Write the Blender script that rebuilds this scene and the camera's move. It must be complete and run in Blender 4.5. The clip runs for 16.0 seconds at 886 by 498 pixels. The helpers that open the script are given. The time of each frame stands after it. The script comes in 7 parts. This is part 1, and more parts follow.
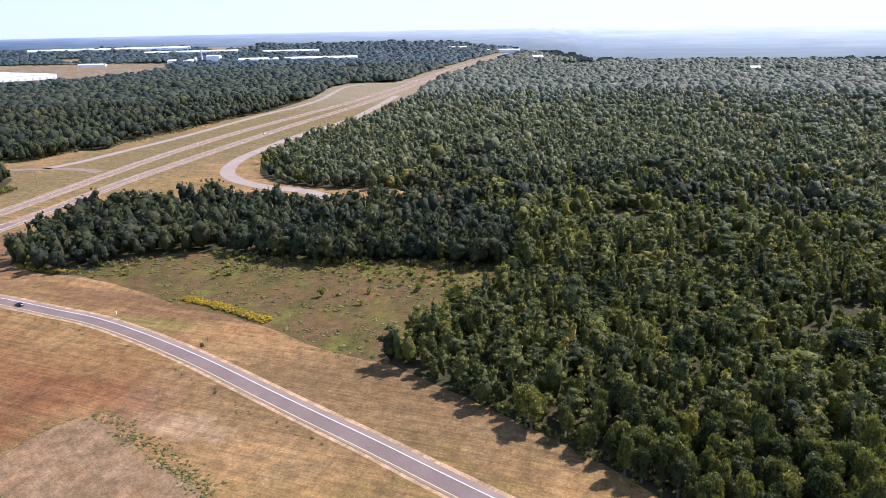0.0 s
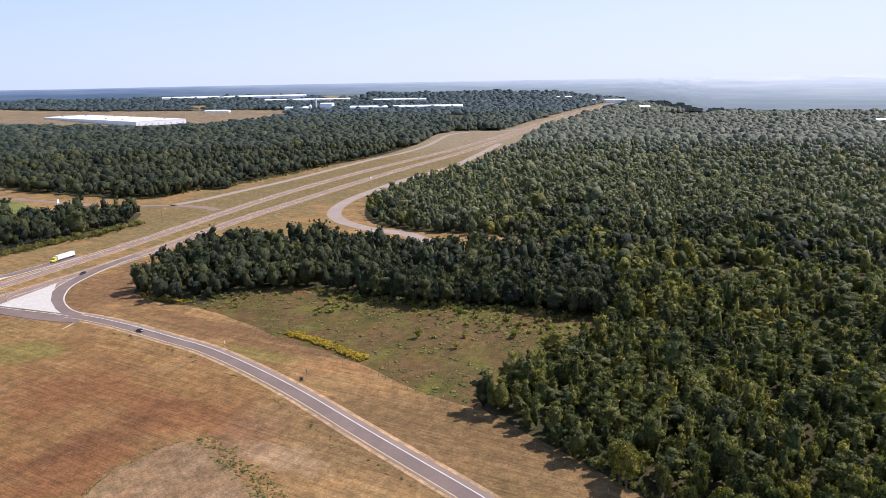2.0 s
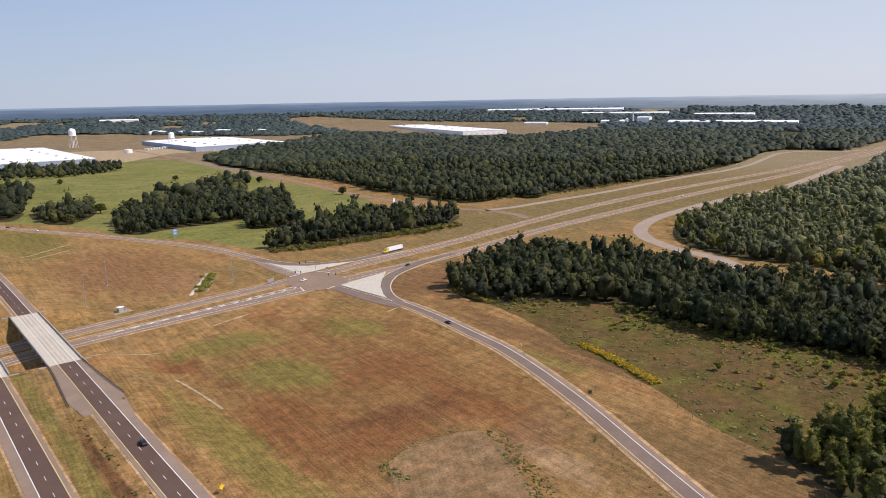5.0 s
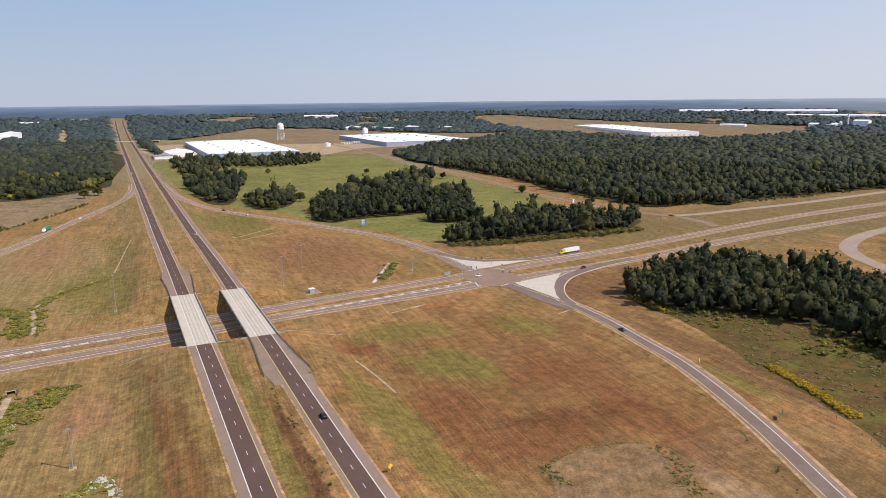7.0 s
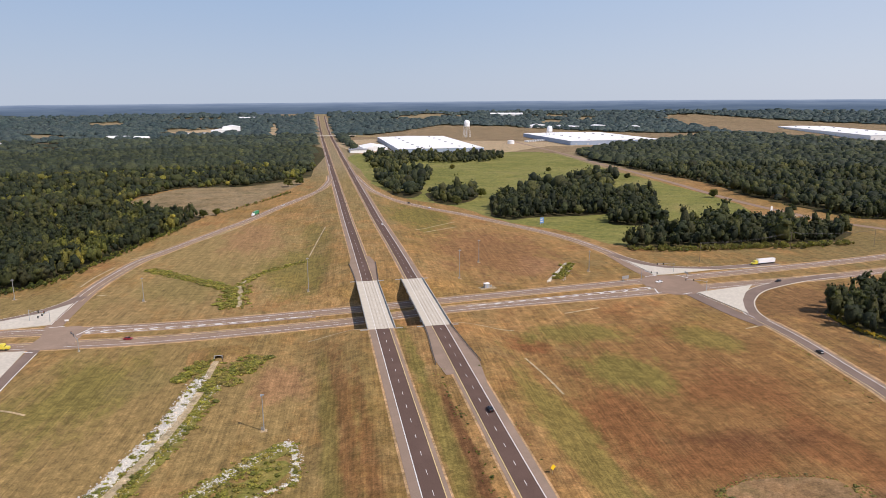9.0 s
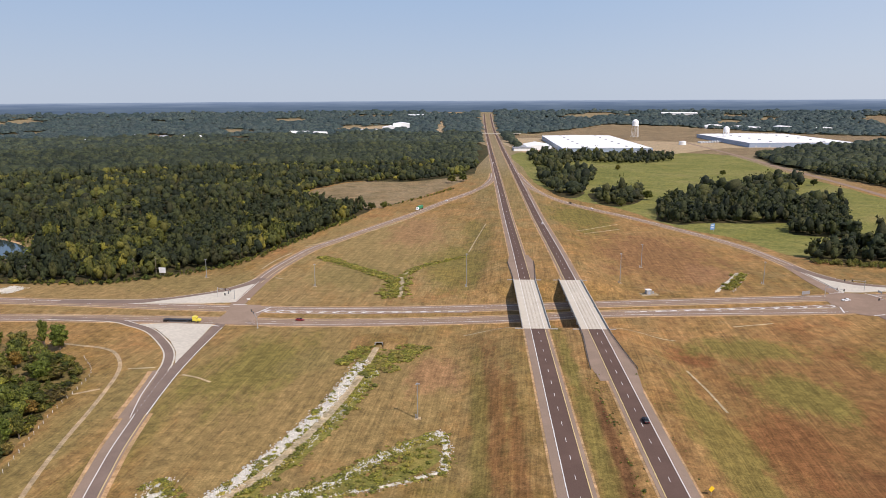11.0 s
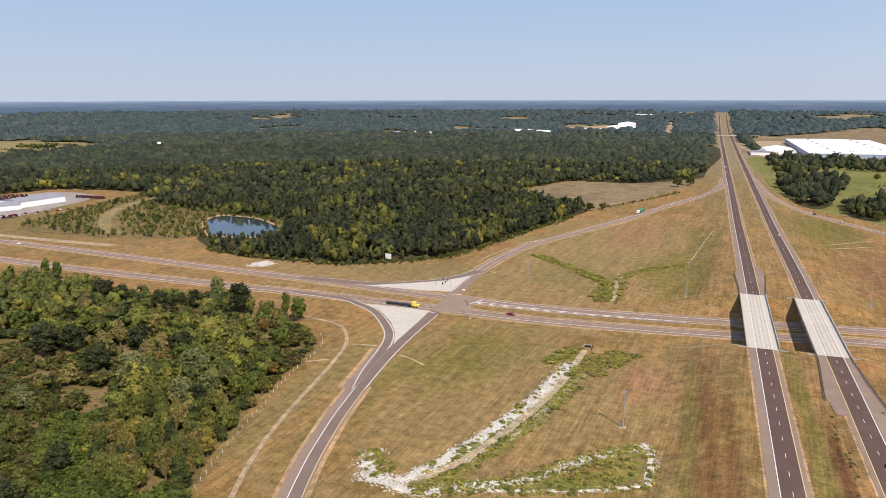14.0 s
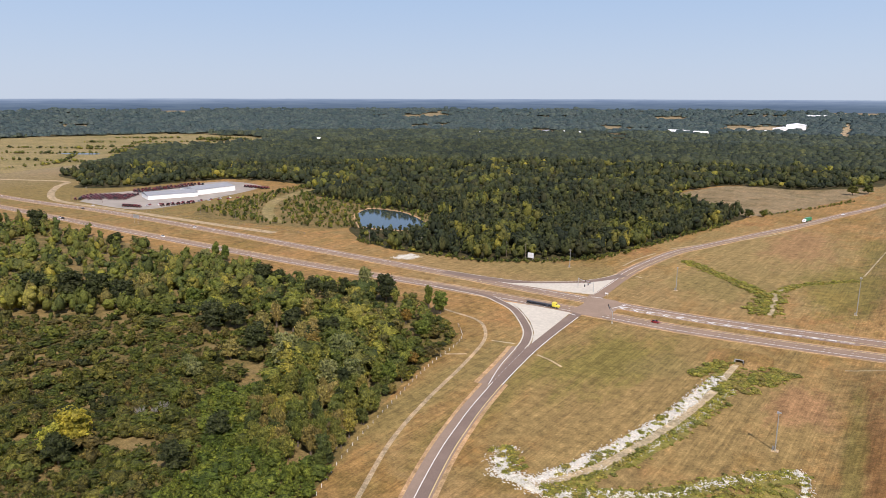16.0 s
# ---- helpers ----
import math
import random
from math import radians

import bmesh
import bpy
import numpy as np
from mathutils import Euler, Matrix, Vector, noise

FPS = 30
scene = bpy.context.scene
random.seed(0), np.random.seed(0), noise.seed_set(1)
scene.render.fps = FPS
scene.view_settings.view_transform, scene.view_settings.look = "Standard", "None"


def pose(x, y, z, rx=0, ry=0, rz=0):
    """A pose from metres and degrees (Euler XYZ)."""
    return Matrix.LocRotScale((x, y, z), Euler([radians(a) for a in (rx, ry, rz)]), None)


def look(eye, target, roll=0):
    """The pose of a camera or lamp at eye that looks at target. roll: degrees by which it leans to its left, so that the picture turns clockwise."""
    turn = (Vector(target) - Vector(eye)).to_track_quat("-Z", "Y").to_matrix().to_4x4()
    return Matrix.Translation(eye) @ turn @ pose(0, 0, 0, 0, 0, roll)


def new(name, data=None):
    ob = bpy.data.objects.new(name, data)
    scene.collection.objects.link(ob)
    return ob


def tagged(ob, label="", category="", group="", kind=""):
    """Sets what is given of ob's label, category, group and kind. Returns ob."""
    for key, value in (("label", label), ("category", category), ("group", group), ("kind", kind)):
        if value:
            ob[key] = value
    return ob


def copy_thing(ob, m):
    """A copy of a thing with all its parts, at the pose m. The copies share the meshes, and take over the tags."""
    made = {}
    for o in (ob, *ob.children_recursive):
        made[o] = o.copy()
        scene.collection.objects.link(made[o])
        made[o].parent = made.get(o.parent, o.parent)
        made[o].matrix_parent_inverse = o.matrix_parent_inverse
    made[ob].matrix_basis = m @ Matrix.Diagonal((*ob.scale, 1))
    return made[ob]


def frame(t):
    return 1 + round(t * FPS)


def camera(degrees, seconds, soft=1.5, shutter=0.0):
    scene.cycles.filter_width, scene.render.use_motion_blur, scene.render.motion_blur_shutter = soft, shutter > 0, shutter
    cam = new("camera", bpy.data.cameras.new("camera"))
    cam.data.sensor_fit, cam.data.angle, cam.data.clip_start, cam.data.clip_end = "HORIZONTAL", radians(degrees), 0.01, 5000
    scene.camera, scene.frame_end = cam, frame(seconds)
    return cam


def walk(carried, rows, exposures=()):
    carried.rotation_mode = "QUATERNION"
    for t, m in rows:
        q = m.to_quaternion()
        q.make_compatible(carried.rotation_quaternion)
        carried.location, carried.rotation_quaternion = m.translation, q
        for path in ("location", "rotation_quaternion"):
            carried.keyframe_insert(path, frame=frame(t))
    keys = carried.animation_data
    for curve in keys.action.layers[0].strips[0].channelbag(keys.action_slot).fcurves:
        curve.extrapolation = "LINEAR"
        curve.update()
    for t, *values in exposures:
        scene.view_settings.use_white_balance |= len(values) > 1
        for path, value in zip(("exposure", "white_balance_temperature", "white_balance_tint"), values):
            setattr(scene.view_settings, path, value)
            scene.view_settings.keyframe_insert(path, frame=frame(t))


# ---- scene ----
import itertools

cam = camera(64.47, 16.0, soft=0.6)
PATH = [
    (0, -39.91, -387.97, 120.37, -72.81, -17.62, 1.21),
    (0.5, -40.13, -387.95, 120.32, -72.23, -16.73, 1.19),
    (1, -40.41, -387.98, 120.27, -71.07, -15.73, 1.18),
    (1.5, -40.8, -388.12, 120.25, -68.86, -14.71, 1.14),
    (2, -41.33, -388.43, 120.29, -64.62, -13.68, 1.05),
    (2.5, -41.93, -388.85, 120.41, -60.23, -12.65, 1.01),
    (3, -42.52, -389.27, 120.62, -56.2, -12.22, 1.02),
    (3.5, -42.97, -389.68, 120.9, -51.87, -12.2, 1.03),
    (4, -43.25, -390.02, 121.15, -47.35, -12.23, 1.02),
    (6.5, -43.84, -391.08, 121.93, -29.19, -12.15, 0.79),
    (7, -43.82, -391.33, 122.03, -25.09, -12.14, 0.61),
    (7.5, -43.61, -391.49, 122.02, -21.02, -12.17, 0.59),
    (8, -43.32, -391.59, 121.96, -17.44, -12.17, 0.63),
    (8.5, -43.13, -391.71, 121.91, -13.91, -12.16, 0.53),
    (9, -43.11, -391.85, 121.89, -10.34, -12.16, 0.43),
    (9.5, -43.24, -392.0, 121.93, -6.67, -12.17, 0.41),
    (10, -43.37, -392.08, 121.99, -3.02, -12.2, 0.32),
    (12.5, -43.38, -391.98, 122.2, 10.81, -12.3, 0.32),
    (13, -43.28, -392.06, 122.17, 14.09, -12.28, 0.21),
    (13.5, -43.24, -392.26, 122.08, 17.35, -12.31, 0.07),
    (14, -43.3, -392.51, 121.99, 20.62, -12.26, 0.1),
    (14.5, -43.37, -392.74, 121.93, 23.82, -12.31, 0.11),
    (15, -43.39, -392.9, 121.87, 26.93, -12.3, 0.04),
    (15.5, -43.34, -392.96, 121.82, 29.91, -12.35, -0.0),
    (16, -43.21, -392.98, 121.77, 32.47, -12.37, -0.12),
]
walk(cam, [(t, pose(x, y, z, 90 + pitch, 0, yaw) @ pose(0, 0, 0, 0, 0, -lean)) for t, x, y, z, yaw, pitch, lean in PATH],
     exposures=[(0.0, 1.05, 5400, 24), (1.0, 0.95, 5520, 23), (2.0, 0.75, 5700, 22), (3.5, 0.42, 6050, 19), (7.0, 0.41, 6250, 19), (12.5, 0.49, 6250, 18), (16.0, 0.63, 6250, 18)])

# ---- world, sun and exposure ----
SUN_EL, SUN_AZ = radians(48.0), radians(-41.8)
world = bpy.data.worlds.new("sky")
scene.world = world
world.use_nodes = True
wn = world.node_tree
sky = wn.nodes.new("ShaderNodeTexSky")
sky.sky_type = "NISHITA"
sky.sun_disc = False
sky.sun_elevation = SUN_EL
sky.sun_rotation = SUN_AZ - radians(90)
sky.altitude = 100
sky.air_density, sky.dust_density, sky.ozone_density = 1.0, 0.7, 1.5
# haze: the sky pales towards the horizon, more so on the sun's side
tc = wn.nodes.new("ShaderNodeTexCoord")
sep = wn.nodes.new("ShaderNodeSeparateXYZ")
wn.links.new(tc.outputs["Generated"], sep.inputs[0])
low = wn.nodes.new("ShaderNodeMapRange")
low.inputs[1].default_value, low.inputs[2].default_value, low.inputs[3].default_value, low.inputs[4].default_value = 0.1, 0.6, 0.92, 0.10
wn.links.new(sep.outputs[2], low.inputs[0])
rise = wn.nodes.new("ShaderNodeMapRange")
rise.inputs[1].default_value, rise.inputs[2].default_value = 0.0, 0.17
wn.links.new(sep.outputs[2], rise.inputs[0])
dot = wn.nodes.new("ShaderNodeVectorMath")
dot.operation = "DOT_PRODUCT"
dot.inputs[1].default_value = (math.cos(SUN_AZ), math.sin(SUN_AZ), 0)
wn.links.new(tc.outputs["Generated"], dot.inputs[0])
side = wn.nodes.new("ShaderNodeMapRange")
side.inputs[1].default_value, side.inputs[2].default_value = -0.6, 0.8
wn.links.new(dot.outputs["Value"], side.inputs[0])


def sky_mix(fac, a, b):
    n = wn.nodes.new("ShaderNodeMix")
    n.data_type = "RGBA"
    wn.links.new(fac, n.inputs[0])
    for sock, val in ((n.inputs[6], a), (n.inputs[7], b)):
        if isinstance(val, tuple):
            sock.default_value = (*val, 1)
        else:
            wn.links.new(val, sock)
    return n.outputs[2]


tone = sky_mix(side.outputs[0], sky_mix(rise.outputs[0], (4.25, 5.0, 5.65), (2.9, 4.2, 5.75)), sky_mix(rise.outputs[0], (6.1, 6.45, 6.6), (5.4, 6.1, 6.7)))
haze = wn.nodes.new("ShaderNodeMix")
haze.data_type = "RGBA"
wn.links.new(low.outputs[0], haze.inputs[0])
wn.links.new(sky.outputs[0], haze.inputs[6])
wn.links.new(tone, haze.inputs[7])
wn.links.new(haze.outputs[2], wn.nodes["Background"].inputs[0])
wn.nodes["Background"].inputs[1].default_value = 0.085
sun_data = bpy.data.lights.new("sun", "SUN")
sun_data.energy, sun_data.angle, sun_data.color = 3.8, radians(0.53), (1.0, 0.91, 0.79)
sun = new("sun", sun_data)
sun.matrix_world = look((math.cos(SUN_AZ) * math.cos(SUN_EL) * 500, math.sin(SUN_AZ) * math.cos(SUN_EL) * 500, math.sin(SUN_EL) * 500), (0, 0, 0))

# ---- the lie of the land ----
CAM_FOOT = (-44.0, -392.0)   # the spot below the camera, round which detail thins out
RIM = 3500.0


def ease(a, b, x):
    t = np.clip((np.asarray(x, float) - a) / (b - a), 0, 1)
    return t * t * (3 - 2 * t)


def road_height(y):
    """The crest of the highway's bank."""
    y = np.asarray(y, float)
    return np.where(y < 0, 7.0 - 1.0 * ease(60, 200, -y), 7.0 * (1 - 0.55 * ease(80, 350, y) - 0.45 * ease(350, 1300, y)))


def land(x, y):
    x, y = np.asarray(x, float), np.asarray(y, float)
    h = road_height(y) * (1 - ease(25, 56, np.abs(x - 1.5))) * ease(26, 48, np.abs(y + 2.5))
    far = np.hypot(x - CAM_FOOT[0], y - CAM_FOOT[1])
    bearing = np.degrees(np.arctan2(x - CAM_FOOT[0], y - CAM_FOOT[1]))
    # far rise is shaped to fit the camera's view of the horizon
    return h + 50 * (np.clip(far - 2400, 0, 1100) / 1100) ** 2 * (1 - ease(70, 82, bearing))


def rim(bearing):
    """How far the land is built, by the bearing in degrees east of north."""
    # pulled in on the sun's side, where the glowing backdrop carries the haze
    return RIM - 1150 * ease(79, 86, bearing) * (1 - ease(150, 165, bearing))


def inside(x, y, poly):
    x, y = np.asarray(x, float), np.asarray(y, float)
    hit = np.zeros(x.shape, bool)
    for (x0, y0), (x1, y1) in zip(poly, poly[1:] + poly[:1]):
        if y0 != y1:
            cross = (y0 > y) != (y1 > y)
            hit ^= cross & (x < (x1 - x0) * (y - y0) / (y1 - y0) + x0)
    return hit


def near_line(x, y, pts, width):
    """Whether the points lie within width of a line."""
    x, y = np.asarray(x, float), np.asarray(y, float)
    hit = np.zeros(x.shape, bool)
    for (x0, y0), (x1, y1) in zip(pts, pts[1:]):
        dx, dy = x1 - x0, y1 - y0
        k = np.clip(((x - x0) * dx + (y - y0) * dy) / max(dx * dx + dy * dy, 1e-6), 0, 1)
        hit |= np.hypot(x - x0 - k * dx, y - y0 - k * dy) < width
    return hit


def spline(pts, step=6.0):
    """A smooth line through the points, in even steps."""
    p = [Vector(q).to_2d() for q in pts]
    p = [2 * p[0] - p[1]] + p + [2 * p[-1] - p[-2]]
    fine = []
    for a, b, c, d in zip(p, p[1:], p[2:], p[3:]):
        for k in range(20):
            t = k / 20
            fine.append(0.5 * (2 * b + (c - a) * t + (2 * a - 5 * b + 4 * c - d) * t * t + (3 * b - a - 3 * c + d) * t ** 3))
    fine.append(p[-2])
    f = np.array([(q.x, q.y) for q in fine])
    run = np.concatenate([[0], np.cumsum(np.hypot(*np.diff(f, axis=0).T))])
    s = np.linspace(0, run[-1], max(2, int(run[-1] / step) + 1))
    return np.stack([np.interp(s, run, f[:, 0]), np.interp(s, run, f[:, 1])], 1)


def sideways(line):
    d = np.gradient(line, axis=0)
    d /= np.maximum(np.hypot(d[:, 0], d[:, 1]), 1e-6)[:, None]
    return np.stack([d[:, 1], -d[:, 0]], 1)   # to the right of the way


# ---- materials ----
def material(name, rough=0.9, spec=0.2, metal=0.0):
    m = bpy.data.materials.new(name)
    m.use_nodes = True
    b = m.node_tree.nodes["Principled BSDF"]
    b.inputs["Roughness"].default_value = rough
    b.inputs["Specular IOR Level"].default_value = spec
    b.inputs["Metallic"].default_value = metal
    return m, m.node_tree, b


def noise_fac(nt, scale, detail=4.0, rough=0.6, stretch=(1, 1, 1), turn=0.0, space="Object", shift=0.0):
    tc = nt.nodes.new("ShaderNodeTexCoord")
    mp = nt.nodes.new("ShaderNodeMapping")
    mp.vector_type = "TEXTURE"   # turned first, then stretched
    mp.inputs["Scale"].default_value = [1 / k for k in stretch]
    mp.inputs["Rotation"].default_value = (0, 0, turn)
    mp.inputs["Location"].default_value = (shift, shift * 0.7, 0)
    n = nt.nodes.new("ShaderNodeTexNoise")
    n.inputs["Scale"].default_value, n.inputs["Detail"].default_value, n.inputs["Roughness"].default_value = scale, detail, rough
    nt.links.new(tc.outputs[space], mp.inputs[0])
    nt.links.new(mp.outputs[0], n.inputs["Vector"])
    return n.outputs["Fac"]


def ramp(nt, fac, stops):
    r = nt.nodes.new("ShaderNodeValToRGB")
    while len(r.color_ramp.elements) < len(stops):
        r.color_ramp.elements.new(0.5)
    for e, (p, c) in zip(r.color_ramp.elements, stops):
        e.position, e.color = p, (*c, 1) if len(c) == 3 else c
    nt.links.new(fac, r.inputs[0])
    return r.outputs[0]


def mix(nt, a, b, fac, mode="MIX"):
    n = nt.nodes.new("ShaderNodeMix")
    n.data_type, n.blend_type = "RGBA", mode
    for sock, val in ((n.inputs[0], fac), (n.inputs[6], a), (n.inputs[7], b)):
        if isinstance(val, bpy.types.NodeSocket):
            nt.links.new(val, sock)
        elif isinstance(val, (int, float)):
            sock.default_value = val
        else:
            sock.default_value = (*val, 1)
    return n.outputs[2]


def bump(nt, b, fac, strength=0.3, distance=0.1):
    n = nt.nodes.new("ShaderNodeBump")
    n.inputs["Strength"].default_value, n.inputs["Distance"].default_value = strength, distance
    nt.links.new(fac, n.inputs["Height"])
    nt.links.new(n.outputs[0], b.inputs["Normal"])


def plain(name, colour, rough=0.7, spec=0.3, metal=0.0, vary=0.12, scale=2.0):
    """A paint, metal or concrete with fine grain and broad stains."""
    m, nt, b = material(name, rough, spec, metal)
    dark, light = [c * (1 - vary) for c in colour], [min(1, c * (1 + vary)) for c in colour]
    c1 = ramp(nt, noise_fac(nt, scale, 5), [(0.3, dark), (0.7, light)])
    c2 = mix(nt, c1, [c * (1 - 1.5 * vary) for c in colour], ramp(nt, noise_fac(nt, scale * 0.13, 3, shift=7), [(0.5, (0, 0, 0)), (0.75, (0.6, 0.6, 0.6))]))
    nt.links.new(c2, b.inputs["Base Color"])
    return m


def spot(nt, cx, cy, rx, ry, soft=0.4, ragged=1.8):
    """A soft-edged patch of the plan: 1 in its middle, 0 outside, with a ragged rim."""
    tc = nt.nodes.new("ShaderNodeTexCoord")
    mp = nt.nodes.new("ShaderNodeMapping")
    mp.inputs["Location"].default_value = (-cx / rx, -cy / ry, 0)
    mp.inputs["Scale"].default_value = (1 / rx, 1 / ry, 0)
    nt.links.new(tc.outputs["Object"], mp.inputs[0])
    ln = nt.nodes.new("ShaderNodeVectorMath")
    ln.operation = "LENGTH"
    nt.links.new(mp.outputs[0], ln.inputs[0])
    ad = nt.nodes.new("ShaderNodeMath")
    ad.operation = "MULTIPLY_ADD"
    nt.links.new(noise_fac(nt, 0.06, 8, 0.78, (1, 0.45, 1), 0, shift=cx), ad.inputs[0])
    ad.inputs[1].default_value = ragged * 2
    nt.links.new(ln.outputs["Value"], ad.inputs[2])
    mr = nt.nodes.new("ShaderNodeMapRange")
    mr.inputs[1].default_value, mr.inputs[2].default_value = 1 + ragged + soft / 2, 1 + ragged - soft
    nt.links.new(ad.outputs[0], mr.inputs[0])
    return mr.outputs[0]


def scaled(nt, fac, k):
    n = nt.nodes.new("ShaderNodeMath")
    n.operation = "MULTIPLY"
    nt.links.new(fac, n.inputs[0])
    n.inputs[1].default_value = k
    return n.outputs[0]


def grass(name, tones, broad=0.012, mow=0.0, mow_turn=0.0, patch=None, patch_scale=0.02, spots=(), rough=0.7, outer=None):
    """Turf: broad changes of tone, streaks left by the mower, patches, tufts."""
    m, nt, b = material(name, 0.95, 0.1)
    base = ramp(nt, noise_fac(nt, broad, 7, rough), [(0.32, tones[0]), (0.46, tones[1]), (0.56, tones[2]), (0.68, tones[3])])
    if patch:
        base = mix(nt, base, patch, ramp(nt, noise_fac(nt, patch_scale, 6, 0.7, shift=3), [(0.52, (0, 0, 0)), (0.66, (0.8, 0.8, 0.8))]))
    blotch = noise_fac(nt, 0.045, 7, 0.75, shift=31)
    base = mix(nt, base, ramp(nt, blotch, [(0.34, (0.62, 0.66, 0.60)), (0.5, (1, 1, 1)), (0.66, (1.22, 1.10, 0.98))]), 0.75, "MULTIPLY")
    for cx, cy, rx, ry, colour, amount in spots:
        base = mix(nt, base, colour, scaled(nt, spot(nt, cx, cy, rx, ry), amount))
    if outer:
        base = mix(nt, outer, base, spot(nt, CAM_FOOT[0], CAM_FOOT[1], 1250, 1250, 0.15, 0.1))
    if mow:
        for width, k in ((0.10, 0.7), (0.30, 0.9), (0.62, 1.4)):
            streak = noise_fac(nt, width * 2, 4, 0.68, (1, 0.035, 1), mow_turn, shift=width * 9)
            base = mix(nt, base, ramp(nt, streak, [(0.38, (0.52, 0.50, 0.46)), (0.62, (1.40, 1.37, 1.30))]), mow * k, "MULTIPLY")
    tuft = noise_fac(nt, 1.1, 8, 0.85, shift=11)
    base = mix(nt, base, ramp(nt, tuft, [(0.38, (0.44, 0.43, 0.38)), (0.62, (1.50, 1.46, 1.38))]), 0.65, "MULTIPLY")
    mid = noise_fac(nt, 0.22, 5, 0.72, shift=23)
    base = mix(nt, base, ramp(nt, mid, [(0.36, (0.60, 0.60, 0.54)), (0.64, (1.34, 1.30, 1.22))]), 0.75, "MULTIPLY")
    nt.links.new(base, b.inputs["Base Color"])
    bump(nt, b, tuft, 0.5, 0.25)
    return m


RED, OLIVE, DEEP = (0.175, 0.076, 0.034), (0.160, 0.142, 0.042), (0.105, 0.050, 0.026)
ROSE, HAYTONE = (0.27, 0.155, 0.088), (0.205, 0.165, 0.070)
M_DRY = grass("dry_grass", [(0.165, 0.128, 0.042), (0.245, 0.158, 0.065), (0.290, 0.184, 0.083), (0.258, 0.136, 0.060)],
              0.011, 0.25, radians(-4), (0.27, 0.19, 0.095), 0.03,
              [(-118, -110, 95, 110, (0.240, 0.178, 0.080), 0.85), (-115, 190, 85, 150, (0.245, 0.192, 0.090), 0.8), (-230, 40, 160, 60, (0.250, 0.185, 0.090), 0.8), (0, 700, 60, 480, (0.205, 0.168, 0.080), 0.75), (-900, 110, 420, 130, (0.18, 0.148, 0.062), 0.8), (700, 90, 480, 110, (0.170, 0.135, 0.062), 0.95), (1400, 190, 500, 120, (0.150, 0.128, 0.062), 0.9), (0, 1900, 70, 1000, (0.20, 0.165, 0.082), 0.9),
               (112, -145, 84, 105, (0.188, 0.104, 0.044), 0.75), (66, -160, 22, 26, RED, 0.6), (84, -192, 34, 14, RED, 0.6), (95, -178, 20, 6, DEEP, 0.5), (128, -138, 22, 26, RED, 0.55), (134, -200, 14, 40, RED, 0.6), (72, -106, 8, 9, DEEP, 0.5), (150, -300, 34, 80, (0.170, 0.112, 0.055), 0.8), (124, -248, 7, 20, (0.33, 0.235, 0.15), 0.6), (110, -228, 60, 12, (0.190, 0.118, 0.068), 0.5),
               (57, -72, 10, 14, RED, 0.8), (117, -184, 26, 8, DEEP, 0.4), (140, -64, 22, 12, RED, 0.4), (95, -234, 12, 22, (0.235, 0.175, 0.10), 0.8), (-36, -140, 6, 75, RED, 0.55), (-42, -150, 4, 85, OLIVE, 0.6), (-29, -160, 3, 70, RED, 0.5), (-62, -95, 12, 22, ROSE, 0.7), (95, 150, 48, 90, (0.215, 0.118, 0.060), 0.8), (118, 91, 20, 30, ROSE, 0.6), 
               (92, -112, 20, 26, OLIVE, 0.85), (88, -58, 32, 16, OLIVE, 0.8), (150, -78, 16, 22, OLIVE, 0.75), (44, -170, 11, 80, OLIVE, 0.75), (-2, -150, 4, 140, OLIVE, 0.8), (4, -170, 2.5, 70, DEEP, 0.8), (1, -250, 3, 60, DEEP, 0.6),
               (-145, -90, 26, 44, OLIVE, 0.8), (-122, -84, 14, 18, HAYTONE, 0.7), (-170, -150, 8, 60, OLIVE, 0.5), (-58, 110, 26, 70, OLIVE, 0.75), (-43, 237, 14, 60, OLIVE, 0.6), (-130, 80, 30, 40, HAYTONE, 0.85), (-100, 250, 24, 80, ROSE, 0.6),
               (60, 330, 32, 90, OLIVE, 0.85), (250, -40, 60, 50, (0.172, 0.100, 0.050), 0.85), (210, -160, 14, 90, (0.165, 0.098, 0.048), 0.85), (192, -184, 6, 26, OLIVE, 0.6), (165, -290, 14, 60, (0.165, 0.108, 0.050), 0.85),
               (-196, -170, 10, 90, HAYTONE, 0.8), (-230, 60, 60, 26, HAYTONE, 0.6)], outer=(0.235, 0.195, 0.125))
M_GREEN = grass("pasture_grass", [(0.130, 0.140, 0.040), (0.160, 0.168, 0.050), (0.190, 0.190, 0.064), (0.215, 0.190, 0.078)], 0.010)
M_MEADOW = grass("meadow_grass", [(0.070, 0.068, 0.019), (0.104, 0.080, 0.027), (0.125, 0.076, 0.036), (0.080, 0.080, 0.022)], 0.03, 0, 0, (0.130, 0.130, 0.030), 0.045)
M_MOUND = grass("pale_mound_grass", [(0.175, 0.118, 0.060), (0.215, 0.142, 0.078), (0.240, 0.162, 0.094), (0.170, 0.130, 0.068)], 0.05, 0.12, radians(-30))
M_FIELD = grass("bare_field", [(0.165, 0.130, 0.086), (0.21, 0.165, 0.110), (0.245, 0.195, 0.132), (0.185, 0.145, 0.092)], 0.02, 0.4, radians(70))
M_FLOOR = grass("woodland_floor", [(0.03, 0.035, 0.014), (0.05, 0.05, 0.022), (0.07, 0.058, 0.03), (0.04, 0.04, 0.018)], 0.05)
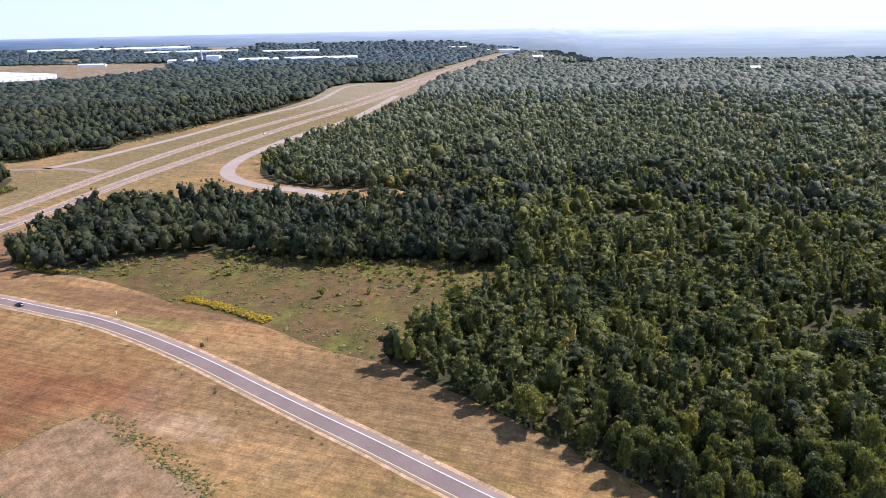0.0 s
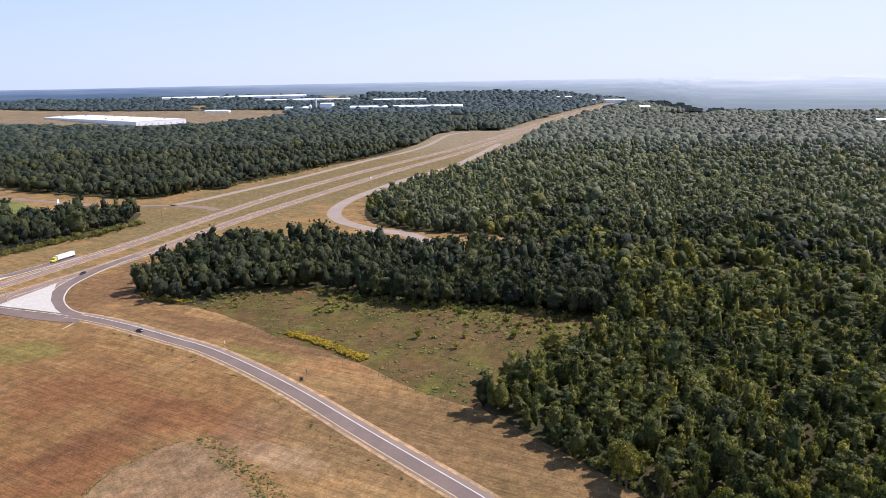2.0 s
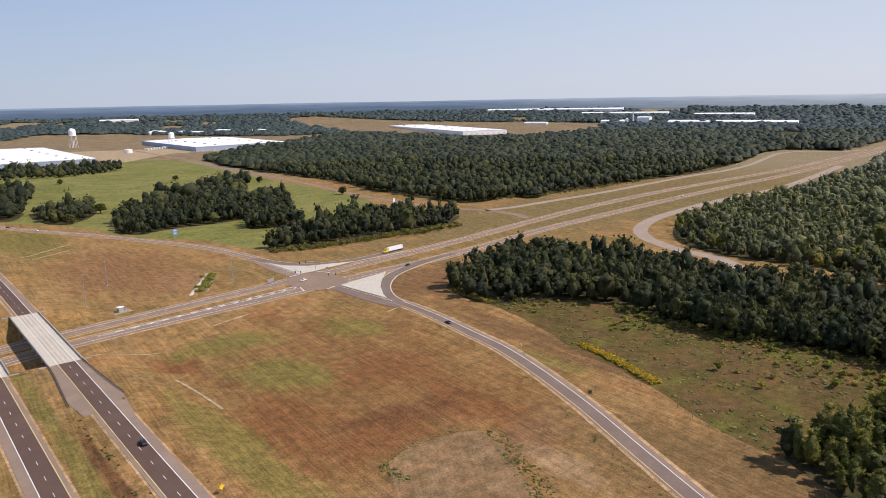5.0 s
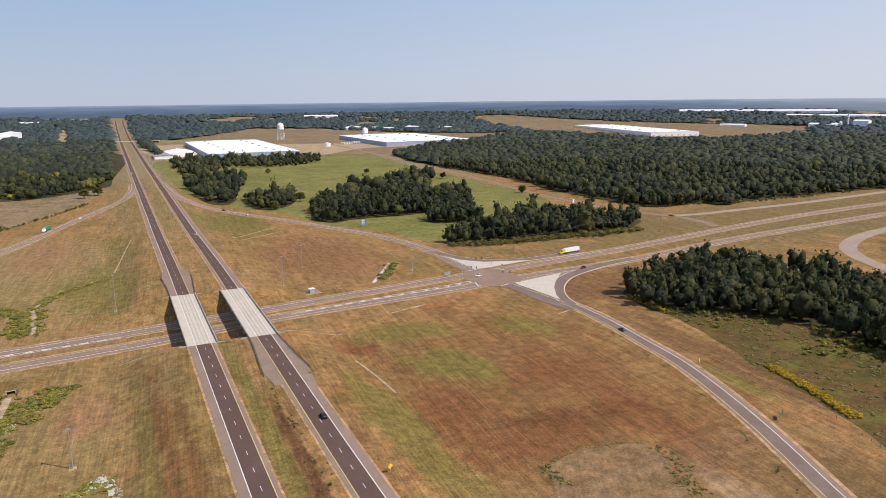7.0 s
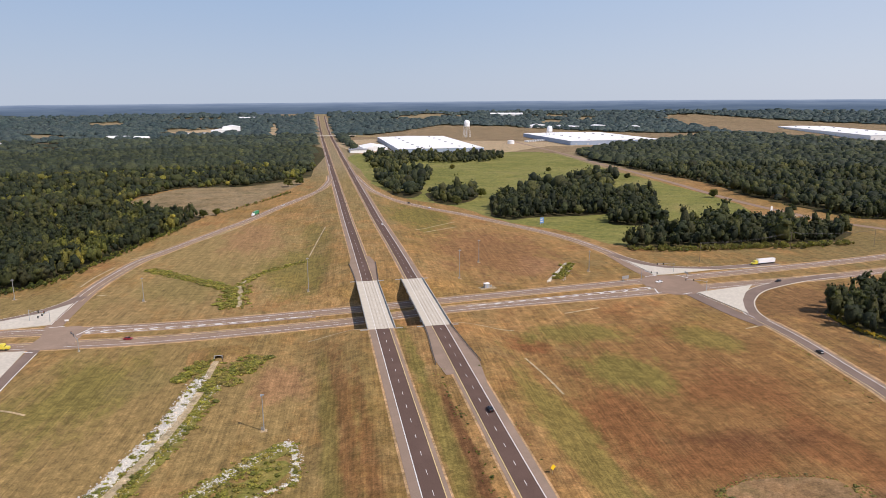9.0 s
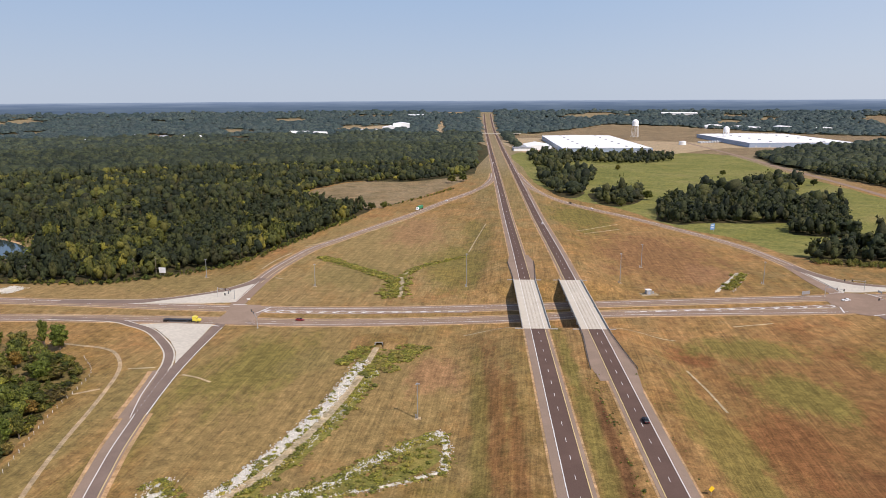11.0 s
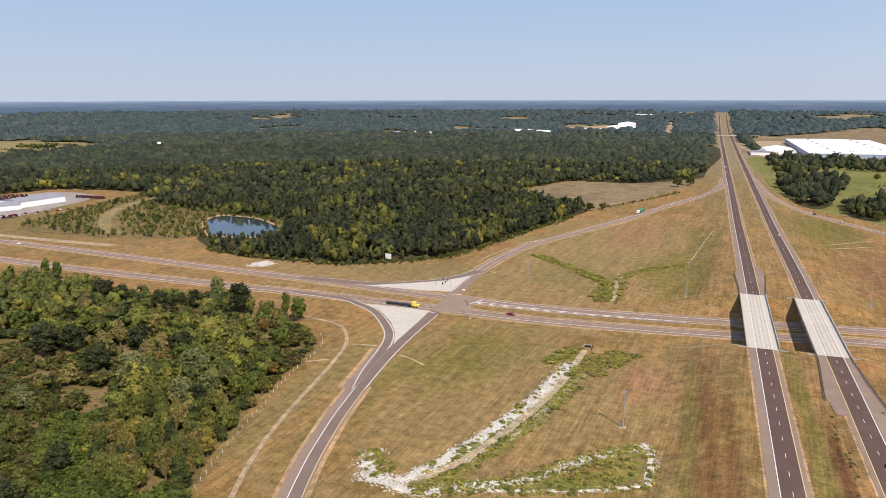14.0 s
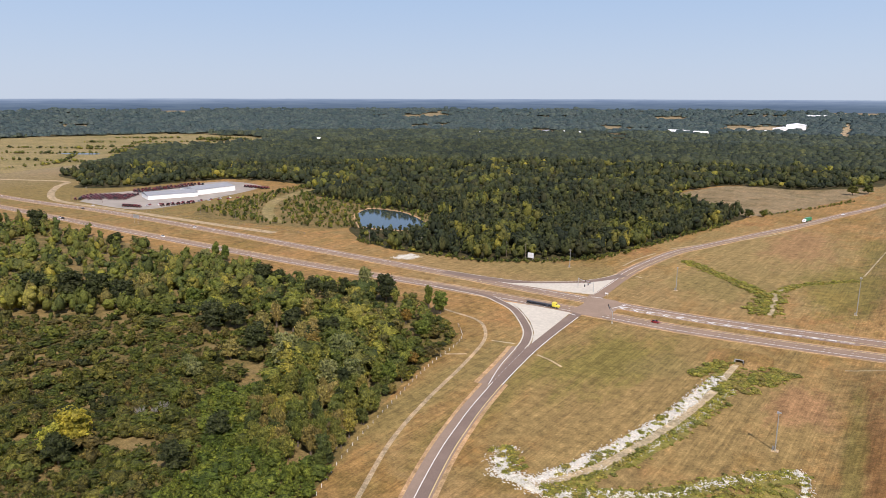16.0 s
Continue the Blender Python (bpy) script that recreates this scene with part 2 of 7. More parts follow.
M_SCRUBLAND = grass("scrub_grass", [(0.095, 0.085, 0.034), (0.150, 0.118, 0.050), (0.200, 0.150, 0.070), (0.115, 0.100, 0.036)], 0.04)


def asphalt(name, tone, tint):
    m, nt, b = material(name, 0.95, 0.08)
    c = ramp(nt, noise_fac(nt, 3.0, 6, 0.7), [(0.3, [tone * 0.85 * k for k in tint]), (0.7, [tone * 1.15 * k for k in tint])])
    worn = noise_fac(nt, 0.08, 4, 0.6, shift=5)
    c = mix(nt, c, [tone * 1.5 * k for k in tint], ramp(nt, worn, [(0.45, (0, 0, 0)), (0.75, (0.5, 0.5, 0.5))]))
    nt.links.new(c, b.inputs["Base Color"])
    bump(nt, b, noise_fac(nt, 25, 3), 0.2, 0.01)
    return m


M_ASPHALT = asphalt("dark_asphalt", 0.105, (1.0, 0.66, 0.53))
M_RAMP = asphalt("ramp_asphalt", 0.178, (1.0, 0.75, 0.61))
M_OLD = asphalt("weathered_asphalt", 0.235, (1.0, 0.72, 0.53))
M_JUNCTION = asphalt("tyre_worn_asphalt", 0.255, (1.0, 0.74, 0.55))
M_TAN = asphalt("tan_asphalt", 0.30, (1.0, 0.80, 0.62))
M_HAY = grass("hay_field", [(0.17, 0.15, 0.065), (0.22, 0.185, 0.085), (0.26, 0.21, 0.11), (0.19, 0.165, 0.07)], 0.008)
M_ROUGH = grass("fallow_field", [(0.165, 0.128, 0.070), (0.215, 0.165, 0.098), (0.250, 0.195, 0.122), (0.150, 0.128, 0.058)], 0.02, 0, 0, (0.13, 0.105, 0.055), 0.03)
M_SHOULDER = asphalt("shoulder_asphalt", 0.235, (1.0, 0.745, 0.56))
M_SOIL = grass("bare_soil", [(0.32, 0.205, 0.115), (0.40, 0.27, 0.155), (0.44, 0.31, 0.185), (0.30, 0.185, 0.095)], 0.1)
M_GRAVEL = grass("gravel", [(0.30, 0.24, 0.16), (0.35, 0.28, 0.19), (0.39, 0.31, 0.21), (0.28, 0.21, 0.14)], 0.2)
M_CONCRETE = plain("pale_concrete", (0.50, 0.46, 0.38), 0.85, 0.2, vary=0.13, scale=0.6)
M_DECK = plain("worn_deck_concrete", (0.50, 0.455, 0.37), 0.85, 0.2, vary=0.08, scale=0.35)
M_TRACK = plain("worn_wheel_track", (0.43, 0.385, 0.31), 0.85, 0.2, vary=0.2, scale=0.25)
M_GREYCON = plain("grey_concrete", (0.36, 0.35, 0.32), 0.85, 0.2, vary=0.15, scale=0.8)
M_LINE = plain("white_road_paint", (0.64, 0.63, 0.60), 0.6, 0.3)
M_YELLOW = plain("yellow_road_paint", (0.56, 0.44, 0.20), 0.6, 0.3)
M_WHITE = plain("white_metal_cladding", (0.82, 0.82, 0.80), 0.5, 0.4, vary=0.04, scale=0.2)
M_BLUEGREY = plain("blue_grey_cladding", (0.30, 0.36, 0.46), 0.5, 0.4, vary=0.06, scale=0.3)
M_STEEL = plain("galvanised_steel", (0.50, 0.51, 0.52), 0.45, 0.5, 0.7, 0.1, 3.0)


def foliage(name, tones, island=0.35, per_object=False, grain=1.6):
    """Leaves: each clump and each tree a little different, gaps darkened in the colour, light coming through."""
    m, nt, b = material(name, 0.65, 0.25)
    if per_object:
        info = nt.nodes.new("ShaderNodeObjectInfo")
        pick = info.outputs["Random"]
    else:
        at = nt.nodes.new("ShaderNodeAttribute")
        at.attribute_name = "tint"
        pick = at.outputs["Fac"]
    k = len(tones)
    c = ramp(nt, pick, [((i + 0.5) / k, t) for i, t in enumerate(tones)])
    geo = nt.nodes.new("ShaderNodeNewGeometry")
    c = mix(nt, c, ramp(nt, geo.outputs["Random Per Island"], [(0.0, (0.52, 0.54, 0.54)), (0.5, (1, 1, 1)), (1.0, (1.5, 1.42, 1.1))]), island, "MULTIPLY")
    k = 4.0 if per_object else 1.0
    c = mix(nt, c, ramp(nt, noise_fac(nt, 0.5 * k, 4, 0.7), [(0.3, (0.55, 0.6, 0.6)), (0.7, (1.35, 1.3, 1.2))]), 0.7, "MULTIPLY")
    # fine speckle: shade in the gaps between leaves, painted into the base colour
    gap_speckle = noise_fac(nt, grain * k, 3, 0.75, shift=2)
    c = mix(nt, c, ramp(nt, gap_speckle, [(0.36, (0.36, 0.37, 0.34)), (0.5, (0.97, 0.96, 0.94)), (0.64, (1.75, 1.66, 1.3))]), 0.85, "MULTIPLY")
    nt.links.new(c, b.inputs["Base Color"])
    bump(nt, b, gap_speckle, 1.0, 0.6 / k)
    tr = nt.nodes.new("ShaderNodeBsdfTranslucent")
    nt.links.new(mix(nt, c, (1.2, 1.3, 0.5), 1.0, "MULTIPLY"), tr.inputs[0])
    ms = nt.nodes.new("ShaderNodeMixShader")
    ms.inputs[0].default_value = 0.35
    nt.links.new(b.outputs[0], ms.inputs[1])
    nt.links.new(tr.outputs[0], ms.inputs[2])
    nt.links.new(ms.outputs[0], nt.nodes["Material Output"].inputs[0])
    return m


GREENS = [(0.046, 0.058, 0.020), (0.086, 0.100, 0.028), (0.136, 0.146, 0.034), (0.068, 0.085, 0.029), (0.190, 0.186, 0.039), (0.118, 0.118, 0.039), (0.099, 0.118, 0.036), (0.258, 0.228, 0.047), (0.060, 0.072, 0.028)]
DARKS = [(0.026, 0.036, 0.021), (0.038, 0.049, 0.026), (0.052, 0.064, 0.027), (0.033, 0.046, 0.027), (0.072, 0.082, 0.030), (0.058, 0.062, 0.031), (0.088, 0.094, 0.034)]
# distant leaf tones: haze put into the base colour as a bluer cast
HAZED_FARS = [(0.036, 0.052, 0.046), (0.052, 0.070, 0.056), (0.070, 0.088, 0.062), (0.044, 0.062, 0.054), (0.092, 0.106, 0.062), (0.060, 0.080, 0.066)]
M_DARKWOODS = foliage("dark_woodland_leaves", DARKS, 0.9)
M_LEAF = foliage("tree_leaves", GREENS, 0.6, True)
M_WOODS = foliage("woodland_leaves", GREENS, 0.9)
# copies of the leaves by distance, each with more haze in its colour
M_MIDFAR = foliage("far_leaves_faint_haze", [(0.030, 0.042, 0.030), (0.044, 0.058, 0.038), (0.060, 0.074, 0.042), (0.038, 0.052, 0.036), (0.078, 0.090, 0.046), (0.052, 0.068, 0.046)], 0.6, grain=0.5)
M_HAZEFAR = foliage("far_leaves_bluish_haze", HAZED_FARS, 0.5, grain=0.35)
M_HAZEBLUE = foliage("far_leaves_blue_haze", [(0.050, 0.080, 0.092), (0.066, 0.096, 0.106), (0.084, 0.112, 0.118), (0.058, 0.088, 0.098)], 0.3, grain=0.2)
# sun's side: same leaves whitened and greyed as haze would do
M_HAZEPALE = foliage("far_leaves_pale_haze", [(0.120, 0.138, 0.104), (0.150, 0.166, 0.118), (0.180, 0.192, 0.130), (0.132, 0.150, 0.114), (0.190, 0.188, 0.138)], 0.4, grain=0.35)
M_HAZEGREY = foliage("leaves_grey_haze", [(0.098, 0.114, 0.066), (0.130, 0.146, 0.078), (0.166, 0.176, 0.084), (0.112, 0.128, 0.072), (0.195, 0.188, 0.092)], 0.7, grain=0.8)
M_CARPET = foliage("scrub_carpet_leaves", [(0.046, 0.054, 0.018), (0.092, 0.106, 0.024), (0.135, 0.128, 0.032), (0.066, 0.086, 0.022), (0.128, 0.148, 0.030), (0.140, 0.106, 0.042), (0.080, 0.108, 0.026), (0.175, 0.166, 0.040)], 0.85)
M_LUSH = foliage("lush_shrub_leaves", [(0.078, 0.112, 0.022), (0.118, 0.152, 0.026), (0.155, 0.186, 0.034), (0.096, 0.130, 0.026), (0.180, 0.190, 0.038)], 0.8)
M_OAK = foliage("dark_oak_leaves", [(0.044, 0.054, 0.022), (0.058, 0.068, 0.028), (0.050, 0.062, 0.024)], 0.6, True)
M_TANTREE = foliage("pale_fading_leaves", [(0.28, 0.24, 0.085), (0.24, 0.21, 0.08), (0.31, 0.25, 0.10)], 0.5, True)
M_FEATHER = foliage("grey_green_leaves", [(0.190, 0.212, 0.088), (0.170, 0.188, 0.080), (0.215, 0.222, 0.098)], 0.5, True)
M_RUSSET = foliage("russet_leaves", [(0.25, 0.165, 0.045), (0.22, 0.150, 0.042), (0.20, 0.155, 0.045)], 0.5, True)
M_SAPLING = foliage("sapling_leaves", [(0.105, 0.142, 0.030), (0.130, 0.165, 0.034), (0.155, 0.175, 0.040)], 0.5, True)
M_WEED = foliage("rank_weed_leaves", [(0.25, 0.250, 0.054), (0.34, 0.325, 0.070), (0.19, 0.205, 0.048), (0.31, 0.250, 0.080), (0.38, 0.335, 0.085)], 0.5)
M_AUTUMN = foliage("autumn_leaves", [(0.34, 0.31, 0.045), (0.33, 0.25, 0.05), (0.29, 0.29, 0.05)], 0.5, True)
M_SHRUB = foliage("shrub_leaves", [(0.17, 0.17, 0.05), (0.21, 0.205, 0.055), (0.25, 0.24, 0.065), (0.20, 0.165, 0.07), (0.15, 0.17, 0.05)], 0.5)
M_MIXED = foliage("mixed_scrub_leaves", [(0.049, 0.065, 0.022), (0.103, 0.128, 0.031), (0.159, 0.179, 0.040), (0.067, 0.094, 0.031), (0.224, 0.224, 0.047), (0.116, 0.148, 0.038), (0.179, 0.151, 0.054), (0.090, 0.119, 0.034), (0.269, 0.246, 0.056)], 0.85)
M_YOUNG = foliage("young_tree_leaves", [(0.044, 0.058, 0.024), (0.110, 0.134, 0.032), (0.170, 0.186, 0.042), (0.064, 0.086, 0.032), (0.21, 0.205, 0.048), (0.110, 0.140, 0.042), (0.27, 0.24, 0.055), (0.21, 0.17, 0.06)], 0.55, True)
M_FLOWER = foliage("yellow_flowers", [(0.42, 0.29, 0.02), (0.50, 0.36, 0.03), (0.34, 0.26, 0.03)], 0.5)
M_BARK = plain("tree_bark", (0.13, 0.105, 0.08), 0.95, 0.1, vary=0.3, scale=2.5)


# ---- makers ----
def mesh_of(name, verts, faces, mat=None, smooth=False):
    me = bpy.data.meshes.new(name)
    me.from_pydata([tuple(v) for v in verts], [], [tuple(q) for q in faces])
    if mat:
        me.materials.append(mat)
    if smooth:
        me.polygons.foreach_set("use_smooth", [True] * len(me.polygons))
    return me


def tri_mesh(name, verts, tris, mat, tint=None):
    """A large mesh of triangles from arrays, with a tint for each corner point."""
    me = bpy.data.meshes.new(name)
    verts, tris = np.asarray(verts, np.float32), np.asarray(tris, np.int32)
    me.vertices.add(len(verts))
    me.vertices.foreach_set("co", verts.ravel())
    me.loops.add(tris.size)
    me.loops.foreach_set("vertex_index", tris.ravel())
    me.polygons.add(len(tris))
    me.polygons.foreach_set("loop_start", np.arange(0, tris.size, 3, dtype=np.int32))
    me.update(calc_edges=True)
    if tint is not None:
        me.attributes.new("tint", "FLOAT", "POINT").data.foreach_set("value", np.asarray(tint, np.float32))
    me.materials.append(mat)
    return me


def part(name, bm, mat, parent, label=""):
    me = bpy.data.meshes.new(name)
    bm.to_mesh(me)
    bm.free()
    me.materials.append(mat)
    ob = new(name, me)
    ob.parent = parent
    if label:
        ob["label"] = label
    return ob


def box(bm, x0, y0, z0, x1, y1, z1, bevel=0.0):
    r = bmesh.ops.create_cube(bm, size=1.0, matrix=Matrix.LocRotScale(((x0 + x1) / 2, (y0 + y1) / 2, (z0 + z1) / 2), None, (x1 - x0, y1 - y0, z1 - z0)))
    if bevel:
        edges = list({e for v in r["verts"] for e in v.link_edges})
        bmesh.ops.bevel(bm, geom=edges, offset=bevel, segments=2, affect="EDGES")
    return bm


def tube(bm, a, b, r0, r1=None, n=8):
    a, b = Vector(a), Vector(b)
    d = b - a
    m = Matrix.Translation((a + b) / 2) @ d.to_track_quat("Z", "Y").to_matrix().to_4x4()
    bmesh.ops.create_cone(bm, cap_ends=True, segments=n, radius1=r0, radius2=r0 if r1 is None else r1, depth=d.length, matrix=m)
    return bm


def ribbon(name, line, left, right, lift, mat, label, category, depth=0.3, parent=None, flat=None):
    """A strip that follows the land: from left to right of the line (metres, left negative), with edges that go down."""
    n = sideways(line)
    k = max(1, int((right - left) / 4))
    offs = np.linspace(left, right, k + 1) if np.isscalar(left) else None
    cols = []
    for o in offs:
        q = line + n * o
        z = (land(q[:, 0], q[:, 1]) if flat is None else flat(q)) + lift
        cols.append(np.column_stack([q, z]))
    for first, src in ((True, cols[0]), (False, cols[-1])):
        d = src.copy()
        d[:, 2] -= depth
        cols = [d] + cols if first else cols + [d]
    c, m = len(cols), len(line)
    v = np.stack(cols, 1).reshape(-1, 3)
    f = [(i * c + j, i * c + j + 1, (i + 1) * c + j + 1, (i + 1) * c + j) for i in range(m - 1) for j in range(c - 1)]
    ob = new(name, mesh_of(name, v, f, mat))
    if parent:
        ob.parent = parent
        if label:
            ob["label"] = label
    else:
        tagged(ob, label, category, kind="structure")
    return ob


def patch(name, poly, lift, mat, label, category, wobble=3.0, cell=12.0):
    """A piece of ground cover over the land, with an uneven edge."""
    line = spline(list(poly) + [poly[0]], 8.0)[:-1]
    for i, q in enumerate(line):
        w = noise.noise_vector((q[0] * 0.05, q[1] * 0.05, 3.0))
        line[i] += np.array((w.x, w.y)) * wobble
    bm = bmesh.new()
    vs = [bm.verts.new((q[0], q[1], 0)) for q in line]
    bmesh.ops.triangle_fill(bm, edges=[bm.edges.new((a, b)) for a, b in zip(vs, vs[1:] + vs[:1])], use_beauty=True)
    for v in bm.verts:
        v.co.z = float(land(v.co.x, v.co.y)) + lift
    for q in bm.faces:
        if q.normal.z < 0:
            q.normal_flip()
    me = bpy.data.meshes.new(name)
    bm.to_mesh(me)
    bm.free()
    me.materials.append(mat)
    return tagged(new(name, me), label, category, kind="structure")


# ---- ground ----
def axis(edges):
    out = []
    for (a, b, s) in edges:
        out += list(np.arange(a, b, s))
    return np.array(out + [edges[-1][1]])


gx = axis([(-5000, -2000, 120), (-2000, -600, 50), (-600, -60, 18), (-60, 60, 3.75), (60, 600, 18), (600, 2000, 50), (2000, 5000, 120)])
gy = axis([(-5400, -2000, 120), (-2000, -560, 50), (-560, -56, 14), (-56, 56, 4.0), (56, 700, 14), (700, 2000, 50), (2000, 5000, 120)])
GX, GY = np.meshgrid(gx, gy)
GZ = land(GX, GY)
far = np.hypot(GX - CAM_FOOT[0], GY - CAM_FOOT[1])
nx, ny = len(gx), len(gy)
idx = np.arange(nx * ny).reshape(ny, nx)
quads = np.stack([idx[:-1, :-1], idx[:-1, 1:], idx[1:, 1:], idx[1:, :-1]], -1).reshape(-1, 4)
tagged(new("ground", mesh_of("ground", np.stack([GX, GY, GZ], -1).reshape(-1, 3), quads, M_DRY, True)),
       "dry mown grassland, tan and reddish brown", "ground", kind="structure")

# ---- roads ----
A_LINE = [(-1900, 85), (-1500, 62), (-950, 34), (-740, 36), (-545, 26), (-400, 16), (-295, 9.5), (-210, 2), (-125, -1), (-34, 7.3), (35, 16.7), (153, 32), (225, 40), (341, 56), (483, 82),
          (601, 99), (737, 109), (889, 112), (1093, 116), (1470, 146), (1830, 188), (2140, 218), (2640, 240), (3300, 250)]
B_LINE = [(-1900, 40), (-1500, 20), (-880, -6), (-655, -15), (-425, -22), (-277, -19.5), (-178, -22), (-122, -23), (-34, -14), (32, -1.5), (142, 7), (207, 13), (281, 18), (345, 26), (440, 42),
          (531, 51), (662, 63), (823, 74), (1025, 82), (1298, 108), (1645, 144), (2100, 188), (2640, 210), (3300, 220)]
SE_LINE = [(196, -52), (197, -66), (195.5, -94), (190.5, -131), (187, -156), (178.5, -187), (165.5, -224), (150, -261), (138, -290), (129.5, -311), (112.5, -351), (93, -400), (68, -470), (46, -560), (28, -680)]
SE_TURN = [(310, 22), (287, 18.5), (260, 11), (233, -1), (213, -20), (201, -41), (197, -58)]
SE_THRU = [(188, 22), (187.5, -2), (189.5, -42), (194, -66)]
SW_LINE = [(-175.9, -140), (-171.2, -167), (-167.4, -184), (-162.4, -204), (-153.5, -232), (-140, -270), (-120, -320), (-95, -400), (-61, -520), (-41, -640)]
SW_TURN = [(-285, -21), (-248.6, -23.6), (-232.8, -30.9), (-218.4, -40.6), (-203.9, -57.7), (-194.1, -72.6), (-188.6, -87), (-186.4, -98)]
SW_MERGE = [(-186.9, -95), (-183.6, -112), (-181.3, -126), (-178.6, -144)]
SW_THRU = [(-184.6, -13), (-184.4, -34), (-183.2, -68), (-181.4, -97), (-178.6, -122), (-175.6, -142)]
NW_LINE = [(-191, 60), (-190, 89), (-187, 119), (-179, 167), (-165, 204), (-131, 294), (-109, 351), (-83, 432), (-52, 518), (-33, 575), (-21, 660), (-18, 740)]
NW_TURN = [(-300, 12.5), (-259, 13), (-237, 17.5), (-223, 25.5), (-209, 36), (-197, 54), (-191, 72)]
NW_THRU = [(-187.8, 0), (-189.6, 52), (-190.3, 89)]
NE_LINE = [(19.5, 740), (23.5, 630), (31, 532), (51, 456), (81, 385), (110, 333), (141, 266), (172, 191), (184, 130), (185, 100)]
NE_TURN = [(185, 118), (191, 93), (204, 70), (229, 59), (257, 58.5), (290, 61)]
NE_THRU = [(185.4, 124), (182, 74), (183.4, 36)]
FRONT = [(474, 160), (511, 154), (563, 155), (672, 157), (836, 170), (923, 175), (1000, 174), (1113, 190), (1230, 222), (1365, 256), (1440, 240), (1475, 185), (1555, 165)]
LOOP = [(395, -190), (437, -134), (446, -92), (466, -51), (498, -21), (552, 1), (627, 12), (723, 19), (848, 18), (1000, 40), (1190, 75)]
SIDE = [(520, 1800), (507, 1416), (495, 1081), (477, 837), (473, 699), (461, 525), (452, 433), (446, 334), (450, 250), (456, 204), (474, 160), (478, 120), (470, 95)]
ROADS = [A_LINE, B_LINE, SE_LINE, SE_TURN, SW_LINE, SW_TURN, NW_LINE, NW_TURN, NE_LINE, NE_TURN, FRONT, LOOP, SIDE]


def straight(x, y0, y1, step=8.0):
    n = int((y1 - y0) / step) + 1
    return np.column_stack([np.full(n, float(x)), np.linspace(y0, y1, n)])


def on_bank(q):
    far = np.hypot(q[:, 0] - CAM_FOOT[0], q[:, 1] - CAM_FOOT[1])
    return road_height(q[:, 1]) + 50 * (np.clip(far - 2400, 0, 1100) / 1100) ** 2


def carriageway(name, line, lanes, left_pave, right_pave, mat, label, lift=0.16, soil=3.0, yellow_left=True, flat=None, bed=0.0):
    """Pavement with lighter shoulders, bare soil along it, and painted edge lines."""
    if soil:
        ribbon("verge", line, -lanes / 2 - left_pave - soil, lanes / 2 + right_pave + soil * 0.9, lift - 0.09 + bed, M_SOIL, "bare tan soil along the pavement", "verge", 0.5, None, flat)
    ribbon("shoulder", line, -lanes / 2 - left_pave, lanes / 2 + right_pave, lift + bed, M_SHOULDER, "pale pinkish asphalt shoulder", "road", 0.3, None, flat)
    road = ribbon(name, line, -lanes / 2, lanes / 2, lift + 0.04 + bed, mat, label, "road", 0.1, None, flat)
    for o, m in ((-lanes / 2 + 0.2, M_YELLOW if yellow_left else M_LINE), (lanes / 2 - 0.2, M_LINE if yellow_left else M_YELLOW)):
        ribbon("edge_line", line, o - 0.16, o + 0.16, lift + 0.055 + bed, m, "painted edge line", "line", 0.01, road, flat)
    return road


def dashes(line, offset, lift, flat=None, gap=12.19, long=3.05, start=0.0, stop=1e9):
    """Lane dashes along a line, as one mesh."""
    run = np.concatenate([[0], np.cumsum(np.hypot(*np.diff(line, axis=0).T))])
    n = sideways(line)
    v, f = [], []
    s = start
    while s < min(run[-1] - long, stop):
        for t in (s, s + long):
            p = np.array([np.interp(t, run, line[:, k]) for k in (0, 1)])
            w = np.array([np.interp(t, run, n[:, k]) for k in (0, 1)])
            for e in (-0.09, 0.09):
                q = p + w * (offset + e)
                z = float(land(*q)) if flat is None else float(flat(q[None])[0])
                v.append((q[0], q[1], z + lift))
        k = len(v)
        f.append((k - 4, k - 3, k - 1, k - 2))
        s += gap
    me = mesh_of("lane_dashes", v, f, M_LINE)
    return tagged(new("lane_dashes", me), "white broken lane line", "line", kind="stuff")


HW_L, HW_R = -12.4, 16.4
for x, sign in ((HW_L, -1), (HW_R, 1)):
    line = straight(x, -900, 3000)
    out, inn = 3.1, 1.3
    carriageway("road", line, 7.5, out if sign < 0 else inn, inn if sign < 0 else out, M_ASPHALT, "dark brown-grey asphalt highway carriageway", 0.16, 0.9, sign > 0, on_bank)
    dashes(straight(x, -620, 900), 0, 0.225, on_bank)
for pts, hatch in ((A_LINE, 0), (B_LINE, 0)):
    line = spline(pts, 7.0)
    carriageway("road", line, 7.6, 1.6 if pts is B_LINE else 2.8, 2.8 if pts is B_LINE else 1.6, M_OLD, "weathered pinkish asphalt crossing road", 0.12, 1.8, pts is B_LINE)
    dashes(spline(pts, 5.0), 0, 0.185)
for pts, w in ((SE_LINE, 6.2), (SW_LINE, 4.8), (NW_LINE, 5.0), (NE_LINE, 5.0)):
    carriageway("ramp_road", spline(pts, 5.0), w, {id(SE_LINE): 2.2, id(SW_LINE): 0.7}.get(id(pts), 2.6), {id(SE_LINE): 0.8, id(SW_LINE): 3.4}.get(id(pts), 2.2), M_RAMP if pts in (SE_LINE, SW_LINE) else M_OLD, "asphalt ramp with white edge line", 0.14, 1.6, pts is SW_LINE)
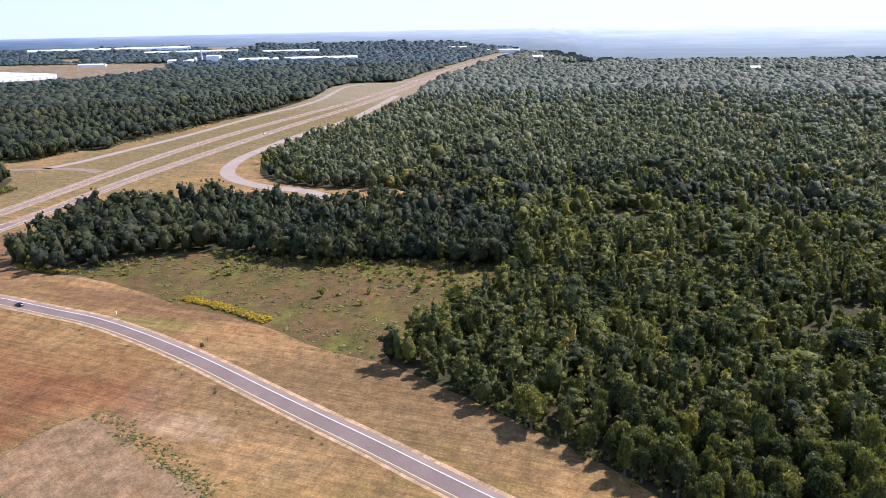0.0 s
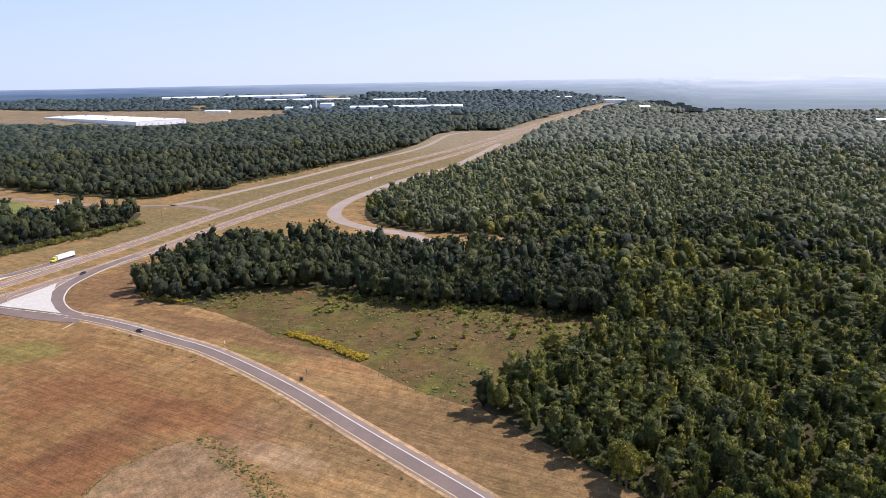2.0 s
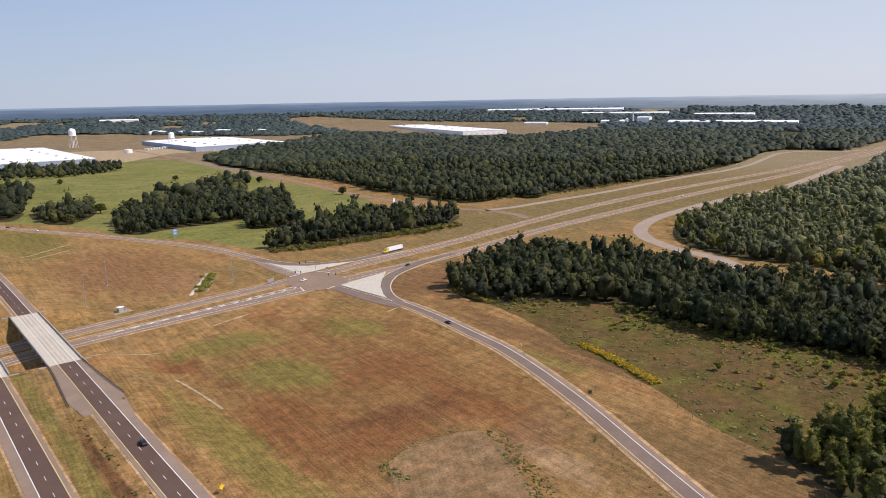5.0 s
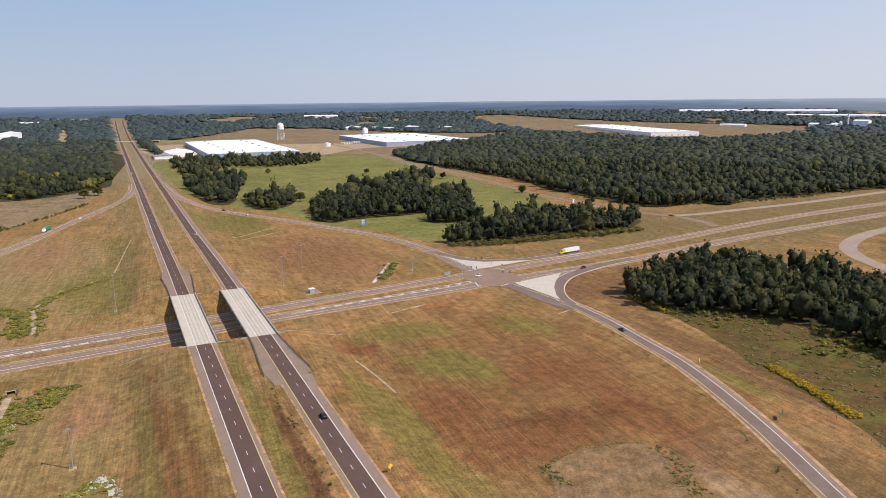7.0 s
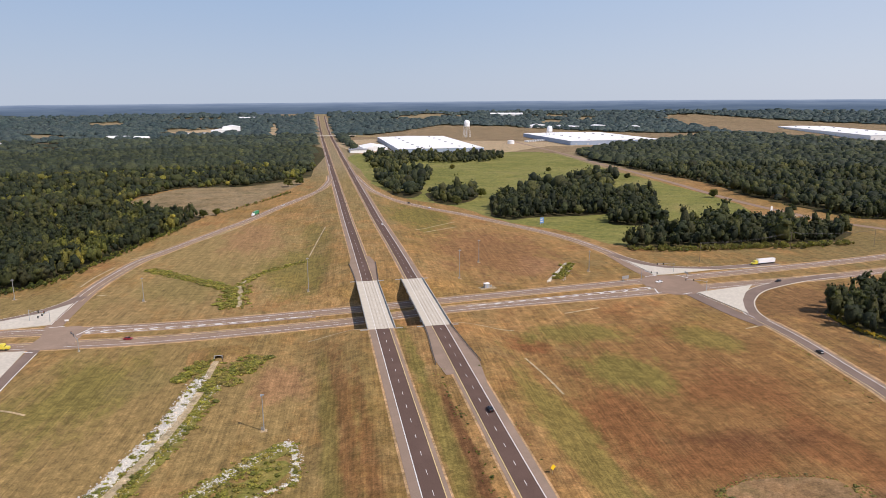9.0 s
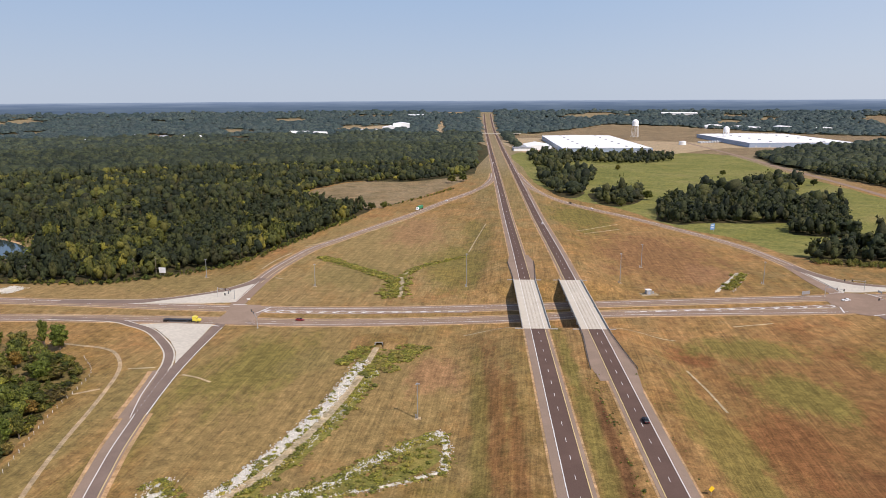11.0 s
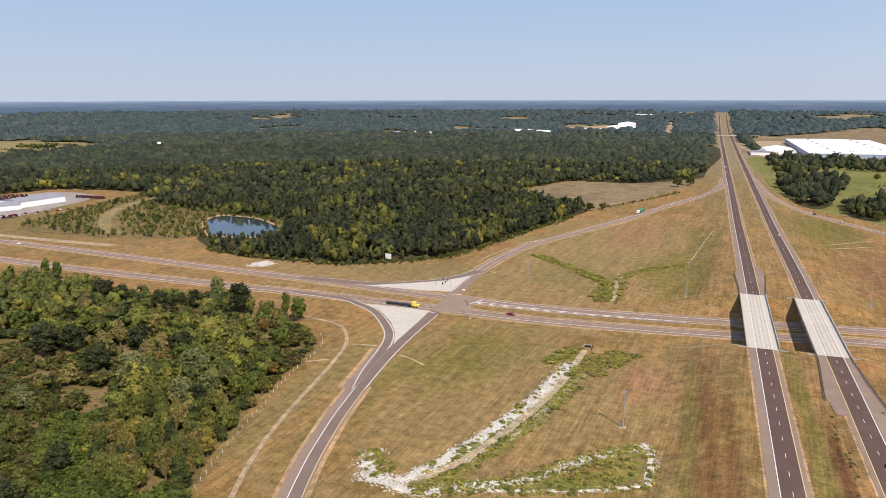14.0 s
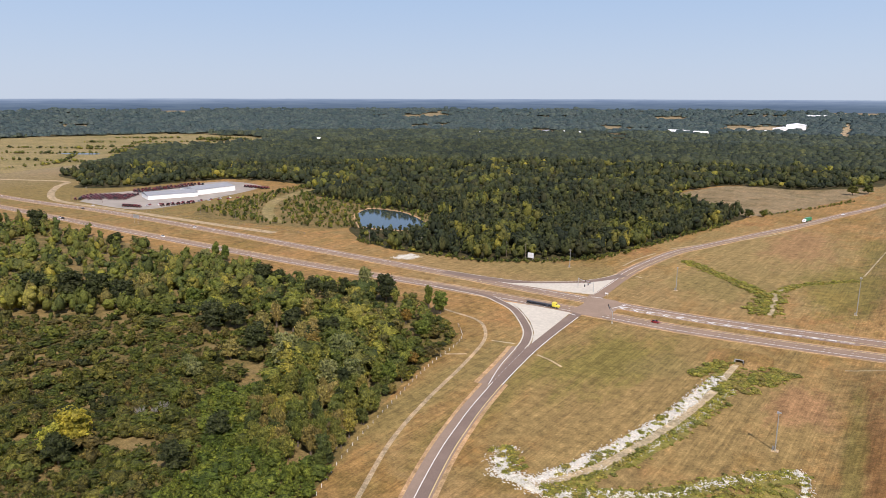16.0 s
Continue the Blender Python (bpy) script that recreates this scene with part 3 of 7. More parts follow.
for pts in (SE_TURN, SW_TURN, NW_TURN, NE_TURN):
    half = 2.75 if pts is SW_TURN else 4.6
    ribbon("kerb", spline(pts, 3.0), -half, half, 0.15, M_CONCRETE, "pale concrete gutter along the turning lane", "kerb")
    ribbon("turning_lane", spline(pts, 3.0), 0.75 - half, half - 0.75, 0.22, M_RAMP, "smooth grey asphalt turning lane", "road")
for pts in (SE_THRU, SW_THRU, NW_THRU, NE_THRU):
    ribbon("junction_lane", spline(pts, 3.0), *((-2.9, 3.0) if pts is SW_THRU else (-4.2, 4.6)), 0.165, M_RAMP if pts in (SE_THRU, SW_THRU) else M_OLD, "asphalt lane up to the signals", "road")
# where the turning lane joins the ramp: pavement, a dotted line between the lanes, solid edge lines
ribbon("verge", spline(SW_MERGE, 3.0), -3.0, 6.8, 0.038, M_SOIL, "bare tan soil along the pavement", "verge", 0.4)
ribbon("shoulder", spline(SW_MERGE, 3.0), -2.6, 4.6, 0.127, M_SHOULDER, "pale pinkish asphalt shoulder", "road", 0.3)
ribbon("merge_lane", spline([(-185.2, -96), (-181.6, -116), (-177.2, -142)], 3.0), -2.6, 2.6, 0.175, M_RAMP, "asphalt lane merging into the ramp", "road", 0.1)
ribbon("edge_line", spline([(-188.5, -98), (-184.2, -122), (-178.4, -144)], 3.0), -0.16, 0.16, 0.20, M_LINE, "painted edge line", "line", 0.01)
ribbon("edge_line", spline([(-181.6, -34), (-180.6, -68), (-178.8, -97), (-176.0, -122), (-173.4, -141)], 3.0), -0.3, 0.1, 0.20, M_LINE, "painted edge line", "line", 0.01)
dashes(spline([(-184.6, -91), (-182.2, -112), (-177.9, -142)], 2.0), 0, 0.205, None, 4.6, 1.4)
ribbon("frontage_road", spline(FRONT), -5, 5, 0.12, M_TAN, "worn tan frontage road", "road")
ribbon("loop_road", spline(LOOP), -6.5, 6.5, 0.12, M_TAN, "worn tan loop ramp", "road")
ribbon("side_road", spline(SIDE), -5, 5, 0.12, M_OLD, "grey side road past the pasture", "road")

# junction boxes and islands
patch("junction", [(-191, 8), (-172, 8), (-168, -4), (-170, -26.5), (-182, -28.5), (-190, -26), (-189, -9)], 0.20, M_JUNCTION, "worn asphalt junction box", "road", 0.5)
patch("junction", [(170, 40), (186, 46), (204, 40), (202, 8), (186, -2), (172, 2), (168, 20)], 0.20, M_OLD, "worn asphalt junction box", "road", 0.5)


def island(poly):
    bm = bmesh.new()
    vs = [bm.verts.new((x, y, 0.0)) for x, y in poly]
    f = bm.faces.new(vs)
    if f.normal.z < 0:
        f.normal_flip()
    r = bmesh.ops.extrude_face_region(bm, geom=[f])
    for e in r["geom"]:
        if isinstance(e, bmesh.types.BMVert):
            e.co.z = 0.34
    bmesh.ops.recalc_face_normals(bm, faces=bm.faces)
    bmesh.ops.bevel(bm, geom=[e for e in bm.edges if all(v.co.z > 0.3 for v in e.verts)], offset=0.06, segments=2, affect="EDGES")
    me = bpy.data.meshes.new("traffic_island")
    bm.to_mesh(me)
    bm.free()
    me.materials.append(M_CONCRETE)
    return tagged(new("traffic_island", me), "pale concrete splitter island with raised kerb", "traffic island", "traffic islands", "structure")


island([(192, 1), (211, 5), (236, 10), (221, -6), (210, -20), (201, -36), (197, -46)])
island([(-229, -29.6), (-211, -28.2), (-188.4, -29.2), (-186.6, -56), (-185.4, -78), (-185.1, -86.5), (-191.2, -71.2), (-200.9, -55.8), (-215.8, -38.4)])
island([(-248, 9), (-225, 23), (-204, 38), (-192, 57), (-191, 14), (-211, 10.5)])
island([(186, 98), (190, 80), (204, 65), (236, 54), (199, 48), (187, 48)])

# ---- ground cover ----
F1 = [(182, -297), (167, -326), (156, -348), (145, -368), (132, -388), (107, -424), (40, -560), (400, -1200), (3400, -1700), (3400, 150), (2640, 150), (1645, 105), (1298, 62), (1190, 30), (1053, 12),
      (797, -8), (665, -14), (562, -24), (502, -52), (466, -85), (452, -135), (460, -215), (415, -260), (330, -318), (302, -322), (284, -321), (250, -312), (221, -302), (202, -294)]
F2 = [(240, -52), (232, -84), (240, -106), (272, -122), (288, -145), (284, -180), (281, -218), (296, -265), (293, -300), (296, -322), (330, -318), (415, -262), (407, -222), (392, -158), (388, -60), (346, -8), (282, -20)]
F3 = [(-165, -300), (-184, -247), (-195, -219), (-207, -175), (-216, -136), (-221, -102), (-235, -84), (-251, -78), (-298, -58), (-321, -57), (-350, -66), (-444, -62), (-590, -48), (-732, -50), (-1000, -70), (-700, -260), (-400, -360), (-200, -360)]
F4 = [(-419, 66), (-374, 52), (-331, 55), (-289, 59), (-236, 99), (-215, 144), (-196, 221), (-172, 319), (-164, 380), (-213, 400), (-277, 490), (-229, 637), (-144, 638), (-64, 723), (-45, 828), (-40, 1500), (-400, 1850),
      (-2000, 1500), (-1450, 1000), (-1400, 560), (-1280, 400), (-1200, 330), (-1130, 205), (-1010, 175), (-960, 130), (-905, 170), (-870, 300), (-790, 325), (-720, 315), (-640, 250), (-520, 220), (-400, 200), (-395, 130), (-465, 110)]
F5 = [(518, 1080), (495, 892), (496, 723), (507, 527), (484, 398), (486, 290), (490, 224), (513, 207), (562, 210), (580, 184), (629, 195), (791, 196), (949, 190), (1159, 226), (1383, 292), (1582, 284), (1736, 246), (1922, 240),
      (2087, 254), (2220, 419), (2272, 634), (2110, 1010), (1990, 1180), (1640, 1010), (1470, 1000), (1370, 1060), (1275, 1160), (1290, 1420), (1250, 1690), (1105, 1740), (960, 1500), (900, 1350), (730, 1100), (600, 1080)]
COPSES = [[(137, 315), (151, 286), (175, 295), (237, 295), (265, 296), (239, 246), (261, 228), (284, 217), (296, 241), (325, 331), (364, 392), (386, 456), (354, 452), (292, 373), (340, 480), (400, 590), (440, 680), (396, 670), (323, 601), (271, 575), (208, 488), (158, 390)],
          [(204, 140), (224, 131), (259, 128), (300, 127), (347, 120), (388, 122), (433, 157), (405, 179), (386, 193), (369, 203), (343, 232), (288, 202), (239, 171)],
          [(95, 475), (103, 408), (137, 421), (169, 495), (174, 533), (136, 518), (101, 512)],
          [(48, 640), (54, 508), (80, 474), (126, 635), (150, 775), (92, 790), (52, 740)],
          [(54, 850), (99, 857), (155, 953), (214, 915), (283, 920), (330, 984), (365, 1100), (331, 1085), (243, 1120), (143, 1130), (60, 1150)]]
PASTURE = [(40, 586), (70, 463), (112, 391), (146, 275), (184, 218), (212, 148), (319, 215), (391, 240), (435, 344), (446, 507), (455, 786), (478, 1118), (409, 1231), (60, 1200), (36, 800)]
CLEARING = [(238, -54), (233, -109), (212, -186), (199, -237), (184, -276), (182, -297), (202, -292), (240, -304), (300, -318), (304, -281), (296, -210), (288, -140), (256, -107)]
BROWN = [(-277, 490), (-213, 400), (-163, 376), (-92, 545), (-58, 705), (-145, 645), (-227, 630)]
POND = [(-458, 116), (-500, 160), (-518, 196), (-505, 207), (-463, 199), (-412, 158), (-400, 134), (-426, 120)]
TANFIELDS = [[(1310, 1700), (1360, 2150), (1500, 2560), (1640, 2560), (1890, 1980), (2180, 1500), (2225, 1320), (2000, 1200), (1640, 1030), (1470, 1020), (1385, 1080), (1300, 1180), (1310, 1420)],
             [(-650, 2840), (-440, 2860), (-430, 2930), (-660, 2930)], [(-290, 3020), (-70, 3030), (-60, 3110), (-300, 3110)], [(800, 2800), (1090, 2660), (1120, 2760), (830, 2880)],
             [(-830, 1860), (-757, 1809), (-700, 1640), (-775, 1600)], [(-1110, 1720), (-1150, 1960), (-1010, 1900), (-930, 1690)], [(-600, 1760), (-640, 1900), (-520, 1930), (-500, 1760)], [(-500, 1550), (-364, 1600), (-123, 1566), (-140, 1530), (-360, 1540)],
             [(60, 1880), (468, 2480), (700, 2350), (1000, 1900), (1250, 1700), (930, 1420), (520, 1120), (420, 1160), (60, 1230)],
             [(-1212, 152), (-1290, 390), (-1434, 540), (-1415, 800), (-1450, 990), (-1650, 1080), (-2000, 1036), (-2150, 600), (-1860, 460), (-1500, 150)]]
LOT = [(-834, 62), (-848, 78), (-880, 100), (-862, 160), (-850, 280), (-775, 284), (-745, 249), (-728, 185), (-714, 113), (-728, 62)]
patch("pasture", PASTURE, 0.05, M_GREEN, "green grazed pasture", "pasture")
patch("meadow", CLEARING, 0.05, M_MEADOW, "rough meadow with low scrub", "meadow")
patch("bare_field", BROWN, 0.05, M_ROUGH, "rough brown fallow field", "field")
for poly in TANFIELDS:
    patch("far_field", poly, 0.08, M_HAY if poly is TANFIELDS[-1] else M_FIELD, "tan harvested field", "field")
patch("scrub_ground", F3, 0.08, M_SCRUBLAND, "rough grass between shrubs", "scrub ground", 1.0)
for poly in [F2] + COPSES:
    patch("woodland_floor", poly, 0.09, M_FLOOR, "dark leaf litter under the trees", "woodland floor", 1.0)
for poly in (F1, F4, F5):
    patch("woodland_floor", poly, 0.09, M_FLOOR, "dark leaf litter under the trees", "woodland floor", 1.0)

# ---- bridges ----
def bridge(cx, lane):
    root = tagged(new("highway_bridge"), "pale concrete girder bridge over the crossing road", "bridge", "pair of highway bridges")
    w, half, top = 7.2, 48.6, 7.26
    near, far_end = -half - 2.4, half - 2.4
    part("deck", box(bmesh.new(), cx - w, near, top - 0.32, cx + w, far_end, top), M_DECK, root)
    for s in (-1, 1):
        bm = bmesh.new()
        box(bm, cx + s * (w - 0.2) - 0.2, near, top, cx + s * (w - 0.2) + 0.2, far_end, top + 0.85, 0.05)
        part("parapet", bm, M_GREYCON, root)
        part("abutment", box(bmesh.new(), cx - w, s * half - 3.3, 3.0, cx + w, s * half - 1.5, top - 0.33), M_GREYCON, root)
    for s in (-3.55, 3.55):
        part("edge_line", box(bmesh.new(), lane + s - 0.12, near, top + 0.003, lane + s + 0.12, far_end, top + 0.012), M_LINE, root)
    for k in range(8):
        part("lane_dash", box(bmesh.new(), lane - 0.09, -47 + 12.19 * k, top + 0.003, lane + 0.09, -44 + 12.19 * k, top + 0.012), M_LINE, root)
    for s in (-1.9, 1.9):   # darker wheel tracks
        for o in (-0.85, 0.85):
            part("wheel_track", box(bmesh.new(), lane + s + o - 0.35, near, top + 0.001, lane + s + o + 0.35, far_end, top + 0.006), M_TRACK, root)
    for sx in (-1, 1):
        for sy in (-1, 1):
            bm = box(bmesh.new(), cx + sx * w - 0.2, sy * half - 2.6, 3.5, cx + sx * (w + 3.6), sy * half - 2.2, top + 0.1) if sx > 0 else box(bmesh.new(), cx - w - 3.6, sy * half - 2.6, 3.5, cx - w + 0.2, sy * half - 2.2, top + 0.1)
            part("wing_wall", bm, M_GREYCON, root)
    for k in range(6):
        x = cx - w + 1.2 + k * (2 * w - 2.4) / 5
        part("girder", box(bmesh.new(), x - 0.25, near + 1, top - 1.75, x + 0.25, far_end - 1, top - 0.33), M_GREYCON, root)
    for y in (-22, 0.5, 23):
        bm = box(bmesh.new(), cx - w + 0.6, y - 0.6, top - 2.9, cx + w - 0.6, y + 0.6, top - 1.76, 0.05)
        part("pier_cap", bm, M_GREYCON, root)
        for x in (-4.6, 0, 4.6):
            part("column", tube(bmesh.new(), (cx + x, y, -0.3), (cx + x, y, top - 2.9), 0.55, n=14), M_GREYCON, root)
    return root


bridge(-12.95, HW_L)
bridge(16.05, HW_R)

# ---- trees ----
def unit_ico(sub):
    bm = bmesh.new()
    bmesh.ops.create_icosphere(bm, subdivisions=sub, radius=1.0)
    bm.verts.index_update()
    v = np.array([q.co[:] for q in bm.verts])
    f = np.array([[q.index for q in p.verts] for p in bm.faces])
    bm.free()
    return v, f


ICO1 = unit_ico(1)


def crown_shape(rng, cone, n):
    """Lobes of a crown of unit height and radius: centres and radii."""
    lobes = [(0.0, 0.0, 0.50, 0.60 if n else 0.9)]
    for k in range(n):
        a = k * 2.4 + rng.uniform(-0.5, 0.5)
        h = 0.30 + 0.56 * ((k + rng.uniform(0, 1)) / n)
        reach = (1 - cone * h) * rng.uniform(0.42, 0.66) * math.sqrt(max(0.05, 1.12 - h ** 2.2))
        lobes.append((math.cos(a) * reach, math.sin(a) * reach, h, rng.uniform(0.28, 0.44) * (1 - 0.4 * cone * h)))
    return lobes


def crown(rng, core, leaves, leaf, cone=0.3, n=6, flat=1.0):
    """A crown about 1 high and 1 in radius: a dome of lumpy lobes with loose sprays of leaves round them."""
    lobes = crown_shape(rng, cone, n)
    vs, fs, count = [], [], 0
    cv, cf = core
    for x, y, z, r in lobes:
        q = cv * (0.86 * r * (1 + rng.uniform(-0.22, 0.22, (len(cv), 1))))
        q = q @ np.array(Euler(rng.uniform(0, 6, 3)).to_matrix()).T
        q[:, 2] *= 0.54 * flat if r < 0.55 else 0.74
        q = q + np.array([x, y, z])
        q[:, 2] = np.clip(q[:, 2], 0.02, 1.02)
        vs.append(q)
        fs.append(cf + count)
        count += len(q)
    for k in range(leaves):
        x, y, z, r = lobes[rng.integers(0, len(lobes))]
        d = rng.normal(size=3)
        d[2] = abs(d[2]) * 0.9 - 0.2
        d /= np.linalg.norm(d)
        c = np.array([x, y, z]) + d * r * rng.uniform(0.80, 1.22) * np.array([1, 1, 0.58 * flat if r < 0.55 else 0.78])
        c[2] = max(c[2], 0.03)
        m = np.array(Euler(rng.uniform(0, 6.283, 3)).to_matrix())
        s = leaf * rng.uniform(0.6, 1.5)
        up = np.array([0, 0, s * 0.5])
        m[:, 2] *= 0.5 * flat
        up *= 0.4
        vs.append(np.array([c + m[0] * s, c - m[0] * s * 0.6 + m[1] * s * 0.7, c - m[0] * s * 0.5 - m[1] * s * 0.8 + up * 0.3]))
        fs.append(np.array([[count, count + 1, count + 2]]))
        count += 3
    return np.concatenate(vs), np.concatenate(fs)


rng = np.random.default_rng(5)


def scatter(poly, gap_of, keep=1.0, holes=()):
    """Tree places over a polygon, closer together near the camera: x, y, distance."""
    p = np.array(poly)
    (x0, y0), (x1, y1) = p.min(0), p.max(0)
    out = []
    for lo, hi, gap in gap_of:
        a0, a1 = max(x0, CAM_FOOT[0] - hi), min(x1, CAM_FOOT[0] + hi)
        b0, b1 = max(y0, CAM_FOOT[1] - hi), min(y1, CAM_FOOT[1] + hi)
        if a1 <= a0 or b1 <= b0:
            continue
        xs, ys = np.meshgrid(np.arange(a0, a1, gap), np.arange(b0, b1, gap))
        xs = (xs + rng.uniform(-0.5, 0.5, xs.shape) * gap).ravel()
        ys = (ys + rng.uniform(-0.5, 0.5, ys.shape) * gap).ravel()
        d = np.hypot(xs - CAM_FOOT[0], ys - CAM_FOOT[1])
        ok = (d >= lo) & (d < hi) & inside(xs, ys, poly) & (rng.uniform(size=xs.shape) < keep)
        for h in holes:
            ok &= ~inside(xs, ys, h)
        out.append(np.column_stack([xs, ys, d])[ok])
    return np.concatenate(out) if out else np.zeros((0, 3))


BANDS = [(0, 400, 4.8), (400, 850, 7.0), (850, 1300, 10.2)]
GLADES = ((268, -476, 15), (240, -452, 9), (188, -457, 7))


def in_sight(p):
    """Leaves out what lies outside the camera's sweep of bearings, off to the south."""
    a = np.degrees(np.arctan2(p[:, 0] - CAM_FOOT[0], p[:, 1] - CAM_FOOT[1]))
    return p[(a > -70) & (a < 109)]


def clumps(p, scale=0.02, seed=9.0):
    return np.array([noise.noise((x * scale, y * scale, seed)) for x, y in p[:, :2]])


sites = []
for poly, tall, low in ((F1, 14.0, 7.5), (F2, 16.0, 11.0), (F4, 14.0, 8.5), (F5, 16.0, 11.0)):
    p = in_sight(scatter(poly, BANDS, 0.95, (POND,)))
    for pts, w in ((A_LINE, 14), (B_LINE, 14), (LOOP, 11)):
        p = p[~near_line(p[:, 0], p[:, 1], pts, w)]
    if poly is F1:   # glades among the trees
        p = p[(clumps(p, 0.011, 2.0) < 0.45) | (p[:, 2] < 260)]
        for cx, cy, r in GLADES:
            p = p[np.hypot(p[:, 0] - cx, p[:, 1] - cy) > r]
    # F1 turns grey, then pale with distance: haze painted by leaf class
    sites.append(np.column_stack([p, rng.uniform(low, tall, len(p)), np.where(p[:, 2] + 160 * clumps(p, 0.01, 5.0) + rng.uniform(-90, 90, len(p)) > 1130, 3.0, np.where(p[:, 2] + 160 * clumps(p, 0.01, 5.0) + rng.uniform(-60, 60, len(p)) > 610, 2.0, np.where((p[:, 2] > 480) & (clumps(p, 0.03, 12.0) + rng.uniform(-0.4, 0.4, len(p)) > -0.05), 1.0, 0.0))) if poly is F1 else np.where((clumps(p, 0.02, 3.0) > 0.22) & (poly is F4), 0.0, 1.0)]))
for poly in COPSES:
    p = scatter(poly, BANDS + [(1300, 1800, 11.5)], 0.95)
    sites.append(np.column_stack([p, rng.uniform(7.5, 17, len(p)), np.ones(len(p))]))
sites = np.concatenate(sites)
low = (sites[:, 0] > -540) & (sites[:, 0] < -385) & (sites[:, 1] < 135)   # the belt before the pond is low
sites[low, 3] *= 0.5
lumps = clumps(sites)
sites[:, 3] *= (1 + 0.25 * lumps) * np.where(rng.uniform(size=len(sites)) < 0.07, 1.35, 1.0)
order = np.argsort(sites[:, 2])
sites, lumps = sites[order], lumps[order]
HEROES = 135
hero, rest, rest_lumps = sites[:HEROES], sites[HEROES:], lumps[HEROES:]


def forest(name, rows, lump, kinds, width, label, mat, category="woods", squat=1.0):
    """One mesh of many trees: each site takes one of the kinds, turned and scaled."""
    vs, fs, ts, n = [], [], [], 0
    pick = rng.integers(0, len(kinds), len(rows))
    for i, (v, f) in enumerate(kinds):
        r = rows[pick == i]
        if not len(r):
            continue
        lm = lump[pick == i]
        k = len(r)
        a = rng.uniform(0, 6.283, k)
        h = r[:, 3] * rng.uniform(0.7, 1.3, k)
        w = width * np.exp(rng.normal(0, 0.22, k)) * (h / 12) ** squat
        x = v[None, :, 0] * np.cos(a)[:, None] - v[None, :, 1] * np.sin(a)[:, None]
        y = v[None, :, 0] * np.sin(a)[:, None] + v[None, :, 1] * np.cos(a)[:, None]
        base = land(r[:, 0], r[:, 1])
        q = np.stack([x * w[:, None] + r[:, [0]], y * w[:, None] + r[:, [1]], v[None, :, 2] * h[:, None] + base[:, None]], -1)
        vs.append(q.reshape(-1, 3))
        fs.append((f[None] + (np.arange(k) * len(v))[:, None, None] + n).reshape(-1, 3))
        ts.append(np.repeat(np.clip(rng.uniform(0, 1, k) * 0.75 + 0.12 + 0.45 * lm, 0, 1), len(v)))
        n += k * len(v)
    me = tri_mesh(name, np.concatenate(vs), np.concatenate(fs), mat, np.concatenate(ts))
    return tagged(new(name, me), label, category, kind="stuff")




def shaped(kind, wide):
    """A crown kind made slimmer or broader."""
    v, f = kind
    return v * np.array([wide, wide, 1.0]), f


near_kinds = [shaped(crown(rng, ICO1, n, leaf, c, k, 0.5), w) for c, k, w, n, leaf in ((0.7, 6, 0.74, 100, 0.16), (0.6, 6, 0.8, 100, 0.15), (0.5, 6, 0.78, 100, 0.15), (0.7, 5, 0.68, 90, 0.17), (0.4, 6, 0.95, 110, 0.14), (0.2, 6, 1.15, 120, 0.12), (0.1, 7, 1.45, 140, 0.10))]
round_kinds = [shaped(crown(rng, ICO1, n, leaf, c, k, 0.7), w) for c, k, w, n, leaf in ((0.0, 6, 1.3, 100, 0.11), (0.1, 5, 1.15, 90, 0.12), (0.2, 5, 1.0, 90, 0.13), (0.45, 5, 0.85, 90, 0.14))]
mid_kinds = [shaped(crown(rng, ICO1, n, leaf, c, k, 0.75), w) for c, k, w, n, leaf in ((0.5, 2, 0.85, 22, 0.16), (0.3, 2, 0.95, 22, 0.15), (0.1, 2, 1.05, 24, 0.14), (0.0, 3, 1.3, 26, 0.12))]
far_kinds = [shaped(crown(rng, ICO1, 8, 0.15, c, 1), w) for c, w in ((0.0, 1.25), (0.1, 1.0), (0.3, 0.9))]
shrub_kinds = [crown(rng, ICO1, 70, 0.24, c, 2) for c in (0.0, 0.1, 0.3)]
tuft_kinds = [crown(rng, ICO1, 26, 0.34, c, 0) for c in (0.0, 0.2)]
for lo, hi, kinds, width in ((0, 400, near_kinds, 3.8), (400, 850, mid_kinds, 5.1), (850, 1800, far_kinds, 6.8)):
    for dark, mat, label in ((0, M_WOODS, "dense mixed deciduous woods, dark to yellowish green"), (1, M_DARKWOODS, "dense dark green oak and pine woods"), (2, M_HAZEGREY, "dense deciduous woods, leaves greyed with painted haze"), (3, M_HAZEPALE, "deciduous woods far off, leaves paled with painted haze")):
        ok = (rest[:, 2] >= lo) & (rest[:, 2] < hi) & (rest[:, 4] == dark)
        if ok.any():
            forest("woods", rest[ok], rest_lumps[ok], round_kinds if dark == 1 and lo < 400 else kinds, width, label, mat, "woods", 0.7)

# the scrub beside the path: a carpet of low bushes, taller towards the road and along the fence
TAN_TREES = ((-303, -155, 12, 4), (-311, -138, 12, 3.2), (-277, -155, 12, 3), (-280, -143, 10, 3.4), (-294, -184, 8, 4), (-309, -116, 9, 4), (-218, -198, 10, 3), (-220, -203, 10, 2.6))
RUSSET_TREES = ((-267, -158, 9, 4.4), (-256, -96, 7, 3), (-218, -144, 6, 2.4))
FEATHER_TREES = ((-263, -179, 14, 6), (-242, -165, 14, 6.4), (-232, -185, 11, 4.5), (-225, -178, 11, 4.5), (-306, -68, 16, 4.5), (-457, -65, 10, 4))
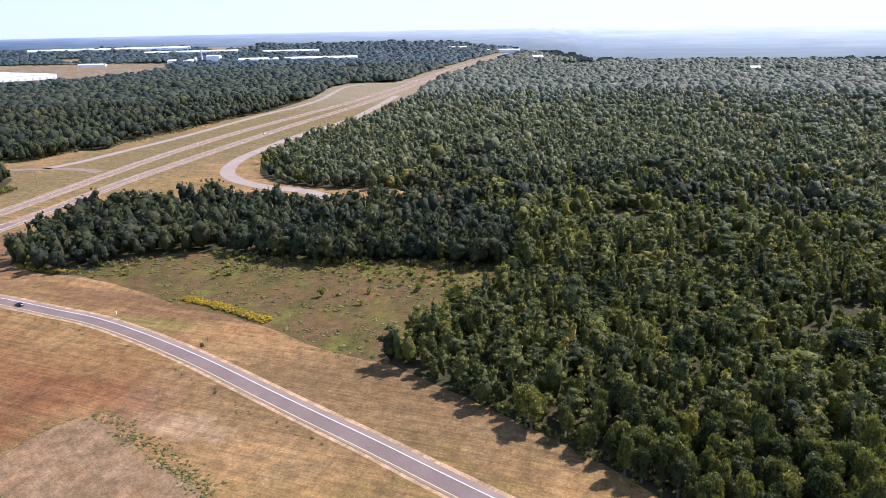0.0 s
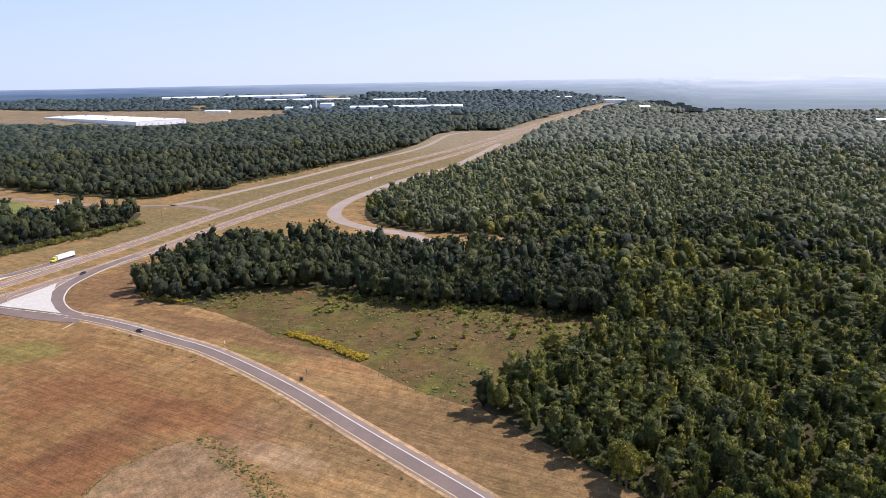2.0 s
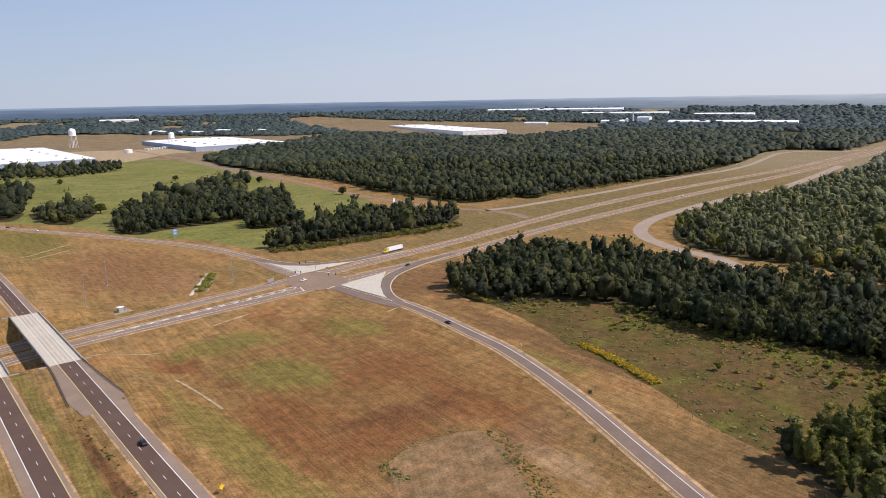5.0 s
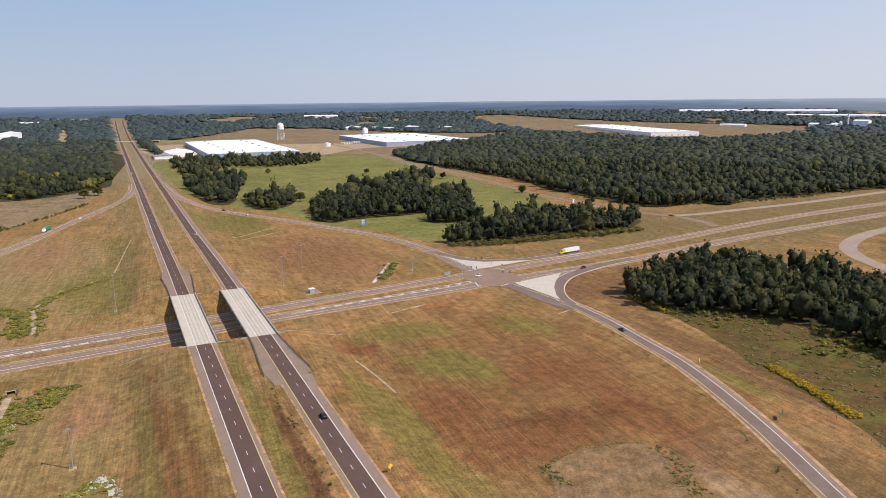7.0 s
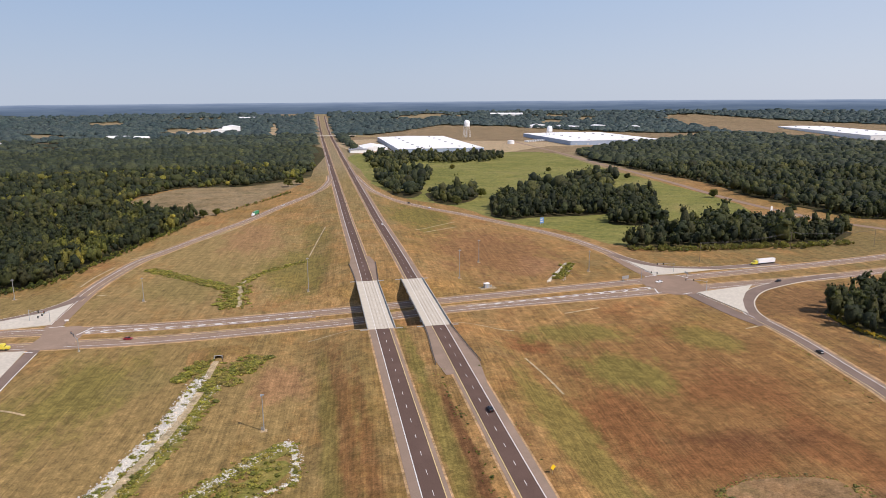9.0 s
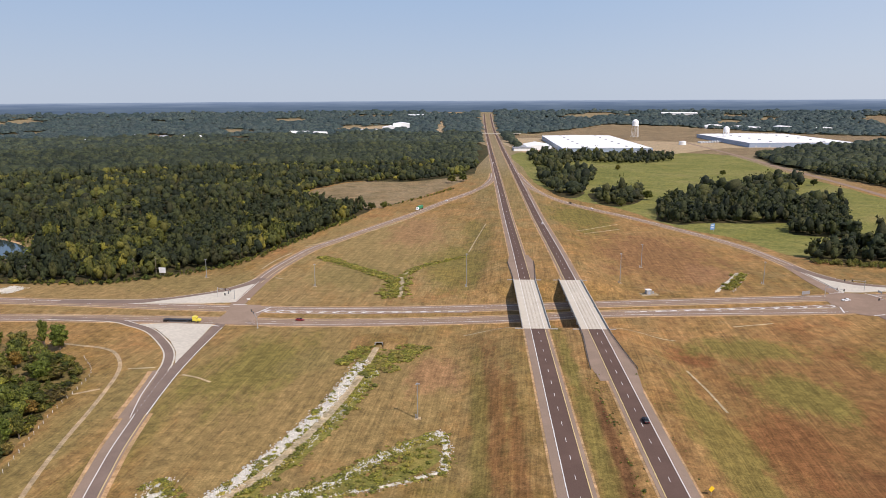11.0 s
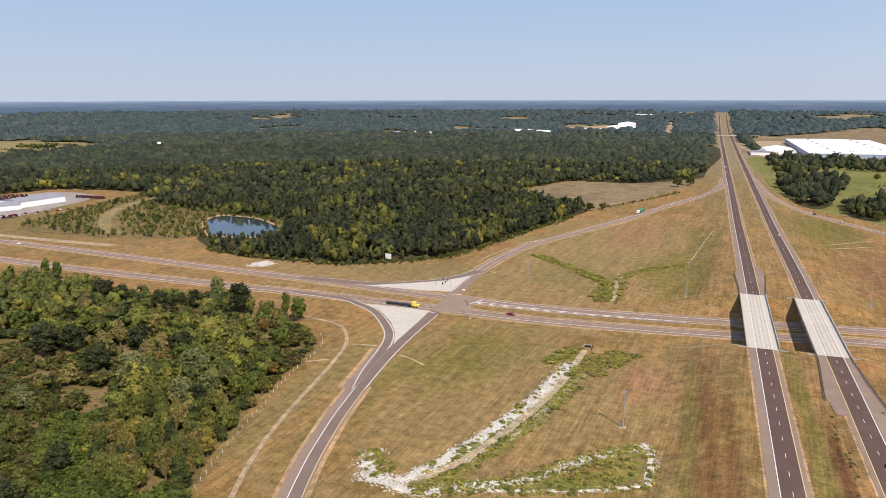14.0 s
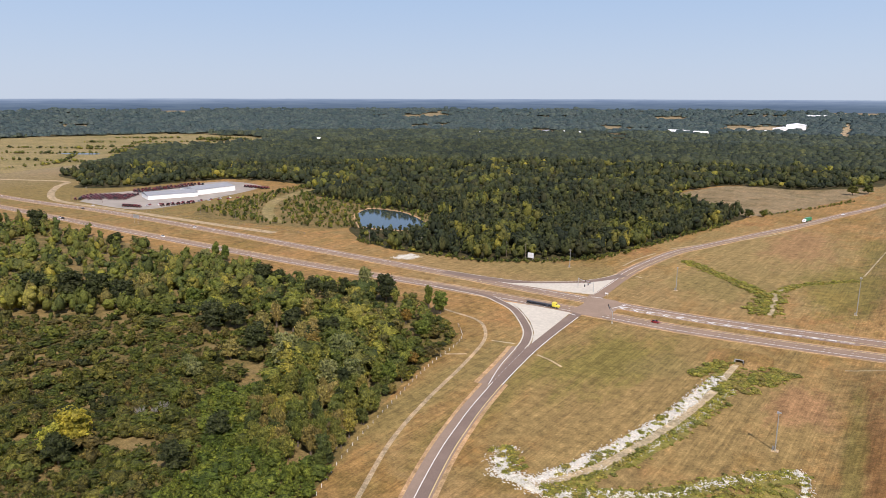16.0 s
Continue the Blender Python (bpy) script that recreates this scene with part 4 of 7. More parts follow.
OAK_TREES = ((-376, -85, 13, 6.5), (-335, -160, 13, 7), (-327, -151, 12, 6), (-292, -170, 12, 6), (-362, -122, 10, 5), (-364, -83, 11, 4.5), (-333, -85, 11, 5.5), (-321, -84, 10, 5), (-289, -70, 15, 6.5), (-314, -79, 12, 4), (-298, -139, 11, 5), (-274, -137, 10, 5), (-247, -125, 9, 5))
GREEN_TREES = ((-261, -66, 12, 2.6), (-250, -71, 11, 4.4), (-464, -50, 11, 3), (-451, -52, 11, 3), (-469, -72, 11, 3), (-224, -147, 11, 4), (-212, -170, 10, 3.6), (-377, -138, 10, 5), (-235, -110, 8, 4), (-217, -171, 9, 3))
p = in_sight(scatter(F3, [(0, 330, 2.7), (330, 520, 4.0), (520, 1000, 6.0)], 0.95))
for cx, cy, r in ((-277, -189, 11), (-283, -188, 9), (-265, -196, 10), (-262, -204, 6), (-257, -260, 7), (-264, -262, 5.5), (-291, -278, 6), (-264, -284, 4), (-240, -262, 3.5), (-640, -92, 22), (-520, -75, 10)):   # grassy gaps
    p = p[np.hypot(p[:, 0] - cx, (p[:, 1] - cy) * 1.25) > r * rng.uniform(0.8, 1.15, len(p))]
for x, y, h, w in TAN_TREES + RUSSET_TREES + FEATHER_TREES + OAK_TREES + GREEN_TREES:
    p = p[np.hypot(p[:, 0] - x, p[:, 1] - y) > w * 0.95]
lump3 = clumps(p, 0.03, 1.0)
carpet = rng.uniform(1.4, 3.6, len(p)) * (1 + 0.5 * lump3)
beyond = (p[:, 0] + 480) * 85 - (p[:, 1] + 225) * 140 < 0
fence_belt = near_line(p[:, 0], p[:, 1], [(-310, -72), (-290, -80), (-262, -120), (-246, -160), (-226, -192), (-208, -212)], 30)
green_belt = near_line(p[:, 0], p[:, 1], [(-240, -205), (-215, -225), (-195, -245), (-190, -300)], 30) & ~fence_belt
carpet = np.where(rng.uniform(size=len(p)) < 0.10 + 0.15 * (lump3 > 0.25), rng.uniform(3.8, 7.0, len(p)), carpet)
carpet[beyond] = (rng.uniform(5.5, 12.5, len(p)) * (1 + 0.4 * lump3))[beyond]
carpet[fence_belt] = (rng.uniform(4.5, 11.0, len(p)) * (1 + 0.4 * lump3))[fence_belt]
carpet[green_belt] = rng.uniform(2.2, 5.0, len(p))[green_belt]
keep = ~(beyond | fence_belt) | (rng.uniform(size=len(p)) < 0.42)
young = np.column_stack([p, carpet, np.where(green_belt, 2, np.where(beyond | fence_belt, 1, 0))])[keep]
lump3 = lump3[keep]
order = np.argsort(young[:, 2])
young, lump3 = young[order], lump3[order]
tall_near = np.where((young[:, 4] == 1) & (young[:, 3] > 4.5) & (young[:, 2] > 150))[0][:150]
hero3 = young[tall_near]
left = np.setdiff1d(np.arange(len(young)), tall_near)
bush_kinds = [shaped(crown(rng, ICO1, 56, 0.22, c, 2), w) for c, w in ((0.0, 1.15), (0.3, 0.8), (0.5, 0.7), (0.0, 1.3), (0.6, 0.6))]
young_kinds = [shaped(crown(rng, ICO1, 130, 0.15, c, 5, 0.7), w) for c, w in ((0.1, 1.0), (0.3, 0.9), (0.5, 0.8), (0.0, 1.2))]
for zone, kinds, mat, label in ((0, bush_kinds, M_CARPET, "low tangled scrub, olive green and russet"), (2, bush_kinds, M_LUSH, "lush green bushes beside the fence"), (1, young_kinds, M_MIXED, "young mixed woods, green, yellow and russet")):
    for lo, hi in ((0, 420), (420, 1100)):
        pick = left[(young[left, 2] >= lo) & (young[left, 2] < hi) & (young[left, 4] == zone)]
        if len(pick):
            forest("young_woods" if zone == 1 else "scrub", young[pick], lump3[pick], kinds if lo == 0 else mid_kinds, 5.8 if zone == 1 else 6.4, label, mat, "woods" if zone == 1 else "scrub", 0.55)

# single trees at the near edges of the woods
def trunk_and_limbs():
    bm = bmesh.new()
    tube(bm, (0, 0, -0.02), (0.01, 0, 0.55), 0.035, 0.016, 8)
    for k in range(6):
        a = k * 1.05
        tube(bm, (0.005, 0, 0.16 + 0.06 * k), (math.cos(a) * 0.26, math.sin(a) * 0.26, 0.42 + 0.07 * k), 0.012, 0.004, 5)
    me = bpy.data.meshes.new("trunk")
    bm.to_mesh(me)
    bm.free()
    me.materials.append(M_BARK)
    return me


trunk_mesh = trunk_and_limbs()


def lone_tree(x, y, h, w, crown_mesh, label, group):
    root = tagged(new("tree"), label, "tree", group)
    root.location = (x, y, float(land(x, y)))
    a = rng.uniform(0, 6.283)
    for name, me, sc in (("trunk", trunk_mesh, (h, h, h)), ("crown", crown_mesh, (w, w, h))):
        ob = new(name, me)
        ob.parent = root
        ob.rotation_euler = (0, 0, a)
        ob.scale = sc
    return root


def crown_meshes(mat, n, leaf):
    out = []
    for c in (0.05, 0.15, 0.25, 0.35, 0.45, 0.55):
        v, f = crown(rng, ICO1, n, leaf, c, 11, 0.62)
        out.append(tri_mesh("crown", v, f, mat))
    return out


edge_crowns = crown_meshes(M_LEAF, 1000, 0.10)
for x, y, d, h, _ in hero:
    lone_tree(x, y, h * rng.uniform(0.85, 1.15), 3.3 * np.exp(rng.normal(0, 0.2)) * (h / 12) ** 0.7, edge_crowns[int(rng.integers(0, 6))],
              "leafy deciduous tree at the edge of dense woods", "trees along the woods' edge")
young_crowns = crown_meshes(M_YOUNG, 900, 0.10)
for x, y, d, h, _ in hero3:
    lone_tree(x, y, h * rng.uniform(0.9, 1.15), 3.7 * np.exp(rng.normal(0, 0.2)) * (h / 12) ** 0.55, young_crowns[int(rng.integers(0, 6))],
              "young tree in mixed scrub beside the gravel path", "young trees beside the path")
autumn_crowns = crown_meshes(M_AUTUMN, 800, 0.11)
russet_crowns, green_crowns = crown_meshes(M_RUSSET, 600, 0.12)[:3], crown_meshes(M_SAPLING, 700, 0.11)[:3]
oak_crowns, tan_crowns, feather_crowns = crown_meshes(M_OAK, 1100, 0.09)[:3], crown_meshes(M_TANTREE, 700, 0.12)[:3], crown_meshes(M_FEATHER, 600, 0.13)[:3]
for spots, crowns, label in (
        (((-273, -272, 13, 6), (-275, -278, 10, 4.5), (-235, -215, 7, 3)), autumn_crowns, "tree turning bright yellow among green scrub"),
        (RUSSET_TREES, russet_crowns, "tree turning orange-brown among green scrub"),
        (OAK_TREES + ((-447, -172, 17, 9), (-430, -165, 16, 8), (-462, -185, 16, 8), (-412, -160, 14, 7), (-236, -240, 9, 4.5), (-267, -281, 10, 5), (-232, -262, 9, 4.5), (-688, -62, 17, 9)), oak_crowns, "broad dark green oak rising out of the scrub"),
        (TAN_TREES + ((-420, -140, 13, 4.5),), tan_crowns, "slender tree with fading tan leaves among scrub"),
        (FEATHER_TREES + ((-297, -205, 7, 3.3), (-289, -208, 7, 3.3)), feather_crowns, "feathery grey-green tree among scrub"),
        (GREEN_TREES, green_crowns, "bright green young tree at the edge of the scrub")):
    for x, y, h, w in spots:
        lone_tree(x, y, 1.25 * h, 1.25 * w, crowns[int(rng.integers(0, 3))], label, "young trees beside the path")
lone_tree(221, -459, 15, 9.5, oak_crowns[0], "huge dark oak in a glade of the woods", "trees along the woods' edge")


def bare_bush(x, y, h):
    """A leafless grey bush of thin twigs."""
    bm = bmesh.new()
    for k in range(46):
        a, r = rng.uniform(0, 6.283), rng.uniform(0.15, 0.6) * h
        top = (math.cos(a) * r, math.sin(a) * r, h * rng.uniform(0.5, 1.0))
        foot = (top[0] * 0.15, top[1] * 0.15, 0 if k < 10 else h * 0.3)
        tube(bm, foot, top, 0.07, 0.03, 4)
    root = tagged(new("bare_bush"), "leafless grey bush of thin twigs in the scrub", "bush", "bare bushes")
    root.location = (x, y, 0)
    part("twigs", bm, M_TWIG, root)


M_TWIG = plain("grey_twigs", (0.26, 0.24, 0.22), 0.95, 0.1, vary=0.2, scale=2.0)
for x, y, h in ((-276, -244, 4.5), (-272, -241, 4.0), (-273, -236, 4.5), (-268, -238, 3.6), (-278, -248, 3.5), (-245, -213, 4), (-248, -211, 3.5)):
    bare_bush(x, y, h)
for x, y, h in ((435, 387, 11), (338, 721, 9), (193, 807, 9), (417, 591, 10), (-64, 640, 12), (-80, 618, 13), (-160, 372, 9), (-148, 384, 8), (160, 455, 12), (118, 402, 11), (-564, -68, 13)):
    lone_tree(x, y, h, 0.62 * h, edge_crowns[int(rng.integers(0, 3))], "single broad dark green tree standing in the open", "single trees")

# far woods: broad crowns over a dark floor, broken by fields and roads
YARDS = [[(60, 1140), (140, 1120), (350, 1130), (520, 1300), (600, 1320), (880, 1320), (900, 1780), (600, 1800), (60, 1720)],
         [(-540, 2100), (-300, 2180), (-300, 2450), (-460, 2440), (-560, 2280)], [(-640, 1780), (-560, 1850), (-200, 1900), (-160, 1800), (-350, 1740)]]


def far_mask(X, Y):
    """Where the far woods stand."""
    d = np.hypot(X - CAM_FOOT[0], Y - CAM_FOOT[1])
    woods = np.zeros(X.shape, bool)
    for poly in (F1, F4, F5):
        woods |= inside(X, Y, poly)
    woods |= ~inside(X, Y, PASTURE) & (d > 1650)
    for poly in TANFIELDS + [BROWN, LOT, POND] + YARDS:
        woods &= ~inside(X, Y, poly)
    for pts in ROADS[:2]:
        woods &= ~near_line(X, Y, pts, 40)
    woods &= np.abs(X) > np.where(Y > 1500, 36, 48)
    woods &= ~near_line(X, Y, [(-168, 1900), (-196, 2650)], 16)
    return woods


def dome(n, low=0.35):
    """A broad round crown of few faces, seen from far off."""
    v, f = [(0, 0, 1.0)], []
    for r, z in ((0.62, 0.86), (1.0, low)):
        for q in range(n):
            a = 6.283 * q / n + (0.5 if z > 0.5 else 0)
            g = r * rng.uniform(0.72, 1.28)
            v.append((math.cos(a) * g, math.sin(a) * g, z * rng.uniform(0.86, 1.14)))
    for q in range(n):
        p = (q + 1) % n
        f += [(0, 1 + q, 1 + p), (1 + q, 1 + n + q, 1 + n + p), (1 + q, 1 + n + p, 1 + p)]
    return np.array(v), np.array(f)


def far_woods(lo, hi, gap, width, mat, sunny=None):
    ax = np.arange(-hi, hi, gap)
    X, Y = np.meshgrid(ax + CAM_FOOT[0], ax + CAM_FOOT[1])
    X = (X + rng.uniform(-0.5, 0.5, X.shape) * gap).ravel()
    Y = (Y + rng.uniform(-0.5, 0.5, Y.shape) * gap).ravel()
    d = np.hypot(X - CAM_FOOT[0], Y - CAM_FOOT[1])
    ang = np.degrees(np.arctan2(X - CAM_FOOT[0], Y - CAM_FOOT[1]))
    ok = (d >= lo) & (d < np.minimum(hi, rim(ang) - 8)) & (ang > -72) & (ang < 110)
    X, Y, d = X[ok], Y[ok], d[ok]
    ok = far_mask(X, Y)
    if sunny is not None:
        ok &= inside(X, Y, F1) == sunny
    X, Y, d = X[ok], Y[ok], d[ok]
    gaps = np.array([noise.noise((x * 0.0030, y * 0.0030, 4.0)) + 0.4 * noise.noise((x * 0.011, y * 0.011, 8.0)) for x, y in zip(X, Y)])
    ok = (gaps < 0.44) | (d < 1750)
    X, Y, d = X[ok], Y[ok], d[ok]
    stand = np.array([noise.noise((x * 0.010, y * 0.004, 2.0)) + 0.5 * noise.noise((x * 0.03, y * 0.03, 2.0)) for x, y in zip(X, Y)])
    rows = np.column_stack([X, Y, d, 12 + 3.5 * stand + rng.uniform(-2.5, 3, len(X))])
    forest("far_woods", rows, stand, [dome(5 if lo < 2300 else 4) for _ in range(9)], width, "distant woods broken by small clearings", mat, "woods", 0.5)


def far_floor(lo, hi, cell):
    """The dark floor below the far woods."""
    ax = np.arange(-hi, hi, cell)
    X, Y = np.meshgrid(ax + CAM_FOOT[0], ax + CAM_FOOT[1])
    d = np.hypot(X - CAM_FOOT[0], Y - CAM_FOOT[1])
    ang = np.degrees(np.arctan2(X - CAM_FOOT[0], Y - CAM_FOOT[1]))
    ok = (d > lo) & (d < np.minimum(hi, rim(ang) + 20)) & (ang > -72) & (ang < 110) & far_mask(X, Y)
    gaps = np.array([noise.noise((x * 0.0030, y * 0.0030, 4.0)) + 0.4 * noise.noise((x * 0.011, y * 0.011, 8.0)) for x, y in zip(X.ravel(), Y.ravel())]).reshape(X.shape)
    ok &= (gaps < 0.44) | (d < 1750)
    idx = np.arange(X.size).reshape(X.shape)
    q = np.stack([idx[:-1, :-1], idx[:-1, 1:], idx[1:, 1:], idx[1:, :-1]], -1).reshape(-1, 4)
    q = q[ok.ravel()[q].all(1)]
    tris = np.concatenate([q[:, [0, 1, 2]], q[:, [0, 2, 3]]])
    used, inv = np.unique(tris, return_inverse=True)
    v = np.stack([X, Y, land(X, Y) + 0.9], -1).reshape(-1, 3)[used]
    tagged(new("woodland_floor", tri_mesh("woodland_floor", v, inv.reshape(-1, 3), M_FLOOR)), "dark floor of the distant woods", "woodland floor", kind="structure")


# farther and sunward stands take the hazier leaf colours
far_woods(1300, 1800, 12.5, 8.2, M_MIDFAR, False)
far_woods(1300, 2400, 12.5, 8.6, M_HAZEPALE, True)
far_woods(1800, 2350, 14.5, 9.4, M_HAZEFAR, False)
far_woods(2350, 3490, 22.0, 14.0, M_HAZEBLUE, False)
far_woods(2400, 3490, 22.0, 14.0, M_HAZEPALE, True)
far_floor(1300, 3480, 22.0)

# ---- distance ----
# backdrop that glows: haze painted in its emission, whiter towards the sun
m, nt, b = material("glowing_haze_distance", 1.0, 0.0)
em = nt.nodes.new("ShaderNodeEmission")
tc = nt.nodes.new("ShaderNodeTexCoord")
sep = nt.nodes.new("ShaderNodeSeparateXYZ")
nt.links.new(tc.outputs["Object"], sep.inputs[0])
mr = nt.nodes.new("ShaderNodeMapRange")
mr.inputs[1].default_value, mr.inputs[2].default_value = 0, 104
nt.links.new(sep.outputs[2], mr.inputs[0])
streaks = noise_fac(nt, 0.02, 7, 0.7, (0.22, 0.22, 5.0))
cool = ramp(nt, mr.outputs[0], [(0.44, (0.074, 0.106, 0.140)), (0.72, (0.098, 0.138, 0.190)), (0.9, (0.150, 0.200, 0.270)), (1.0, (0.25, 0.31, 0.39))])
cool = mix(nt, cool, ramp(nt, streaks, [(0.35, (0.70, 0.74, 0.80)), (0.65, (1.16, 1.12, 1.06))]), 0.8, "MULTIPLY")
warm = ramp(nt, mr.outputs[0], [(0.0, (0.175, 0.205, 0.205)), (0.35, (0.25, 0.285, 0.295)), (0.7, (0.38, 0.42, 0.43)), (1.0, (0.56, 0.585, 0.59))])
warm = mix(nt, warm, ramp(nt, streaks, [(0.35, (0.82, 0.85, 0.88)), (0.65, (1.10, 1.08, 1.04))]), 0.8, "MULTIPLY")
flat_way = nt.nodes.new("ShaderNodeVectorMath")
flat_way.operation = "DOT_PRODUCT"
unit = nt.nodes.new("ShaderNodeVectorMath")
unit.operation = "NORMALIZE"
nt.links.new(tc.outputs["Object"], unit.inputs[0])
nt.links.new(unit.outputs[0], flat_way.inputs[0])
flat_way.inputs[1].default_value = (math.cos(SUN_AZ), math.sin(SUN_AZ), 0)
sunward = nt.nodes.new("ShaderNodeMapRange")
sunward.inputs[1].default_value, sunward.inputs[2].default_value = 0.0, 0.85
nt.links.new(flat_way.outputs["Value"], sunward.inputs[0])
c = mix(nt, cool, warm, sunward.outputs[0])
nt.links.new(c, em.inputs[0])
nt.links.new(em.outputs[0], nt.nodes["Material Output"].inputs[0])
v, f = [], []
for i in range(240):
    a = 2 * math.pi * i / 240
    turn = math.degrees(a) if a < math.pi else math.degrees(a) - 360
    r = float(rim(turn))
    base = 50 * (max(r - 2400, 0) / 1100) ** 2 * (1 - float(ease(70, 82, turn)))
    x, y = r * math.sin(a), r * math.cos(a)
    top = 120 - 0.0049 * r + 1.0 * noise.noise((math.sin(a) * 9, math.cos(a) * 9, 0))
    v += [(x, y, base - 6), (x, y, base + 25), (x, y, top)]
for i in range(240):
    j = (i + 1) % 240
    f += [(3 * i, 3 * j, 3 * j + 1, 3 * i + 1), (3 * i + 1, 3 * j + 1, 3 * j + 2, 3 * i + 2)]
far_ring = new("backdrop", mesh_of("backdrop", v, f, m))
far_ring.location = (CAM_FOOT[0], CAM_FOOT[1], 0)
tagged(far_ring, "glowing backdrop painted as hazy blue wooded distance up to the horizon", "backdrop", kind="structure")


# ---- scrub, tufts and stones ----
def along(line, half, count, hmin, hmax):
    """Places strewn along a line within half of it: x, y, 0, height."""
    s = spline(line, 2.0)
    i = rng.integers(0, len(s), count)
    n = sideways(s)
    o = np.clip(rng.normal(0, half * 0.55, count), -1.15 * half, 1.15 * half)
    q = s[i] + n[i] * o[:, None] + rng.normal(0, 0.8, (count, 2))
    return np.column_stack([q, np.zeros(count), rng.uniform(hmin, hmax, count)])


tiny_kinds = [crown(rng, ICO1, 8, 0.45, c, 0) for c in (0.0, 0.2)]


def shrubs(name, rows, width, label, mat=None, kinds=None, category="shrubs"):
    return forest(name, rows, rng.uniform(-0.6, 0.6, len(rows)), kinds or shrub_kinds, width, label, mat or M_SHRUB, category, 0.9)


CH1 = [(-124, -207), (-114, -184), (-105, -157), (-98, -126), (-94, -96), (-92.5, -64)]
CH2 = [(-124, -207), (-107, -199), (-91, -190), (-75, -170), (-64, -160), (-56, -153)]
CH3 = [(-56, -153), (-54, -166), (-54, -180), (-69, -188), (-86, -194), (-105, -201)]
DITCH_A = [(-165, 138), (-137, 111), (-110, 83), (-97, 58), (-95, 30)]
DITCH_B = [(-97, 72), (-90, 98), (-79, 116), (-52, 143)]
BEDS = [[(-128, -206), (-116, -188), (-107, -161), (-99.5, -128), (-95, -98)], [(-94.5, -84), (-93.2, -62)], [(-96, 78), (-93, 58), (-91.5, 28)]]


def off_beds(rows, w):
    """Leaves the channels' beds bare."""
    for pts in BEDS:
        rows = rows[~near_line(rows[:, 0], rows[:, 1], pts, w)]
    return rows


rows = np.concatenate([along(CH1, 7.0, 520, 0.4, 1.1), along(CH2, 5.0, 240, 0.3, 0.9), along(CH3, 2.5, 120, 0.3, 0.9), along([(-88, -90), (-80, -75), (-74, -60)], 6, 200, 0.5, 1.6), along([(-106, -84), (-101, -70), (-96, -58)], 3, 90, 0.5, 1.8)])
rows = np.concatenate([rows, along([(-147, -190), (-141, -196), (-136, -200)], 4, 60, 0.4, 1.4)])
rows[:, 3] *= 0.55
shrubs("channel_weeds", off_beds(rows, 2.0), 20.0, "rank green weeds along the stony channels", M_WEED, kinds=tuft_kinds, category="weeds")
q = scatter([(-58, -160), (-58, -178), (-70, -185), (-90, -191), (-76, -174)], [(0, 900, 2.0)], 0.8)
shrubs("channel_weeds", np.column_stack([q, rng.uniform(0.3, 0.9, len(q))]), 14.0, "rank green weeds between two stone-lined channels", M_WEED, kinds=tuft_kinds, category="weeds")
rows = np.concatenate([along(DITCH_A, 5.0, 420, 0.5, 1.6), along(DITCH_B, 3.5, 200, 0.4, 1.2), along([(-97, 75), (-96, 45), (-94, 26)], 8, 160, 0.5, 1.8)])
rows[:, 3] *= 0.55
shrubs("ditch_weeds", off_beds(rows, 1.6), 20.0, "yellow-green weeds in a shallow ditch", M_WEED, kinds=tuft_kinds, category="weeds")
rows = along([(118, 52), (132, 76), (142, 94)], 3.5, 120, 0.4, 1.4)
shrubs("ditch_weeds", rows, 8.0, "green weeds in a stone-lined ditch", M_WEED, kinds=tuft_kinds, category="weeds")
q = scatter(CLEARING, [(0, 900, 3.6)], 0.6)
lum = clumps(q, 0.03, 7.0) + 0.5 * (q[:, 0] > 262) - 0.15
q = q[lum > 0.2]
shrubs("meadow_scrub", np.column_stack([q, rng.uniform(0.4, 2.2, len(q))]), 9.0, "low scrub and saplings in the rough meadow", M_WEED)
q = np.concatenate([along([(283, -150), (280, -200), (292, -262), (290, -300)], 5, 160, 0.8, 3.0), along([(242, -62), (236, -90), (262, -118)], 2.5, 60, 0.8, 2.2)])
shrubs("meadow_scrub", q, 6.0, "bushes along the foot of the woods")
q = scatter(CLEARING, [(0, 900, 2.4)], 0.7)
lum = clumps(q, 0.05, 3.0) + 0.35 * (q[:, 0] > 255)
q = q[rng.uniform(size=len(q)) < np.clip(0.35 + 0.9 * lum, 0, 1)]
shrubs("meadow_tufts", np.column_stack([q, rng.uniform(0.12, 0.35, len(q))]), 34.0, "yellow-green tufts of tall grass in the meadow", M_SHRUB, tiny_kinds, "grass")
shrubs("meadow_bushes", np.array([(x, y, 0, h) for x, y, h in ((238, -242, 4.2), (241, -249, 3.2), (233, -264, 3.0), (247, -262, 2.6), (256, -284, 3.6), (262, -274, 3.0), (279, -294, 3.5), (270, -282, 3.2))]), 6.5, "yellow-green bushes standing in the meadow", M_WEED)
shrubs("yellow_flowers", along([(220, -180), (214, -205), (205.5, -231)], 1.9, 520, 0.5, 1.2), 9.0, "bank of yellow autumn flowers", M_FLOWER, tuft_kinds, "flowers")
shrubs("yellow_flowers", along([(239, -58), (236, -80), (240, -96)], 1.0, 120, 0.4, 0.9), 9.0, "yellow autumn flowers below the trees", M_FLOWER, tuft_kinds, "flowers")
